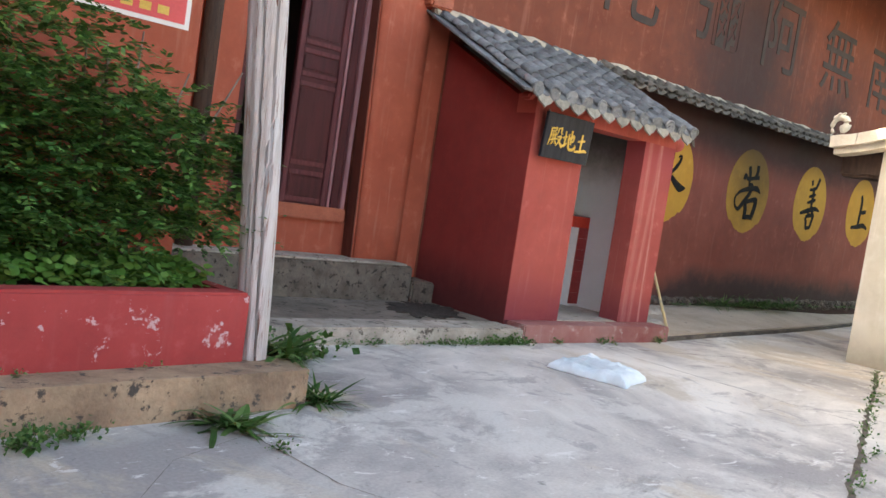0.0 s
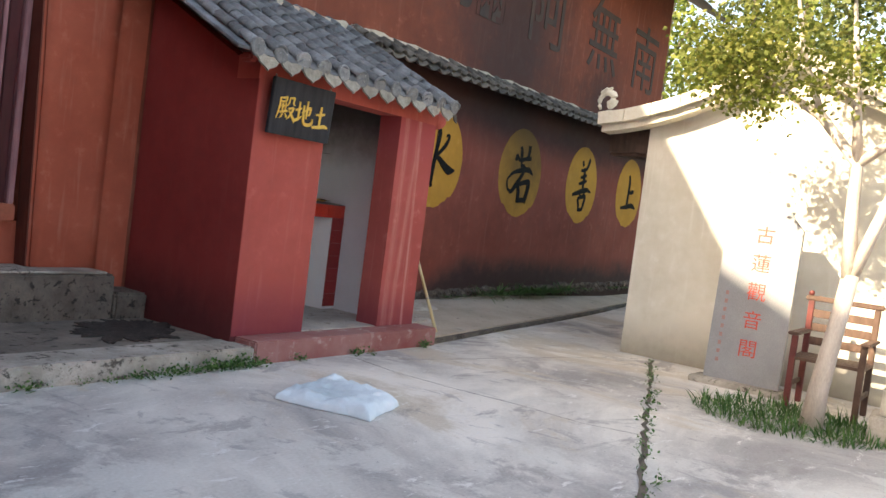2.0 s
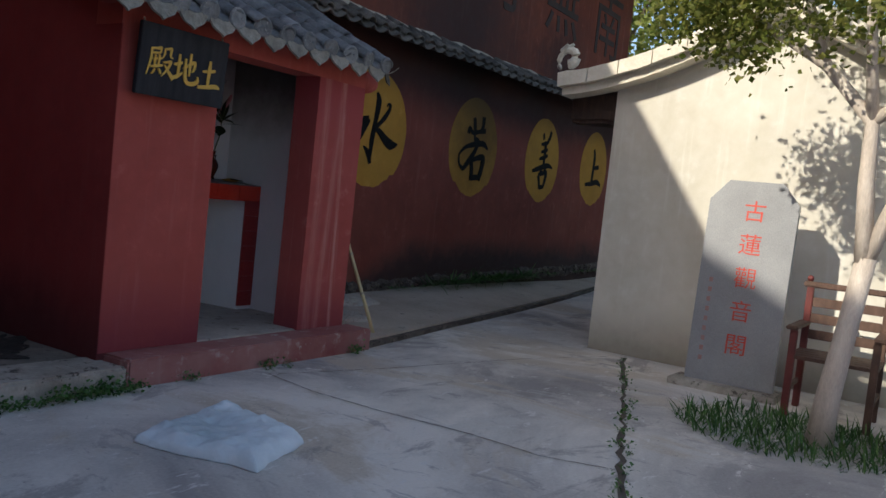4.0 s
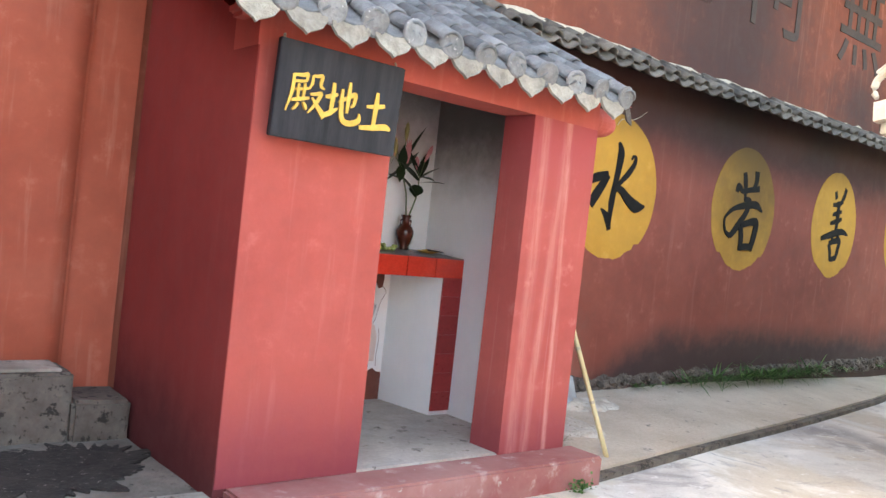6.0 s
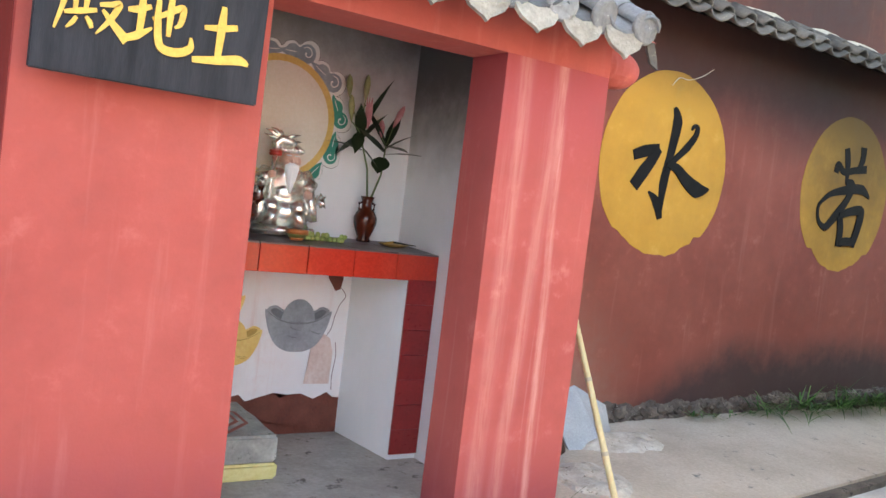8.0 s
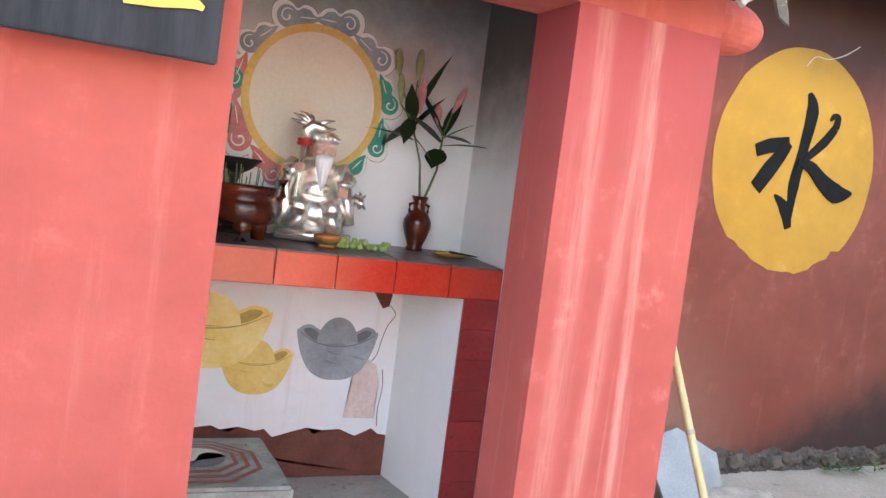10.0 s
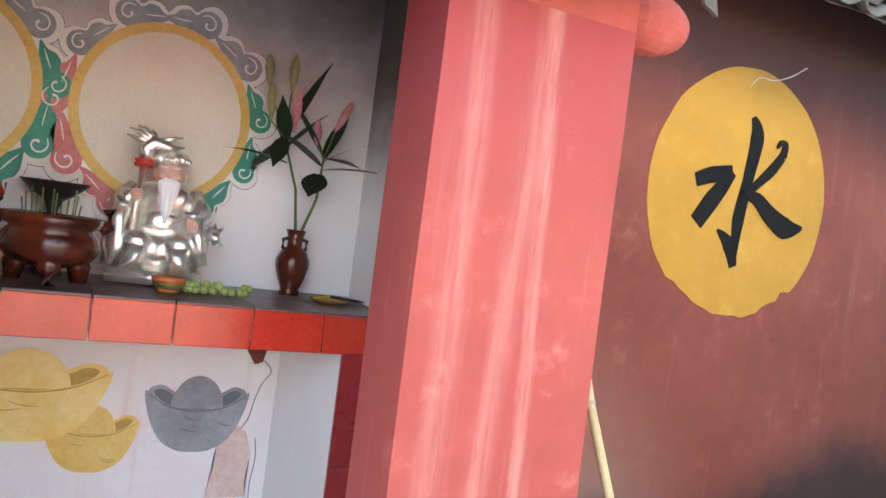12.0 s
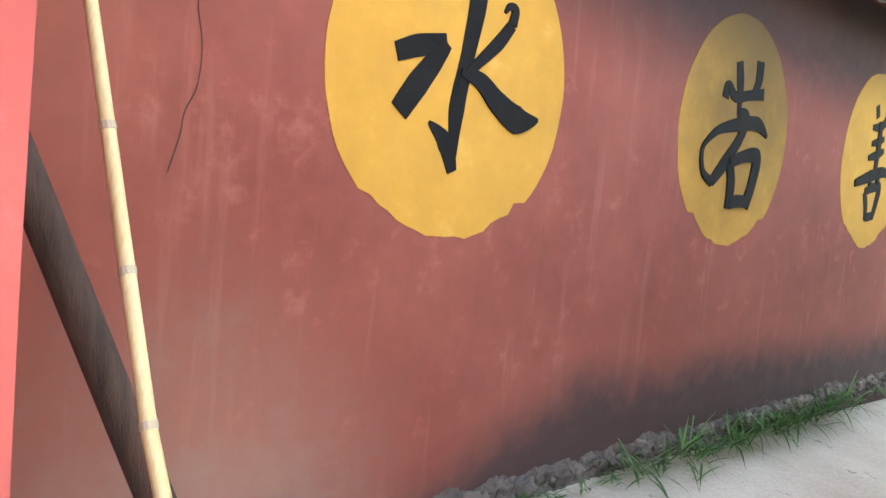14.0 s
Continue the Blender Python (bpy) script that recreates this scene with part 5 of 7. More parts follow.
def standing_statue(name, label, at, robe):
    """A slim standing figurine with a tall head-dress and hanging sleeves."""
    b = box(-0.075, 0.075, -0.07, 0.07, 0.0, 0.05, 0.006)
    body = lathe([(0.07, 0.05), (0.075, 0.10), (0.062, 0.18), (0.058, 0.25), (0.068, 0.31), (0.06, 0.345), (0.022, 0.365)], 36)
    for v in body.verts:
        a = math.atan2(v.co.y, v.co.x)
        fold = 1 + 0.07 * math.sin(8 * a + 9 * v.co.z)
        v.co.x, v.co.y = v.co.x * fold, v.co.y * fold * 0.8
    merge(b, body)
    for sx in (-1, 1):
        tube([(0.055 * sx, 0.0, 0.33), (0.085 * sx, -0.03, 0.26), (0.05 * sx, -0.075, 0.245)], [0.028, 0.032, 0.022], 14, b)
        tube([(0.075 * sx, -0.05, 0.25), (0.085 * sx, -0.06, 0.17), (0.09 * sx, -0.06, 0.11)], [0.026, 0.026, 0.010], 12, b)
    for v in b.verts:
        v.co += noise.noise_vector(v.co * 34) * 0.004
    trim = lathe([(0.045, 0.425), (0.050, 0.44), (0.040, 0.47), (0.03, 0.50), (0.008, 0.515)], 20, None, (0, -0.01, 0))
    tube([(-0.06, -0.005, 0.445), (0.0, -0.005, 0.455), (0.06, -0.005, 0.445)], [0.006, 0.012, 0.006], 8, trim)
    tube([(0.0, -0.068, 0.34), (0.0, -0.07, 0.22), (0.0, -0.068, 0.06)], [0.012, 0.010, 0.012], 8, trim)
    face = ball((0.0, -0.015, 0.395), (0.038, 0.040, 0.044), None, 20, 14)
    ball((0.0, -0.085, 0.25), (0.026, 0.016, 0.018), face, 12, 8)
    ob = gathered([(b, robe), (face, M_SKIN), (trim, M_GOLD)], name)
    ob.location = at
    return tagged(ob, label, "statue")


seated_statue("figurine", "silver glazed seated robed figurine with a white beard on the altar", (1.28, 1.165, top_z(1.165)), M_SILVER).scale = (0.96, 0.96, 0.95)
M_REDROBE = surface("red_gold_glaze", (0.34, 0.02, 0.018), (0.48, 0.05, 0.028), 25, 90, 0.2, 0.2)
standing_statue("figurine", "red glazed standing robed figurine on the altar", (0.71, 1.15, top_z(1.15)), M_REDROBE).scale = (0.95, 0.95, 0.9)

censer = thing("incense_burner", "brown glazed round incense burner on three feet", "incense burner", at=(0.955, 0.985, top_z(0.985)))
part("bowl", lathe([(0.05, 0.045), (0.10, 0.06), (0.125, 0.095), (0.118, 0.13), (0.10, 0.148), (0.125, 0.16), (0.128, 0.185), (0.112, 0.187), (0.10, 0.165), (0.0, 0.16)], 32), M_BROWNGLAZE, censer, "", True)
for a in (-90, 30, 150):
    ca, sa = math.cos(radians(a)), math.sin(radians(a))
    part("foot", tube([(0.075 * ca, 0.075 * sa, 0.075), (0.092 * ca, 0.092 * sa, 0.04), (0.092 * ca, 0.092 * sa, 0.0)], [0.032, 0.030, 0.022], 12), M_BROWNGLAZE, censer, "", True)
for sx in (-1, 1):
    part("handle", tube([(0.118 * sx, 0, 0.15), (0.138 * sx, 0, 0.165), (0.138 * sx, 0, 0.215), (0.122 * sx, 0, 0.205)], [0.014, 0.016, 0.016, 0.012], 10), M_BROWNGLAZE, censer, "", True)
censer.scale = (1.12, 1.12, 1.08)
rnd = random.Random(3)
for k in range(14):
    x, y = rnd.uniform(-0.07, 0.07), rnd.uniform(-0.05, 0.05)
    part("incense_stick", tube([(x, y, 0.15), (x * 1.15, y * 1.1, 0.15 + rnd.uniform(0.06, 0.11))], 0.0022, 5), M_GREENSTEM, censer, "thin green incense stub")
dish = thing("oil_dish", "black iron dish on a stem behind the incense burner", "dish", at=(0.955, 1.16, top_z(1.16)))
part("stem", lathe([(0.05, 0.0), (0.045, 0.015), (0.018, 0.03), (0.016, 0.20), (0.03, 0.235)], 16), M_BLACKIRON, dish, "", True)
part("pan", lathe([(0.03, 0.232), (0.06, 0.25), (0.098, 0.285), (0.102, 0.29), (0.09, 0.29), (0.05, 0.262), (0.0, 0.258)], 24), M_BLACKIRON, dish, "", True)

vase = thing("vase", "dark brown glazed vase holding pink lilies", "vase", at=(1.742, 1.175, top_z(1.175)))
part("body", lathe([(0.034, 0.0), (0.036, 0.01), (0.032, 0.02), (0.050, 0.065), (0.060, 0.10), (0.060, 0.125), (0.046, 0.155), (0.027, 0.172), (0.025, 0.20), (0.036, 0.232), (0.033, 0.232), (0.02, 0.20), (0.0, 0.19)], 28), M_BROWNGLAZE, vase, "", True)
part("handle", tube([(0.026, 0, 0.20), (0.044, 0, 0.195), (0.042, 0, 0.165), (0.030, 0, 0.16)], 0.007, 8), M_BROWNGLAZE, vase, "", True)
part("handle", tube([(-0.026, 0, 0.20), (-0.044, 0, 0.195), (-0.042, 0, 0.165), (-0.030, 0, 0.16)], 0.007, 8), M_BROWNGLAZE, vase, "", True)
# lilies: two stems with buds, one open flower and long dark leaves


def blade(bm, base, d, length, width, bend=0.3, segs=6, flat=None):
    """One long pointed leaf that bends over."""
    d = Vector(d).normalized()
    side = (flat or d.cross(Vector((0.2, 0.1, 1)))).normalized()
    prev = None
    p = Vector(base)
    for k in range(segs + 1):
        t = k / segs
        w = width * (0.35 + 2.6 * t * (1 - t)) * (1 - t**3) * 0.5 if t < 1 else 0.0005
        row = (bm.verts.new(p + side * w), bm.verts.new(p - side * w))
        if prev:
            bm.faces.new((prev[0], prev[1], row[1], row[0]))
        prev = row
        d = (d + Vector((0, 0, -bend / segs))).normalized()
        p = p + d * (length / segs)
    return bm


def lily(parent, foot, top, leaves, buds, bloom):
    mid = (Vector(foot) + Vector(top)) / 2 + Vector((0.02, 0, 0))
    part("stem", tube([foot, mid, top], [0.006, 0.005, 0.004], 8), M_GREENSTEM, parent, "", True)
    for f, d, ln, w in leaves:
        base = Vector(foot).lerp(Vector(top), f)
        part("leaf", blade(bmesh.new(), base, d, ln * 1.05, w * 1.45, 0.35), M_DARKLEAF, parent, "dark green pointed leaf")
    for off, d, ln, mat_ in buds:
        base = Vector(top) + Vector(off)
        d = Vector(d).normalized()
        b2 = lathe([(0.004, 0.0), (0.013, ln * 0.3), (0.017, ln * 0.6), (0.011, ln * 0.88), (0.002, ln)], 10)
        b2.transform(Matrix.Translation(base) @ d.to_track_quat("Z", "Y").to_matrix().to_4x4())
        part("bud", b2, mat_, parent, "closed lily bud", True)
        part("stalk", tube([top, base], 0.003, 6), M_GREENSTEM, parent)
    if bloom:
        base = Vector(top) + Vector(bloom)
        for k in range(6):
            a = k * math.pi / 3
            b2 = blade(bmesh.new(), base, (0.10 * math.cos(a), 0.10 * math.sin(a), 1), 0.16, 0.032, 0.0)
            part("petal", b2, M_PINK, parent, "pink lily petal")


lily(vase, (0.0, 0.0, 0.20), (-0.085, 0.0, 0.55), [(0.75, (-0.9, -0.2, 0.25), 0.24, 0.035), (0.8, (0.5, -0.4, -0.5), 0.14, 0.05), (0.95, (-0.5, 0.3, -0.4), 0.15, 0.06), (0.9, (0.7, 0.2, 0.9), 0.22, 0.05), (1.0, (-0.3, -0.4, -0.6), 0.13, 0.05), (1.0, (0.3, -0.2, 0.9), 0.30, 0.03), (0.97, (-0.2, -0.3, 0.8), 0.16, 0.05)],
     [((-0.055, 0.0, 0.05), (-0.1, 0, 1), 0.13, M_BUD), ((0.0, -0.02, 0.16), (0.02, 0, 1), 0.13, M_BUD), ((-0.07, 0.02, 0.17), (-0.1, 0, 1), 0.11, M_BUD)], (0.02, -0.03, 0.02))
lily(vase, (0.01, 0.0, 0.20), (0.06, -0.02, 0.50), [(0.85, (0.9, -0.1, 0.25), 0.24, 0.03), (0.95, (0.8, 0.1, 0.6), 0.22, 0.045), (0.9, (-0.8, -0.2, 0.6), 0.22, 0.04), (0.80, (-0.3, -0.3, -0.5), 0.10, 0.075), (1.0, (-0.6, 0.0, 1.0), 0.24, 0.035), (1.0, (0.9, 0.2, 0.1), 0.16, 0.05), (1.0, (0.4, 0.2, 1.0), 0.22, 0.05)],
     [((0.03, 0, 0.10), (0.45, 0, 1), 0.13, M_PINK), ((-0.03, 0, 0.04), (-0.1, 0, 1), 0.09, M_PINK)], None)

cup = thing("offering_bowl", "small orange and green striped offering bowl", "bowl", at=(1.3, 0.985, top_z(0.985)))
M_ORANGE = plain("orange_glaze", (0.50, 0.16, 0.05), 0.3)
M_GREENGLAZE = plain("green_glaze", (0.16, 0.20, 0.06), 0.3)
part("foot", lathe([(0.030, 0.0), (0.036, 0.012)], 20), M_ORANGE, cup, "", True)
part("body", lathe([(0.034, 0.0115), (0.047, 0.026), (0.050, 0.030)], 20), M_GREENGLAZE, cup, "green glazed band", True)
part("rim", lathe([(0.050, 0.030), (0.055, 0.050), (0.050, 0.050), (0.040, 0.036), (0.0, 0.032)], 20), M_ORANGE, cup, "orange glazed rim", True)
copy_thing(cup, pose(0.69, 1.0, top_z(1.0)))
grapes = thing("grape_bunch", "bunch of green grapes lying on the altar", "grapes", at=(1.455, 1.02, top_z(1.02)))
rnd = random.Random(8)
for k in range(34):
    r = rnd.uniform(0.011, 0.014)
    u = rnd.uniform(-0.10, 0.11)
    part("grape", ball((u, rnd.uniform(-0.035, 0.035) * (1 - abs(u) * 4), r + (0.018 if k % 3 == 0 else 0)), r, None, 10, 7), M_GRAPE, grapes, "", True)
part("stalk", tube([(-0.10, 0.02, 0.015), (-0.13, 0.03, 0.04), (-0.15, 0.02, 0.05)], 0.004, 6), M_GREENSTEM, grapes)
tray = thing("offering_plate", "small yellow plate with dried sprigs on the altar", "plate", at=(1.86, 1.06, top_z(1.06)))
part("plate", lathe([(0.04, 0.0), (0.075, 0.012), (0.078, 0.014), (0.04, 0.006), (0.0, 0.005)], 24), M_GOLD, tray, "", True)
for k in range(9):
    a = rnd.uniform(-0.5, 0.5)
    part("sprig", tube([(-0.07, rnd.uniform(-0.02, 0.02), 0.012), (0.0, 0.01 * a, 0.022), (0.12 * math.cos(a), 0.10 * math.sin(a), 0.014)], [0.004, 0.006, 0.002], 6), M_DARKLEAF if k % 2 else M_GOLD, tray, "dry plant sprig")

# painted mural on the shrine's back wall
mural = thing("mural", "painted gold rings with teal, pink and blue clouds on the wall", "painting", at=(0.932, 1.27, 1.785))
M_RING = surface("ochre_ring_paint", (0.66, 0.44, 0.11), (0.76, 0.55, 0.20), 8, 60, 0.6, 0.1)
M_CREAM = surface("cream_disc_paint", (0.72, 0.67, 0.56), (0.80, 0.76, 0.67), 3, 60, 0.7, 0.1)
M_TEAL = surface("teal_paint", (0.02, 0.24, 0.18), (0.05, 0.34, 0.25), 8, 60, 0.6, 0.1)
M_ROSE = surface("rose_paint", (0.55, 0.12, 0.13), (0.66, 0.30, 0.29), 8, 60, 0.6, 0.1)
M_BLUEGREY = surface("blue_grey_paint", (0.20, 0.25, 0.30), (0.36, 0.41, 0.43), 8, 60, 0.6, 0.1)
M_OUTLINE = plain("brown_outline_paint", (0.10, 0.08, 0.06), 0.7)
M_LINEWHITE = plain("white_line_paint", (0.80, 0.80, 0.78), 0.7)


def at_mural(cx, cz, base):
    return lambda u, v, d: (cx + u, -base - d, cz + v)


def ring(r0, r1, to_world, depth, squash=1.04, n=56):
    b2 = bmesh.new()
    for k in range(n):
        a, b = 2 * math.pi * k / n, 2 * math.pi * (k + 1) / n
        flat_shape([(r0 * math.cos(a), r0 * squash * math.sin(a)), (r1 * math.cos(a), r1 * squash * math.sin(a)), (r1 * math.cos(b), r1 * squash * math.sin(b)), (r0 * math.cos(b), r0 * squash * math.sin(b))], depth, to_world, b2)
    bmesh.ops.remove_doubles(b2, verts=b2.verts[:], dist=0.00005)
    return b2


COMMA = [(-1.35, 0.10), (-0.75, -0.02), (-0.1, -0.10), (0.5, -0.06), (0.92, 0.2), (1.05, 0.62), (0.86, 1.02), (0.45, 1.15), (0.08, 0.98), (-0.12, 0.74), (-0.45, 0.82), (-0.80, 0.66), (-0.98, 0.36)]


def smooth_loop(pts, steps=5):
    """A closed smooth outline through the given points."""
    out, k = [], len(pts)
    for i in range(k):
        p0, p1, p2, p3 = (Vector(pts[(i + q) % k]) for q in (-1, 0, 1, 2))
        for q in range(steps):
            t = q / steps
            v = 0.5 * (2 * p1 + (p2 - p0) * t + (2 * p0 - 5 * p1 + 4 * p2 - p3) * t * t + (3 * p1 - p0 - 3 * p2 + p3) * t**3)
            out.append((v.x, v.y))
    return out


def cloud(cx, ang, size, mat_, n, flip):
    """A comma-shaped painted cloud that hugs the ring, with a white edge and a white curl."""
    t_, r_ = Vector((-math.sin(ang), math.cos(ang))) * flip, Vector((math.cos(ang), math.sin(ang)))
    lift = 0.0003 + n * 0.00003

    def place(u, v, d):
        p = r_ * 0.289 + (t_ * u * 1.0 + r_ * v) * size
        return (cx + p.x, -lift - d, p.y * 1.04)

    loop = smooth_loop(COMMA)
    part("cloud_line", flat_shape([(u * 1.27, 0.45 + (v - 0.45) * 1.42) for u, v in loop], 0.0004, place), M_OUTLINE, mural, "thin dark outline of a painted cloud")
    part("cloud_edge", flat_shape([(u * 1.245, 0.45 + (v - 0.45) * 1.385) for u, v in loop], 0.0012, place), M_LINEWHITE, mural, "white outline of a painted cloud")
    part("cloud", flat_shape(loop, 0.0020, place), mat_, mural, "painted cloud")
    pts = [(0.48 + 0.42 * (1 - t / 10) * math.cos(2.6 - t * 0.75), 0.58 + 0.42 * (1 - t / 10) * math.sin(2.6 - t * 0.75)) for t in range(9)]
    part("curl", ribbon(pts, [0.03, 0.06, 0.07, 0.07, 0.07, 0.07, 0.08, 0.10, 0.12], 0.0028, place), M_LINEWHITE, mural, "white painted curl")
    part("curl", ribbon([(-1.0, 0.22), (-0.6, 0.30), (-0.2, 0.40)], [0.02, 0.06, 0.03], 0.0028, place), M_LINEWHITE, mural, "white painted curl")


rnd = random.Random(21)
count = 0
for cx in (0.325, -0.34):
    for k in range(11):
        a = 2 * math.pi * (k + 0.35) / 11
        if math.sin(a) > 0.30:
            mat_, size = M_BLUEGREY, 0.076
        elif math.cos(a) > 0:
            mat_, size = M_TEAL, 0.078
        else:
            mat_, size = M_ROSE, 0.076
        count += 1
        cloud(cx, a, size * rnd.uniform(0.85, 1.15), mat_, count, -1 if math.cos(a) > 0 else 1)
    part("disc", ring(0.0005, 0.268, at_mural(cx, 0, 0.001), 0.0035), M_CREAM, mural, "cream painted disc")
    part("ring", ring(0.262, 0.294, at_mural(cx, 0, 0.001), 0.0045), M_RING, mural, "ochre painted ring")

# painted ingots in the niche
M_INGOT = surface("yellow_ingot_paint", (0.80, 0.56, 0.16), (0.90, 0.71, 0.33), 7, 50, 0.7, 0.1)
M_INGOT_DARK = surface("umber_ingot_shade_paint", (0.44, 0.27, 0.06), (0.58, 0.37, 0.10), 9, 50, 0.7, 0.1)
M_INGOT_MID = surface("ochre_ingot_paint", (0.70, 0.46, 0.11), (0.83, 0.61, 0.22), 7, 50, 0.7, 0.1)
M_INGOT_GREY = surface("grey_ingot_paint", (0.22, 0.235, 0.25), (0.36, 0.375, 0.39), 7, 50, 0.7, 0.1)
M_INGOT_GREYD = surface("dark_grey_ingot_paint", (0.12, 0.13, 0.14), (0.18, 0.19, 0.20), 9, 50, 0.7, 0.1)


def ingot(cx, cz, w, lite, dark, label, lift=0.0, tall=1.0):
    ob = thing("painted_ingot", label, "painting", "painted ingots in the niche", at=(cx, 1.3445, cz))
    wd = lambda up_: (lambda u, v, d: (u * w, -up_ - lift - d, v * w * tall))
    back = [(-0.46, 0.24), (-0.34, 0.29), (-0.20, 0.22), (0.0, 0.20), (0.20, 0.22), (0.34, 0.29), (0.46, 0.24), (0.40, 0.10), (0.0, 0.0), (-0.40, 0.10)]
    part("far_rim", flat_shape(smooth_loop(back), 0.0008, wd(0.0004)), lite, ob)
    inner = [(-0.41, 0.22), (-0.33, 0.25), (-0.20, 0.185), (0.0, 0.16), (0.20, 0.185), (0.33, 0.25), (0.41, 0.22), (0.30, 0.12), (0.0, 0.04), (-0.30, 0.12)]
    part("hollow", flat_shape(smooth_loop(inner), 0.0008, wd(0.0013)), dark, ob)
    dome = [(0.25 * math.cos(math.pi * k / 16), 0.07 + 0.32 * math.sin(math.pi * k / 16)) for k in range(17)]
    part("dome", flat_shape(dome, 0.0008, wd(0.0022)), lite, ob)
    body = [(-0.49, 0.24), (-0.46, 0.06), (-0.40, -0.10), (-0.30, -0.25), (-0.15, -0.335), (0.0, -0.35), (0.15, -0.335), (0.30, -0.25), (0.40, -0.10), (0.46, 0.06), (0.49, 0.24), (0.36, 0.14), (0.18, 0.075), (0.0, 0.06), (-0.18, 0.075), (-0.36, 0.14)]
    part("bowl", flat_shape(smooth_loop(body, 3), 0.0008, wd(0.0031)), lite, ob)
    r = random.Random(int(cx * 1000))
    part("rim_stroke", ribbon([(-0.46, 0.20), (-0.25, 0.085), (0.0, 0.045), (0.25, 0.085), (0.46, 0.20)], [0.006, 0.012, 0.016, 0.012, 0.006], 0.0006, wd(0.004)), dark, ob)
    for k in range(3):
        x0, z0 = r.uniform(-0.30, 0.20), r.uniform(-0.24, 0.0)
        part("shade_stroke", ribbon([(x0, z0), (x0 + 0.08, z0 - 0.03), (x0 + 0.17, z0 - 0.03 + r.uniform(-0.02, 0.03))], [0.003, 0.010, 0.003], 0.0006, wd(0.004)), dark, ob)


ingot(0.95, 0.79, 0.53, M_INGOT, M_INGOT_DARK, "large yellow ingot painted on the niche wall", 0.0055, 0.8)
ingot(1.165, 0.645, 0.315, M_INGOT_MID, M_INGOT_DARK, "small ochre ingot painted on the niche wall")
ingot(0.70, 0.655, 0.315, M_INGOT_MID, M_INGOT_DARK, "small ochre ingot painted on the niche wall")
ingot(1.508, 0.737, 0.375, M_INGOT_GREY, M_INGOT_GREYD, "grey ingot painted on the niche wall")
rnd = random.Random(4)
edge = [(0.301, 0.171), (1.789, 0.171)] + [(1.789 - 1.488 * k / 40, 0.375 + 0.02 * rnd.uniform(-1.6, 1.6) + 0.02 * math.sin(k * 0.7)) for k in range(41)]
bare = link("bare_patch", flat_shape(edge, 0.0015, lambda u, v, d: (u, 1.3445 - d, v)), M_DARKRED)
tagged(bare, "bare brick patch where the niche whitewash has peeled", "peeled patch")
bare = link("bare_patch", flat_shape([(1.64, 1.085), (1.735, 1.085), (1.74, 1.0), (1.73, 0.945), (1.70, 0.935), (1.68, 0.97), (1.655, 1.0)], 0.0015, lambda u, v, d: (u, 1.3445 - d, v)), M_DARKRED)
tagged(bare, "small bare brick patch under the altar top", "peeled patch")

bare = link("bare_patch", flat_shape([(1.575, 0.435), (1.72, 0.435), (1.715, 0.50), (1.725, 0.60), (1.70, 0.68), (1.65, 0.71), (1.60, 0.68), (1.595, 0.56), (1.58, 0.48)], 0.001, lambda u, v, d: (u, 1.3443 - d, v)), M_PINKPLASTER)
tagged(bare, "pinkish bare plaster patch where whitewash has flaked", "peeled patch")
for pts in ([(1.735, 0.95), (1.765, 0.91), (1.735, 0.86), (1.715, 0.80), (1.70, 0.73), (1.675, 0.69)], [(1.735, 0.66), (1.745, 0.58), (1.735, 0.48), (1.74, 0.40)]):
    crack = link("wall_crack", ribbon(pts, [0.003] * len(pts), 0.001, lambda u, v, d: (u, 1.3445 - d, v)), M_DARKRED)
    tagged(crack, "thin dark crack in the niche whitewash", "crack")

block = thing("carved_stone_block", "weathered stone block with a painted octagon emblem and yellow base", "stone block", at=(0.93, 1.0, 0.17))
M_BLOCK = surface("weathered_painted_stone", (0.22, 0.22, 0.20), (0.42, 0.42, 0.37), 8, 60, 0.8, 0.5, specks=(0.10, 0.11, 0.09), speck_at=0.6)
M_BLOCKYEL = surface("pale_yellow_paint", (0.62, 0.55, 0.20), (0.72, 0.66, 0.34), 7, 60, 0.7, 0.3)
part("body", worn(box(-0.33, 0.285, -0.28, 0.30, 0.075, 0.195, 0.012), 0.006, 8, 3), M_BLOCK, block)
part("base_band", worn(box(-0.335, 0.29, -0.285, 0.305, 0.0, 0.074, 0.012), 0.005, 8, 2), M_BLOCKYEL, block, "yellow painted base band")
octo = lambda r: [(r * math.cos(radians(22.5 + 45 * k)), r * math.sin(radians(22.5 + 45 * k))) for k in range(8)]
up = lambda lift: (lambda u, v, d: (u - 0.02, v, 0.197 + lift + d))
M_EMBLEM = surface("dull_red_paint", (0.28, 0.08, 0.06), (0.36, 0.12, 0.09), 9, 60, 0.8, 0.3)
for k, r in enumerate((0.245, 0.20, 0.155)):
    part("octagon", flat_shape(octo(r), 0.001, up(0.002 + 0.004 * k)), M_EMBLEM, block, "dull red painted octagon")
    part("octagon", flat_shape(octo(r - 0.02), 0.001, up(0.004 + 0.004 * k)), M_BLOCK, block, "bare stone octagon")
part("emblem", flat_shape([(0.10 * math.cos(2 * math.pi * k / 28), 0.10 * math.sin(2 * math.pi * k / 28)) for k in range(28)], 0.001, up(0.015)), M_INGOT_GREYD, block, "dark grey painted roundel")
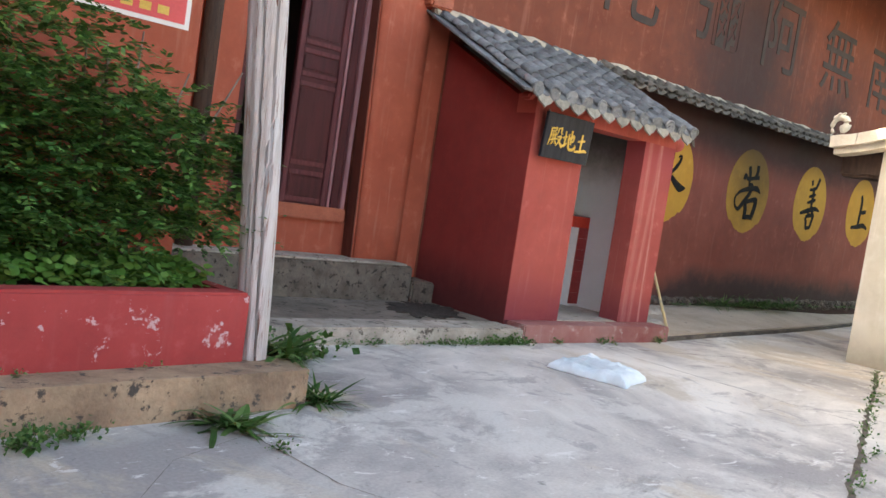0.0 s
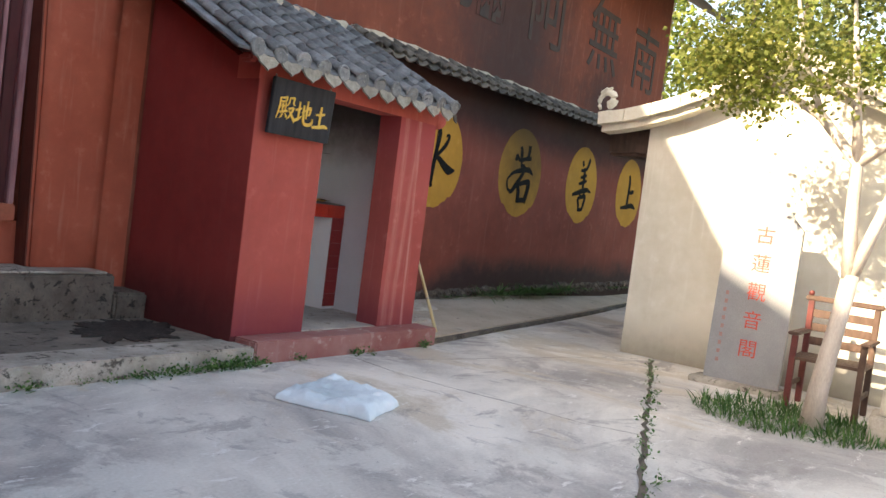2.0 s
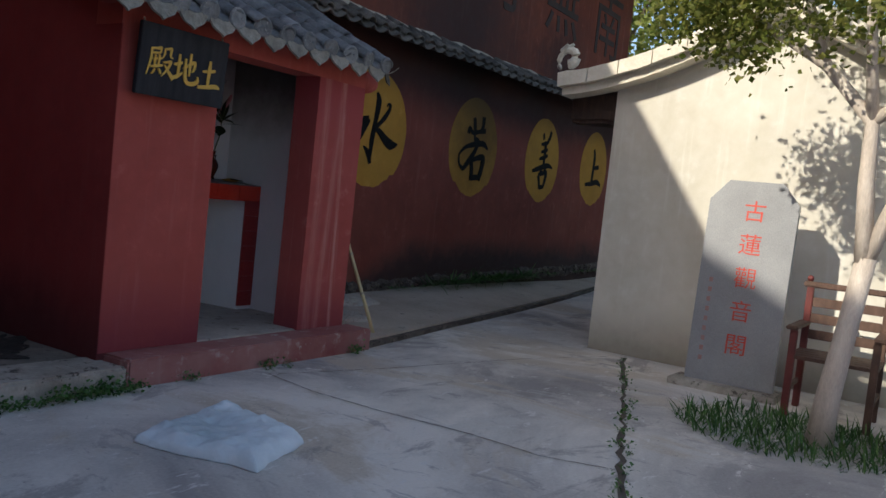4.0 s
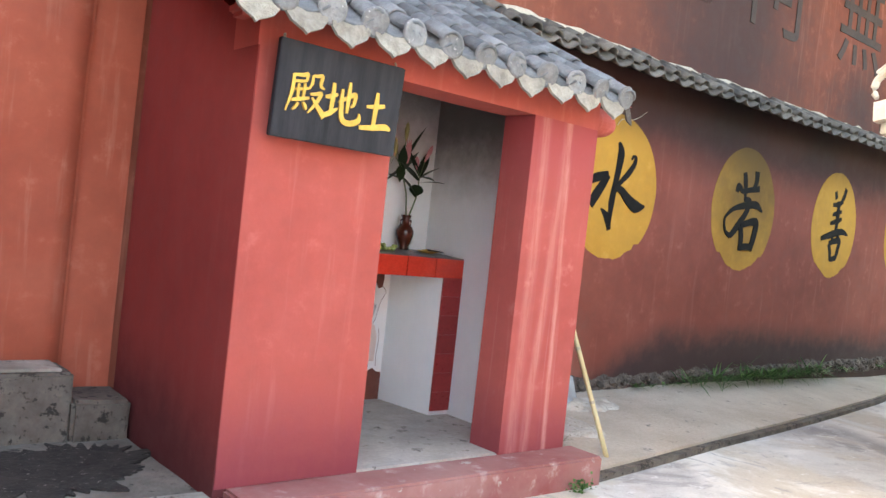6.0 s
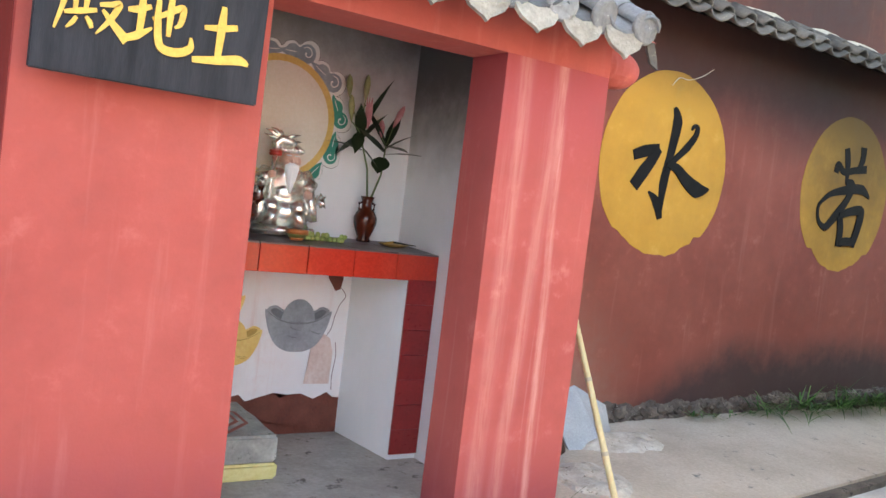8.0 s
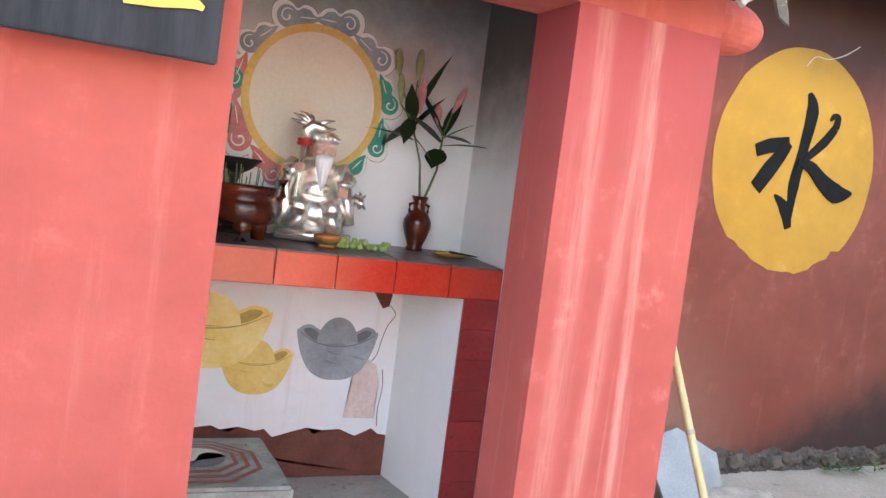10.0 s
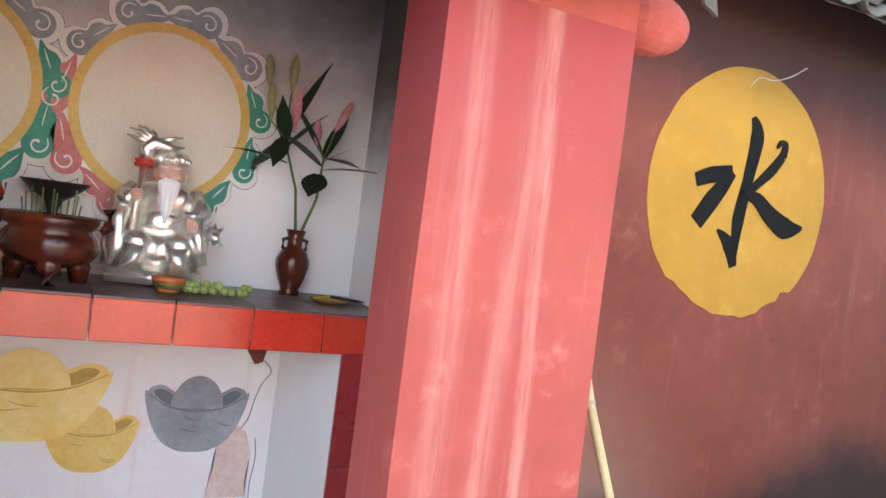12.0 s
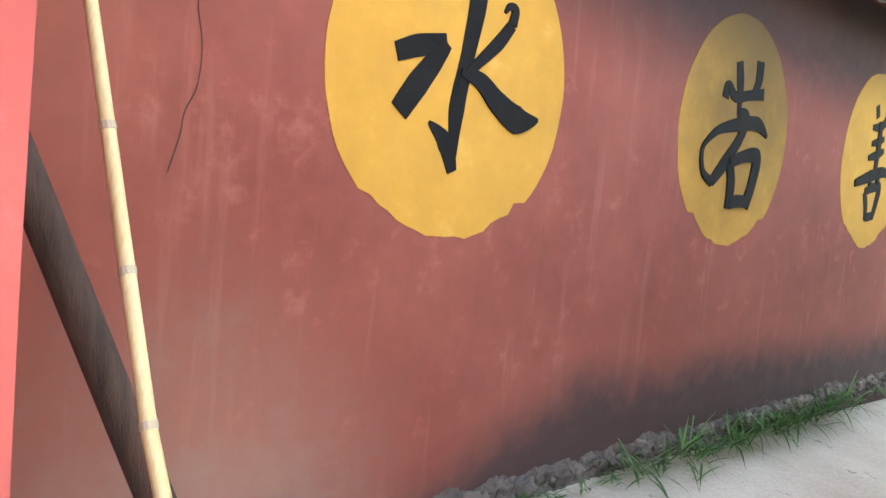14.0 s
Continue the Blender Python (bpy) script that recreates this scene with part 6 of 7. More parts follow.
half = [(0.10 * math.cos(math.pi * k / 14), 0.10 * math.sin(math.pi * k / 14)) for k in range(15)] + [(-0.05 + 0.05 * math.cos(math.pi + math.pi * k / 8), 0.05 * math.sin(math.pi + math.pi * k / 8)) for k in range(1, 8)] + [(0.05 - 0.05 * math.cos(math.pi * k / 8), 0.05 * math.sin(math.pi * k / 8)) for k in range(0, 8)]
part("emblem_half", flat_shape(half, 0.001, up(0.017)), M_CREAM, block, "pale half of the roundel")

# ---- sticks, bag and sack ----
M_BAMBOO = surface("dry_bamboo", (0.52, 0.42, 0.20), (0.66, 0.56, 0.32), 6, 60, 0.45, 0.2, stretch=(2, 2, 0.4))
M_NODE = plain("bamboo_node", (0.42, 0.36, 0.26), 0.7)
bamboo = thing("bamboo_pole", "thin dry bamboo pole leaning on the tiled skirt", "pole", at=(2.64, 0.0, 0.055))
line = [Vector(p) for p in ((0.01, 0.015, 0.0), (-0.112, 0.40, 0.965), (-0.15, 0.70, 1.715), (-0.20, 0.995, 2.60))]


def along(t):
    """A point on the pole's slightly bent line."""
    k = min(int(t * 3), 2)
    return line[k].lerp(line[k + 1], t * 3 - k)


part("cane", tube([along(k / 12) for k in range(13)], [0.0165 - 0.0004 * k for k in range(13)], 12), M_BAMBOO, bamboo, "", True)
for k in range(1, 9):
    part("node", tube([along(k / 8.9 - 0.003), along(k / 8.9 + 0.003)], 0.0185 - 0.0006 * k, 12), M_NODE, bamboo)
log = link("timber_pole", worn(tube([(3.05, 0.95, 0.10), (2.79, 0.99, 0.70), (2.50, 1.04, 1.40), (2.235, 1.08, 2.03)], [0.050, 0.045, 0.042, 0.036], 14), 0.008, 9), M_DARKWOOD, None, True)
tagged(log, "dark rough timber pole leaning against the shrine", "pole")
M_PLASTIC = plaster("white_woven_plastic", (0.68, 0.79, 0.83), (0.77, 0.85, 0.88), (0.82, 0.88, 0.90), streak=0.1, fade=0.4, patch=(((-0.13, -1.20, 0.12), 0.30, (0.10, 0.14, 0.17)),), hard=0.5)


def crumpled(outline4, n, height, seed, bulge):
    """A limp sheet over a four-cornered patch, folded and puffed by noise, with its underside."""
    b2 = bmesh.new()
    c = [Vector((x, y, 0)) for x, y in outline4]
    top, low = [], []
    for i in range(n + 1):
        rt, rl = [], []
        for j in range(n + 1):
            u, v = i / n, j / n
            p = (c[0] * (1 - u) + c[1] * u) * (1 - v) + (c[3] * (1 - u) + c[2] * u) * v
            e = min(u, 1 - u, v, 1 - v)
            w = noise.noise_vector(p * 3.1 + Vector((seed, 0, 0))) * 0.05 + noise.noise_vector(p * 11) * 0.012
            ridge = abs(noise.noise(p * 5.0 + Vector((0, seed, 0))))
            crease = 1 - 2 * abs(noise.noise(Vector((p.x * 9 + p.y * 5, p.y * 3 - p.x * 2, seed))))
            small = 1 - 2 * abs(noise.noise(p * 15 + Vector((seed, seed, 0))))
            dip = math.exp(-((u - 0.45) ** 2 + (v - 0.5) ** 2) / 0.045)
            z = height * min(1.0, (e * 9) ** 0.5) * (0.75 + bulge * (0.5 - ridge) + 0.28 * crease + 0.16 * small) * (1 - 0.5 * dip)
            rt.append(b2.verts.new((p.x + w.x, p.y + w.y, 0.008 + z)))
            rl.append(b2.verts.new((p.x + w.x, p.y + w.y, 0.003)))
        top.append(rt)
        low.append(rl)
    for i in range(n):
        for j in range(n):
            b2.faces.new((top[i][j], top[i + 1][j], top[i + 1][j + 1], top[i][j + 1]))
            b2.faces.new((low[i][j], low[i][j + 1], low[i + 1][j + 1], low[i + 1][j]))
    for i in range(n):
        for a_, b_ in (((i, 0), (i + 1, 0)), ((i, n), (i + 1, n)), ((0, i), (0, i + 1)), ((n, i), (n, i + 1))):
            b2.faces.new((top[a_[0]][a_[1]], low[a_[0]][a_[1]], low[b_[0]][b_[1]], top[b_[0]][b_[1]]))
    bmesh.ops.recalc_face_normals(b2, faces=b2.faces[:])
    return b2


sack = link("plastic_sack", crumpled([(-0.47, -1.02), (-0.34, -1.66), (0.10, -1.54), (0.27, -0.80)], 60, 0.058, 3.0, 0.5), M_PLASTIC, None, True)
tagged(sack, "empty pale blue woven plastic sack lying on the yard", "sack")
M_BAG = surface("pale_grey_sheet", (0.32, 0.345, 0.355), (0.42, 0.445, 0.45), 5, 90, 0.45, 0.2)
sheet = thing("grey_sheet", "folded pale grey sheet propped against the temple wall", "sheet", at=(3.38, 1.05, 0.085))
corners = [Vector(c) - Vector((3.38, 1.05, 0.085)) for c in ((3.16, 0.96, 0.088), (3.42, 0.93, 0.088), (3.41, 1.27, 0.415), (3.13, 1.20, 0.36), (3.72, 1.20, 0.10), (3.66, 1.22, 0.30))]
for name, idx in (("front_fold", (0, 1, 2, 3)), ("side_fold", (1, 4, 5, 2))):
    b2 = bmesh.new()
    b2.faces.new([b2.verts.new(corners[k]) for k in idx])
    bmesh.ops.subdivide_edges(b2, edges=b2.edges[:], cuts=5, use_grid_fill=True)
    bmesh.ops.recalc_face_normals(b2, faces=b2.faces[:])
    bmesh.ops.solidify(b2, geom=b2.faces[:], thickness=0.01)
    part(name, worn(b2, 0.012, 7), M_BAG, sheet)
M_SAND = surface("spilled_mortar_sand", (0.40, 0.35, 0.28), (0.62, 0.57, 0.49), 9, 40, 0.95, 1.0, specks=(0.16, 0.14, 0.11), speck_at=0.6)
heap = lathe([(0.34, -0.02), (0.30, 0.012), (0.20, 0.05), (0.10, 0.075), (0.0, 0.085)], 28)
heap.transform(Matrix.Translation((3.62, 1.02, 0.085)) @ Matrix.Diagonal((1.3, 0.62, 1, 1)))
tagged(link("sand_heap", worn(heap, 0.035, 9, 2), M_SAND, None), "low heap of spilled pale mortar at the wall foot", "rubble", "", "stuff")
heap = lathe([(0.30, -0.02), (0.26, 0.01), (0.15, 0.03), (0.0, 0.04)], 28)
heap.transform(Matrix.Translation((2.95, 0.62, 0.085)) @ Matrix.Diagonal((0.9, 1.0, 1, 1)))
tagged(link("sand_heap", worn(heap, 0.03, 9, 2), M_SAND, None), "thin spill of pale mortar on the path", "rubble", "", "stuff")


# ---- plants ----
M_BUSHLEAF = leafy("deep_green_leaf", (0.04, 0.12, 0.032), (0.085, 0.22, 0.055), (0.19, 0.36, 0.09), 0.45, 0.3)
M_CLOVER = leafy("fresh_green_leaf", (0.06, 0.17, 0.03), (0.11, 0.26, 0.05), (0.20, 0.36, 0.09), 0.5, 0.25)
M_WEED = leafy("weed_green", (0.035, 0.10, 0.025), (0.07, 0.17, 0.04), (0.15, 0.25, 0.08), 0.5, 0.25)
M_DRYGRASS = leafy("dry_straw", (0.28, 0.22, 0.10), (0.38, 0.30, 0.15), (0.46, 0.38, 0.20), 0.7, 0.2)
M_TREELEAF = leafy("olive_green_leaf", (0.09, 0.12, 0.02), (0.15, 0.17, 0.035), (0.26, 0.26, 0.07), 0.5, 0.5)
M_SUNLEAF = leafy("yellow_green_leaf", (0.10, 0.15, 0.03), (0.18, 0.23, 0.05), (0.30, 0.32, 0.09), 0.55, 0.4)
M_FARLEAF = leafy("far_wood_leaf", (0.06, 0.09, 0.03), (0.11, 0.14, 0.045), (0.18, 0.19, 0.07), 0.6, 0.3)

# leafy shrub in the planter: stems, and sprays of small leaves in tiers
rnd = random.Random(31)
shrub = thing("shrub", "dense dark green shrub with fine leaflets in the planter", "shrub", at=(-4.2, -0.80, 0.5))
for k in range(16):
    a = rnd.uniform(0, 6.28)
    f = (rnd.uniform(-0.5, 0.5), rnd.uniform(-0.12, 0.12), 0.0)
    t = (f[0] * 1.6 + 0.25 * math.cos(a), f[1] + 0.22 * math.sin(a), rnd.uniform(0.8, 1.35))
    m_ = ((f[0] + t[0]) / 2 + rnd.uniform(-0.05, 0.05), (f[1] + t[1]) / 2, t[2] * 0.5)
    part("stem", tube([f, m_, t], [0.013, 0.010, 0.005], 7), M_BARK, shrub, "thin brown stem", True)
verts, faces = [], []
for k in range(3200):
    for _ in range(30):
        c = Vector((rnd.uniform(-1.7, 0.92), rnd.uniform(-0.42, 0.46), rnd.uniform(0.05, 1.42)))
        if c.z > 1.02 and rnd.random() > 0.5:
            continue
        if c.z > 0.88 and abs(c.x + 0.2) > 0.95 - 1.1 * (c.z - 0.88) + 0.3 * noise.noise(c * 3):
            continue
        if c.z < 0.3 and c.x > 0.55:
            continue
        if noise.noise(c * 2.6) > -0.45:
            break
    out = Vector((c.x * 0.35 + rnd.gauss(0, 0.7), -0.6 + rnd.gauss(0, 0.6), rnd.gauss(0.05, 0.35))).normalized()
    ln = rnd.uniform(0.12, 0.26)
    side = out.cross(Vector((0, 0, 1))).normalized()
    for j in range(9):
        t = 0.2 + 0.8 * j / 8
        p = c + out * ln * t + Vector((0, 0, -0.05 * t * t))
        for sgn in (-1, 1):
            d = (out * 0.6 + side * sgn * rnd.uniform(0.6, 1.1) + Vector((0, 0, rnd.uniform(-0.5, 0.2)))).normalized()
            s = rnd.uniform(0.040, 0.070) * (1.15 - 0.5 * t)
            w = d.cross(Vector((rnd.gauss(0, 0.3), rnd.gauss(0, 0.3), 1))).normalized() * s * 0.27
            k0 = len(verts)
            mid = p + d * s * 0.45
            verts += [p, mid + w, p + d * s, mid - w]
            faces += [(k0, k0 + 1, k0 + 2), (k0, k0 + 2, k0 + 3)]
mesh_part("foliage", verts, faces, M_BUSHLEAF, shrub, "dark green leaflets")

# low leafy cover along the planter
cover = thing("ground_cover", "bright green round-leaved ground cover in the planter", "ground cover", kind="stuff", at=(-4.5, -1.03, 0.5))
verts, faces = [], []
for k in range(5200):
    x, y = rnd.uniform(-1.5, 1.02), rnd.uniform(-0.24, 0.40)
    h = 0.07 + 0.12 * (0.5 + 0.5 * noise.noise(Vector((x * 2.3, y * 3, 1)))) + 0.05 * rnd.random()
    p = Vector((x, y, rnd.uniform(0.3, 1.0) * h))
    r = rnd.uniform(0.016, 0.033)
    nrm = Vector((rnd.gauss(0, 0.4), rnd.gauss(-0.35, 0.4), 1)).normalized()
    u = nrm.orthogonal().normalized()
    w = nrm.cross(u)
    k0 = len(verts)
    ph = rnd.uniform(0, 6)
    verts += [p + (u * math.cos(ph + 6.283 * q / 7) + w * math.sin(ph + 6.283 * q / 7)) * r * (1 if q % 2 else 0.82) for q in range(7)]
    faces.append(tuple(range(k0, k0 + 7)))
mesh_part("foliage", verts, faces, M_CLOVER, cover)


def tuft(at, n, length, width, seed, mat_=None, flat=0.5, label="clump of green weed growing from the cement", group="weeds in the yard", leafy_top=0):
    """A clump of weed: arching blades from one root, with broad leaves where it has them."""
    r = random.Random(seed)
    ob = thing("weed", label, "weed", group, at=at)
    b2 = bmesh.new()
    for k in range(n):
        a = r.uniform(0, 6.283)
        d = Vector((math.cos(a), math.sin(a), r.uniform(0.15, 1.3) * (1.2 - flat)))
        blade(b2, (0.03 * r.gauss(0, 1) * length / 0.2, 0.03 * r.gauss(0, 1) * length / 0.2, 0.0), d, length * r.uniform(0.5, 1.1), width * r.uniform(0.7, 1.2), r.uniform(0.3, 1.0))
    part("grass", b2, mat_ or M_WEED, ob)
    if leafy_top:
        spots = [Vector((r.gauss(0, length * 0.55), r.gauss(0, length * 0.3), abs(r.gauss(0, length * 0.3)) + 0.01)) for _ in range(leafy_top)]
        vs_, fs_ = leaf_cloud(spots, length * 0.22, r, -0.3, 0.4)
        mesh_part("foliage", vs_, fs_, M_WEED, ob)
    return ob


tuft((-3.55, -1.80, 0.0), 60, 0.32, 0.036, 1, None, 0.55)
tuft((-2.88, -1.52, 0.0), 80, 0.30, 0.024, 2, None, 0.6)
tuft((-3.0, -1.22, 0.2), 70, 0.36, 0.036, 3, None, 0.4)
tuft((-2.62, -0.62, 0.0), 120, 0.30, 0.022, 4, None, 0.6, leafy_top=120)
tuft((-2.35, -0.50, 0.0), 60, 0.20, 0.018, 41, None, 0.7, leafy_top=90)
tuft((-2.45, -0.42, 0.0), 40, 0.22, 0.012, 40, M_DRYGRASS, 0.7, "dry straw lying at the curb")
tuft((-4.42, -1.86, 0.0), 10, 0.12, 0.02, 5, None, 0.5, leafy_top=190)
tuft((-4.22, -1.80, 0.0), 6, 0.10, 0.02, 55, None, 0.4, leafy_top=110)
tuft((-3.47, -2.15, 0.0), 8, 0.07, 0.012, 6, None, 0.5, leafy_top=50)
tuft((-4.4, -1.56, 0.2), 6, 0.06, 0.012, 61, None, 0.5, leafy_top=20)
tuft((-3.85, -1.50, 0.2), 6, 0.06, 0.012, 62, None, 0.5, leafy_top=20)
rnd = random.Random(77)
for k, (x, s, n) in enumerate(((-1.9, 0.08, 40), (-1.62, 0.10, 60), (-1.3, 0.06, 30), (-1.12, 0.07, 45), (-0.95, 0.09, 70), (-0.84, 0.08, 60), (-0.61, 0.09, 70), (-0.40, 0.09, 80), (-0.20, 0.11, 110), (-0.72, 0.10, 70), (-0.5, 0.08, 60), (-0.30, 0.11, 90), (-0.10, 0.12, 120), (0.02, 0.10, 100), (0.47, 0.08, 70), (1.11, 0.09, 80), (1.30, 0.05, 30), (2.06, 0.10, 80))):
    tuft((x, -0.27 - 0.02 * rnd.random(), 0.0), 6, s, 0.012, 100 + k, None, 0.4, leafy_top=n)
tuft((1.25, -0.35, 0.0), 5, 0.05, 0.01, 140, None, 0.5, leafy_top=20)
# the open joint across the yard, and cracks
M_JOINT = surface("dark_joint_earth", (0.07, 0.058, 0.045), (0.16, 0.13, 0.10), 8, 50, 0.95, 0.8)


def ragged_strip(pts, width, z, seed, steps=14):
    r = random.Random(seed)
    b2 = bmesh.new()
    rows = []
    for i in range(len(pts) - 1):
        a_, c_ = Vector((*pts[i], z)), Vector((*pts[i + 1], z))
        nrm = Vector((-(c_ - a_).y, (c_ - a_).x, 0)).normalized()
        for s in range(steps + (i == len(pts) - 2)):
            p = a_.lerp(c_, s / steps) + nrm * r.gauss(0, width * 0.22)
            w = width * r.uniform(0.35, 1.0) / 2
            rows.append((b2.verts.new(p + nrm * w), b2.verts.new(p - nrm * w)))
    for p, q in zip(rows, rows[1:]):
        b2.faces.new((p[0], p[1], q[1], q[0]))
    bmesh.ops.recalc_face_normals(b2, faces=b2.faces[:])
    return b2


structure("joint", ragged_strip([(4.18, -1.66), (2.6, -2.25), (1.0, -2.83), (-0.75, -3.48), (-3.0, -4.35), (-6.0, -5.5)], 0.05, 0.004, 1), M_JOINT, "open earth joint across the cement yard", "joint")
structure("crack", ragged_strip([(1.0, -0.40), (0.91, -0.85), (0.91, -1.42), (0.96, -1.98), (0.93, -2.42), (1.05, -2.78)], 0.011, 0.004, 2), M_JOINT, "long ragged crack in the cement yard", "crack")
structure("crack", ragged_strip([(-3.6, -1.55), (-3.48, -1.75), (-3.49, -2.02), (-3.43, -2.58), (-3.1, -3.3)], 0.006, 0.004, 3), M_JOINT, "thin ragged crack in the cement yard", "crack")
structure("crack", ragged_strip([(-3.55, -1.95), (-3.95, -2.15), (-4.3, -2.6)], 0.003, 0.004, 4), M_JOINT, "hairline crack in the cement yard", "crack")
structure("crack", ragged_strip([(1.0, -0.42), (1.9, -0.75), (3.2, -1.15), (4.1, -1.55)], 0.010, 0.004, 5), M_JOINT, "hairline crack in the cement yard", "crack")
for k in range(22):
    t = k / 21
    x, y = 4.0 - 5.2 * t, -1.73 - 1.93 * t
    tuft((x + rnd.gauss(0, 0.03), y + rnd.gauss(0, 0.02), 0.002), 7, rnd.uniform(0.05, 0.12), 0.010, 200 + k, None, 0.4, leafy_top=rnd.randint(8, 34))
# grass along the foot of the temple wall
for k in range(30):
    x = 4.4 + 6.8 * (k / 29) ** 1.1
    big = 1.35 * (0.55 + 0.6 * rnd.random()) if 5.3 < x < 8.0 else 0.55 * rnd.random()
    if big < 0.2:
        continue
    tuft((x, 1.24 + rnd.uniform(-0.05, 0.02), 0.10 + 0.016 * x), int(44 * big), 0.27 * big * rnd.uniform(0.7, 1.15), 0.014, 300 + k, None, 0.45, "tuft of grass at the foot of the temple wall", "grass along the wall")
for k, x in enumerate((5.9, 6.3, 6.6, 7.1, 7.6)):
    tuft((x, 1.25, 0.10 + 0.016 * x), 12, 0.42, 0.009, 360 + k, None, 0.15, "tall thin grass at the foot of the temple wall", "grass along the wall")
tuft((6.9, 1.28, 0.21), 4, 0.55, 0.008, 350, None, 0.1, "tall grass stalk at the foot of the temple wall", "grass along the wall")
tuft((2.45, 0.25, 0.06), 16, 0.20, 0.008, 351, None, 0.3, "thin grass beside the shrine", "grass along the wall")
tuft((2.36, 0.10, 0.06), 10, 0.14, 0.008, 352, M_DRYGRASS, 0.3, "dry grass beside the shrine", "grass along the wall")
# grass patch round the small tree
patch = thing("grass_patch", "patch of green grass round the tree foot", "grass", kind="stuff", at=(2.75, -3.35, 0))
b2 = bmesh.new()
for k in range(1500):
    a, r = rnd.uniform(0, 6.283), math.sqrt(rnd.random())
    p = (0.62 * r * math.cos(a) - 0.1, 0.72 * r * math.sin(a), 0.0)
    blade(b2, p, (rnd.gauss(0, 0.6), rnd.gauss(0, 0.6), 1), rnd.uniform(0.05, 0.17), 0.012, 0.8, 4)
part("grass", b2, M_WEED, patch)

# ---- small tree by the stele ----
rnd = random.Random(12)
tree = thing("tree", "small tree with a pale forked trunk and olive green leaves", "tree", at=(2.62, -3.51, 0))
trunk = part("trunk", worn(tube([(0, 0, -0.03), (0.0, -0.02, 0.3), (0.0, -0.07, 0.75), (0.0, -0.12, 1.18)], [0.085, 0.07, 0.062, 0.06], 14), 0.008, 8), M_BARK_PALE, tree, "pale smooth trunk", True)
limbs = [
    ([(0, -0.11, 1.15), (0.0, -0.07, 1.6), (0.02, -0.05, 2.0), (0.05, 0.25, 2.35), (0.05, 0.68, 2.62), (0.1, 1.1, 2.9)], [0.055, 0.048, 0.044, 0.036, 0.026, 0.012]),
    ([(0, -0.12, 1.15), (0.0, -0.22, 1.5), (0.0, -0.33, 1.86), (0.05, -0.62, 2.2), (0.1, -1.0, 2.6)], [0.05, 0.045, 0.042, 0.034, 0.016]),
    ([(0.02, -0.05, 2.0), (0.0, -0.35, 2.25), (-0.05, -0.65, 2.5), (-0.1, -0.9, 3.0)], [0.04, 0.034, 0.028, 0.012]),
    ([(0.02, -0.05, 2.0), (-0.1, 0.0, 2.5), (-0.15, 0.1, 3.2)], [0.04, 0.03, 0.012]),
    ([(0.05, 0.25, 2.35), (-0.15, 0.4, 2.8), (-0.2, 0.5, 3.3)], [0.03, 0.022, 0.01]),
    ([(0.05, -0.62, 2.2), (-0.2, -0.9, 2.6), (-0.3, -1.2, 3.1)], [0.028, 0.02, 0.01]),
]
for pts, rad in limbs:
    part("limb", worn(tube(pts, rad, 10), 0.006, 9), M_BARK_PALE, trunk, "", True)
clumps = []
for k in range(95):
    c = in_ball(rnd, (0.0, -0.35, 3.15), (0.95, 1.75, 0.95))
    clumps.append(c)
for k in range(16):
    clumps.append(Vector((rnd.uniform(-0.35, 0.35), rnd.uniform(0.55, 1.25), rnd.uniform(2.45, 2.95))))
spots = []
for c in clumps:
    for _ in range(130):
        spots.append(c + Vector((rnd.gauss(0, 0.13), rnd.gauss(0, 0.13), rnd.gauss(0, 0.10))))
verts, faces = leaf_cloud(spots, 0.046, rnd)
mesh_part("crown", verts, faces, M_TREELEAF, tree, "olive green leaves")


def big_tree(name, at, trunk_h, crown_r, clump_n, per, leaf, mat_, seed, label, cone=False, category="tree"):
    """A tapered trunk with limbs, and a crown of leaf clumps with gaps."""
    r = random.Random(seed)
    ob = thing(name, label, category, "trees behind the buildings", at=at)
    top = trunk_h + crown_r[2]
    part("trunk", tube([(0, 0, -0.1), (0.05, 0.05, trunk_h * 0.5), (0, 0, trunk_h), (0.1, 0, top)], [0.16, 0.13, 0.10, 0.03], 10), M_BARK, ob, "", True)
    sp = []
    for k in range(clump_n):
        c = in_ball(r, (0, 0, trunk_h + crown_r[2] * 0.6), crown_r)
        if cone:
            f = max(0.08, 1 - (c.z - trunk_h * 0.6) / (top * 1.25 - trunk_h * 0.6))
            c.x, c.y = c.x * f * 1.2, c.y * f * 1.2
        if k % 6 == 0:
            part("limb", tube([(0, 0, min(c.z * 0.8, top * 0.9)), c * 0.6 + Vector((0, 0, c.z * 0.35)), c], [0.05, 0.035, 0.012], 6), M_BARK, ob)
        sd = 0.09 * max(crown_r)
        sp += [c + Vector((r.gauss(0, sd), r.gauss(0, sd), r.gauss(0, sd * 0.8))) for _ in range(per)]
    vs_, fs_ = leaf_cloud(sp, leaf, r)
    mesh_part("crown", vs_, fs_, mat_, ob)
    return ob


rnd = random.Random(19)
for k, (x, y, h, s) in enumerate(((4.6, -5.2, 0.5, 0.75), (5.4, -4.9, 0.8, 1.0), (4.2, -6.0, 0.6, 0.9), (6.2, -5.8, 1.0, 1.2), (5.0, -6.9, 0.9, 1.2), (3.9, -5.3, 0.2, 0.5))):
    big_tree("bush", (x, y, 0), h, (s, s, s * 0.95), 60, 60, 0.075, M_SUNLEAF, 40 + k, "sunlit yellow green bush behind the block wall", False, "bush")
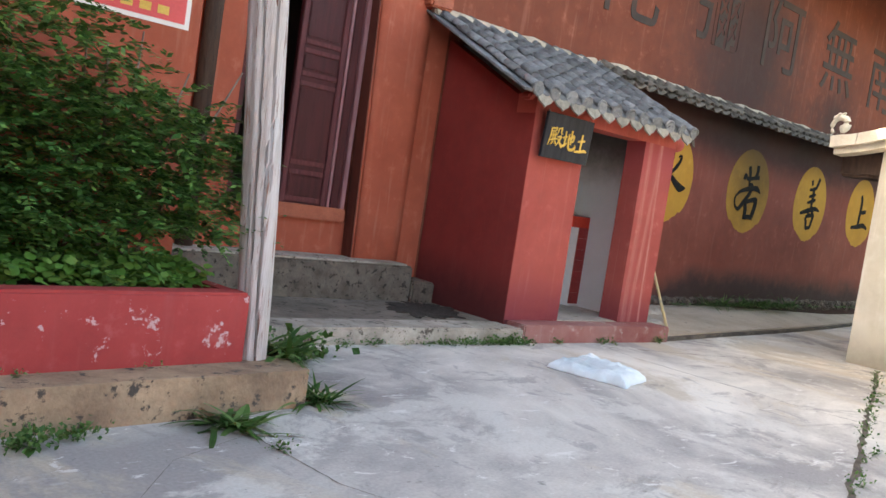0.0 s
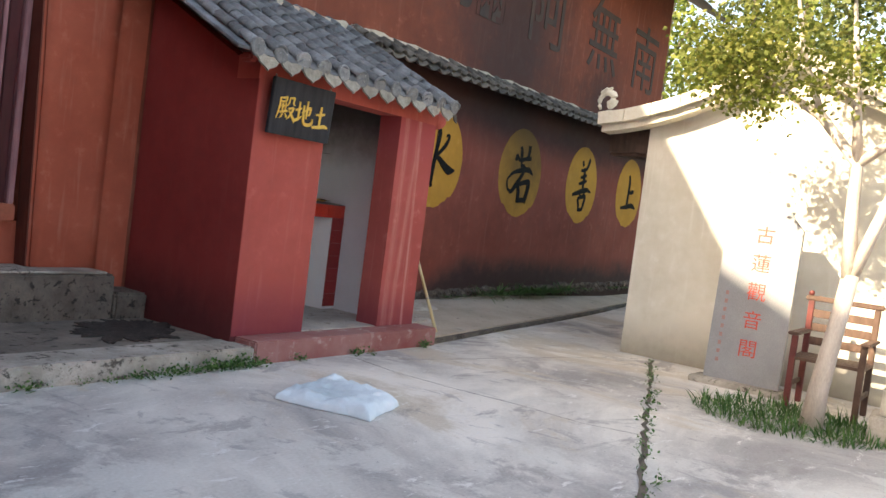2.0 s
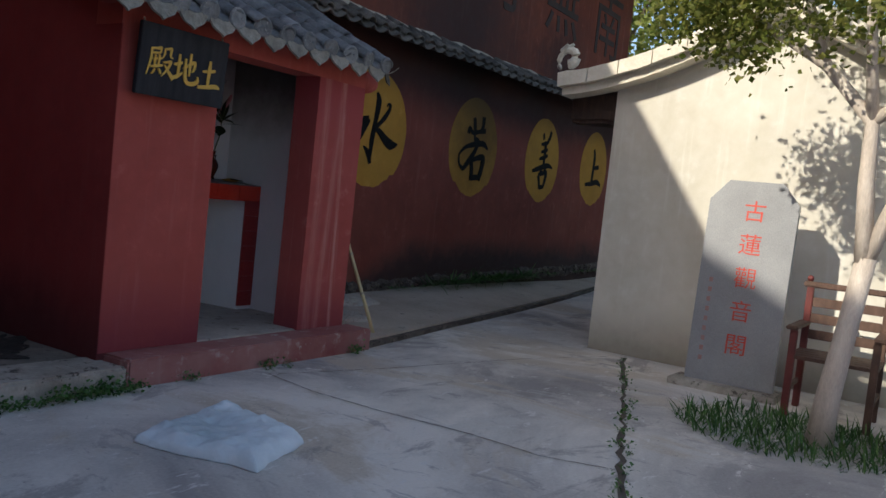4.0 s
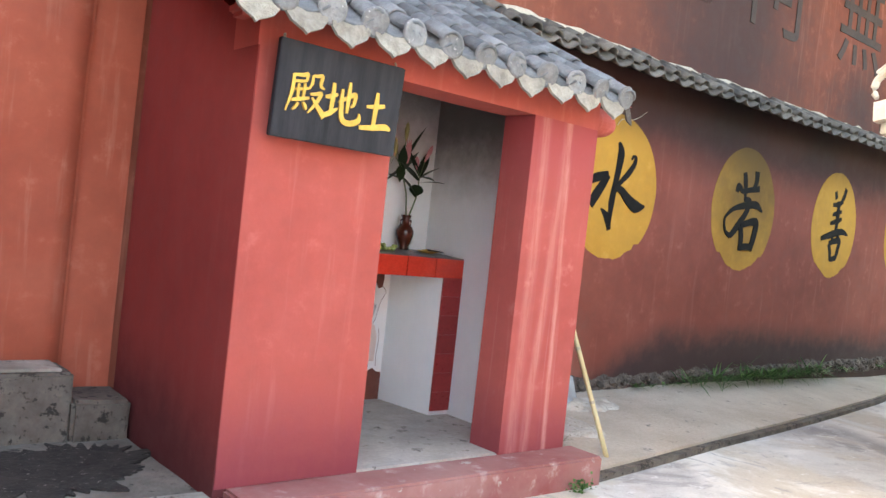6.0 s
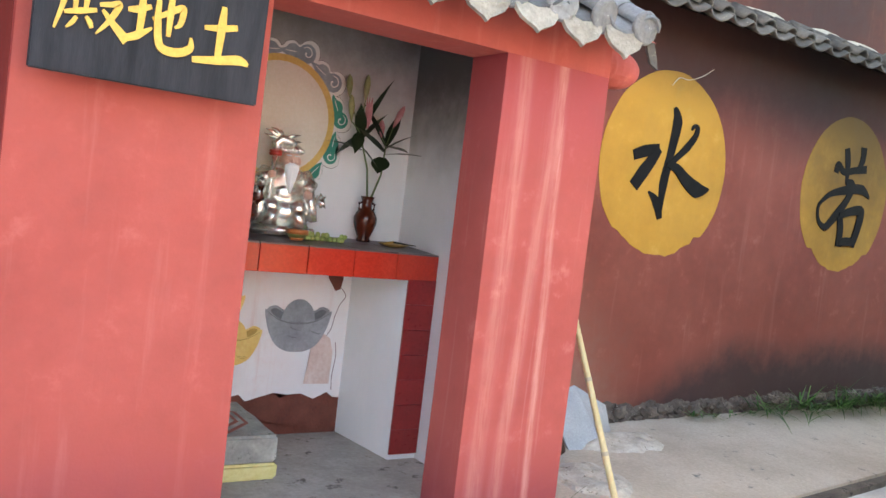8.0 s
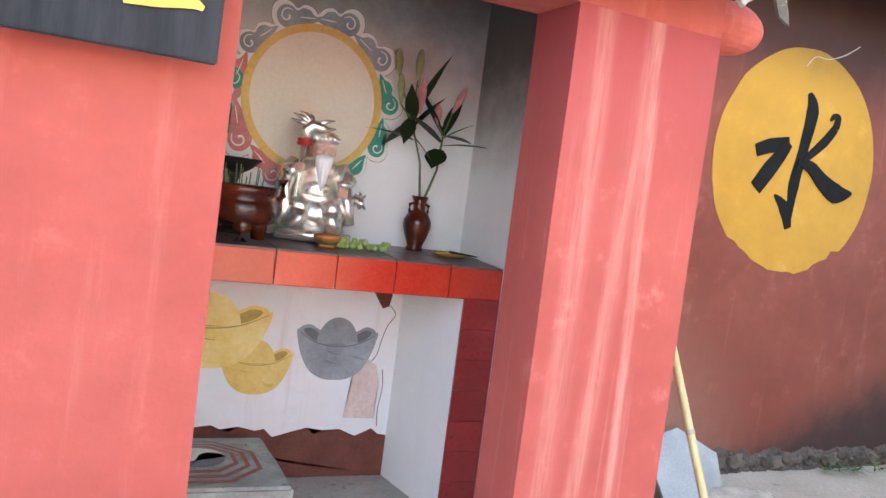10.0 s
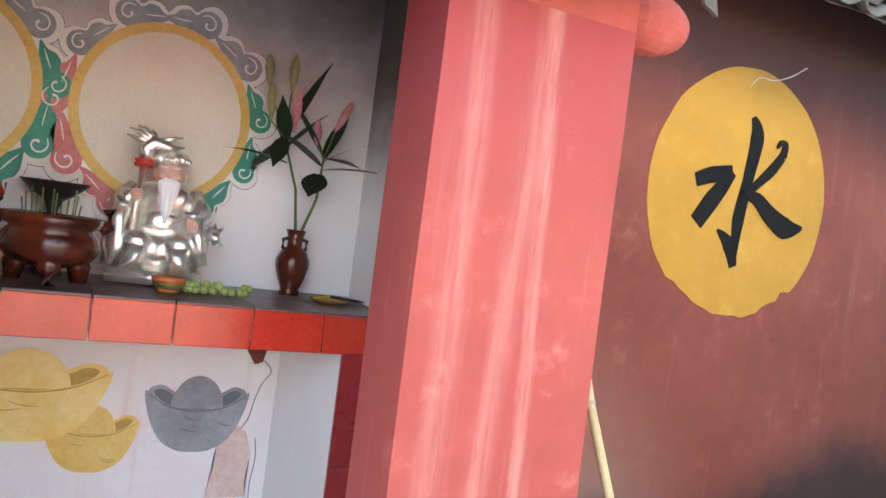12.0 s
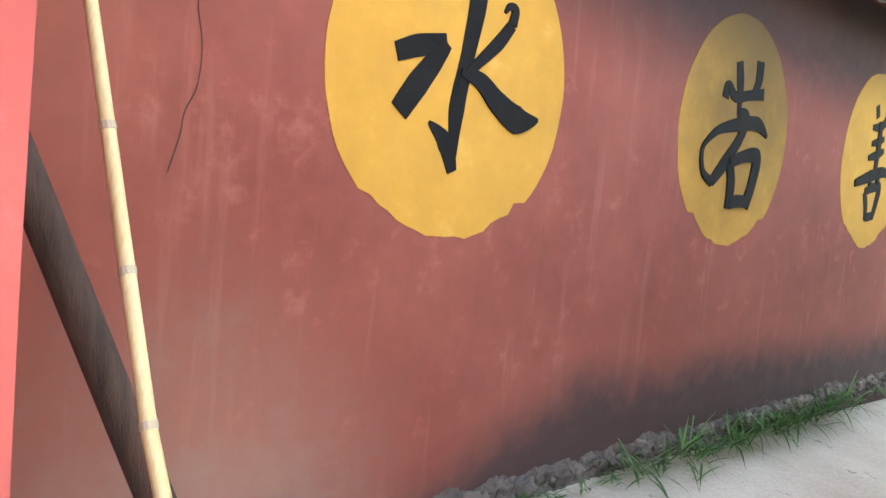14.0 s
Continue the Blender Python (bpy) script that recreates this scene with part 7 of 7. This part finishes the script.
for k, (x, y, h, cr) in enumerate(((12.0, -5.2, 2.2, (1.5, 1.5, 2.4)), (15.5, -2.8, 3.0, (1.6, 1.6, 3.6)), (18.0, -0.6, 3.0, (1.7, 1.7, 4.2)), (22.0, 1.5, 3.5, (2.0, 2.0, 5.2)), (14.0, -7.5, 2.5, (2.0, 2.0, 3.0)), (19.0, -4.5, 3.5, (2.0, 2.0, 4.0)), (9.5, -7.8, 2.0, (1.6, 1.6, 2.6)), (16.0, 3.3, 3.2, (1.7, 1.7, 4.6)), (17.5, 1.7, 3.2, (1.8, 1.8, 4.8)))):
    big_tree("tree", (x, y, 0), h, cr, 90, 55, 0.15, M_SUNLEAF if k % 2 else M_FARLEAF, 60 + k, "tall sunlit tree behind the gable building", True)
# far wooded hill
hill = thing("far_woods", "distant wooded hill", "woods", kind="stuff", at=(75, -8, 0))
verts, faces = [], []
sp = []
for k in range(9000):
    x, y = rnd.uniform(-22, 30), rnd.uniform(-60, 60)
    z = 10.0 * math.exp(-((x - 8) / 18) ** 2) * (0.7 + 0.3 * math.sin(y * 0.09)) + rnd.uniform(0, 2.0)
    sp.append(Vector((x, y, max(0.1, z))))
verts, faces = leaf_cloud(sp, 1.3, rnd, 0.0, 0.5)
mesh_part("canopy", verts, faces, M_FARLEAF, hill)

# ---- wooden chair by the stele ----
M_CHAIR = surface("worn_red_brown_wood", (0.06, 0.03, 0.02), (0.14, 0.08, 0.055), 6, 60, 0.6, 0.3, stretch=(3, 3, 1))
M_CHAIRRED = surface("faded_red_wood", (0.10, 0.02, 0.018), (0.17, 0.035, 0.03), 6, 60, 0.6, 0.3)
chair = thing("wooden_armchair", "worn red brown slatted wooden armchair beside the stone slab", "chair", at=(3.45, -3.46, 0))
for x, y, h in ((-0.24, 0.26, 0.62), (-0.24, -0.26, 0.62), (0.24, 0.26, 0.9), (0.24, -0.26, 0.9)):
    part("leg", box(x - 0.024, x + 0.024, y - 0.024, y + 0.024, 0.0, h, 0.005), M_CHAIRRED if y > 0 else M_CHAIR, chair)
for k in range(5):
    part("seat_slat", box(-0.26 + 0.105 * k, -0.17 + 0.105 * k, -0.285, 0.285, 0.42, 0.445, 0.004), M_CHAIR, chair)
for y in (-0.27, 0.27):
    part("armrest", box(-0.30, 0.26, y - 0.04, y + 0.04, 0.621, 0.65, 0.008), M_CHAIR, chair)
    part("stretcher", box(-0.215, 0.215, y - 0.012, y + 0.012, 0.18, 0.22, 0.004), M_CHAIR, chair)
for z in (0.52, 0.64, 0.76):
    part("back_slat", box(0.225, 0.243, -0.235, 0.235, z, z + 0.07, 0.004), M_CHAIR, chair)
part("top_rail", box(0.215, 0.27, -0.31, 0.31, 0.90, 0.945, 0.01), M_CHAIR, chair)
part("knob", ball((0.242, 0.27, 0.965), 0.024), M_CHAIRRED, chair, "turned red knob", True)

# ---- stacked cement blocks ----
M_BLOCKSTACK = surface("pale_cement_block", (0.40, 0.36, 0.29), (0.55, 0.50, 0.42), 5, 50, 0.9, 0.6, vary=0.15)
rnd = random.Random(2)
stack_bm = worn(box(0.0, 0.38, -0.19, 0.19, 0.0, 0.205, 0.012), 0.006, 7, 2)
STACK = mesh_of("cement_block", stack_bm, M_BLOCKSTACK, False)
for row in range(2):
    for k in range(8 - row):
        ob = new("cement_block", STACK)
        ob.location = (2.58 + 0.035 * k + 0.03 * row, -4.08 - 0.40 * k - 0.06 * row, 0.21 * row)
        ob.rotation_euler = (0, 0, rnd.uniform(-0.06, 0.06))
        tagged(ob, "pale rough cement block in a low stack", "block", "stacked cement blocks")

# ---- stones of the temple wall's footing ----
footing = thing("footing", "rough mortared stone footing of the temple wall", "footing", kind="structure", at=(7.0, 1.34, 0.06))
rnd = random.Random(44)
STONES = []
for k in range(6):
    b2 = bmesh.new()
    bmesh.ops.create_icosphere(b2, subdivisions=2, radius=1)
    for v in b2.verts:
        v.co = Vector((v.co.x * 0.55, v.co.y * 0.30, v.co.z * 0.42)) * (1 + 0.8 * noise.noise(v.co * 1.8 + Vector((k * 7, 0, 0))))
    STONES.append(mesh_of("stone", b2, M_RUBBLE, False))
M_FOOT = surface("crumbled_dark_mortar", (0.055, 0.043, 0.037), (0.15, 0.115, 0.092), 11, 45, 0.95, 1.0, specks=(0.38, 0.34, 0.29), speck_at=0.63)
bm = bmesh.new()
rows = []
for k in range(420):
    x = 2.35 + 8.75 * k / 419
    low = 0.075 + 0.018 * x
    rag = 0.085 + 0.05 * noise.noise(Vector((x * 1.7, 0, 5))) + 0.04 * noise.noise(Vector((x * 7, 0, 1)))
    row = []
    for q in range(7):
        t = q / 6
        out = (0.035 * (1 - t) + 0.006) * rnd.uniform(0.3, 1.5)
        z = low - 0.03 + (rag + 0.05) * t + rnd.uniform(-0.008, 0.008)
        row.append(bm.verts.new((x - 7.0 + rnd.uniform(-0.007, 0.007), 0.016 - max(0.003, out) * (1 if q < 6 else 0.1), z - 0.06)))
    rows.append(row)
for a, b in zip(rows, rows[1:]):
    for q in range(6):
        bm.faces.new((a[q], b[q], b[q + 1], a[q + 1]))
part("crumbled_band", bm, M_FOOT, footing, "crumbled grey mortar band with pale flecks")
x = 2.5
while x < 11.0:
    s = rnd.uniform(0.04, 0.10)
    for lvl in range(2):
        m4 = Matrix.Translation((x - 7.0 + rnd.uniform(-0.04, 0.04), rnd.uniform(-0.02, 0.02), 0.0 + 0.018 * x + lvl * 0.075 + rnd.uniform(-0.02, 0.02))) @ Matrix.Rotation(rnd.uniform(-0.4, 0.4), 4, "Y") @ Matrix.Diagonal((s * 1.3, s * 0.9, s, 1))
        piece("stone", STONES[rnd.randrange(6)], footing, m4)
    x += s * rnd.uniform(0.8, 1.15)
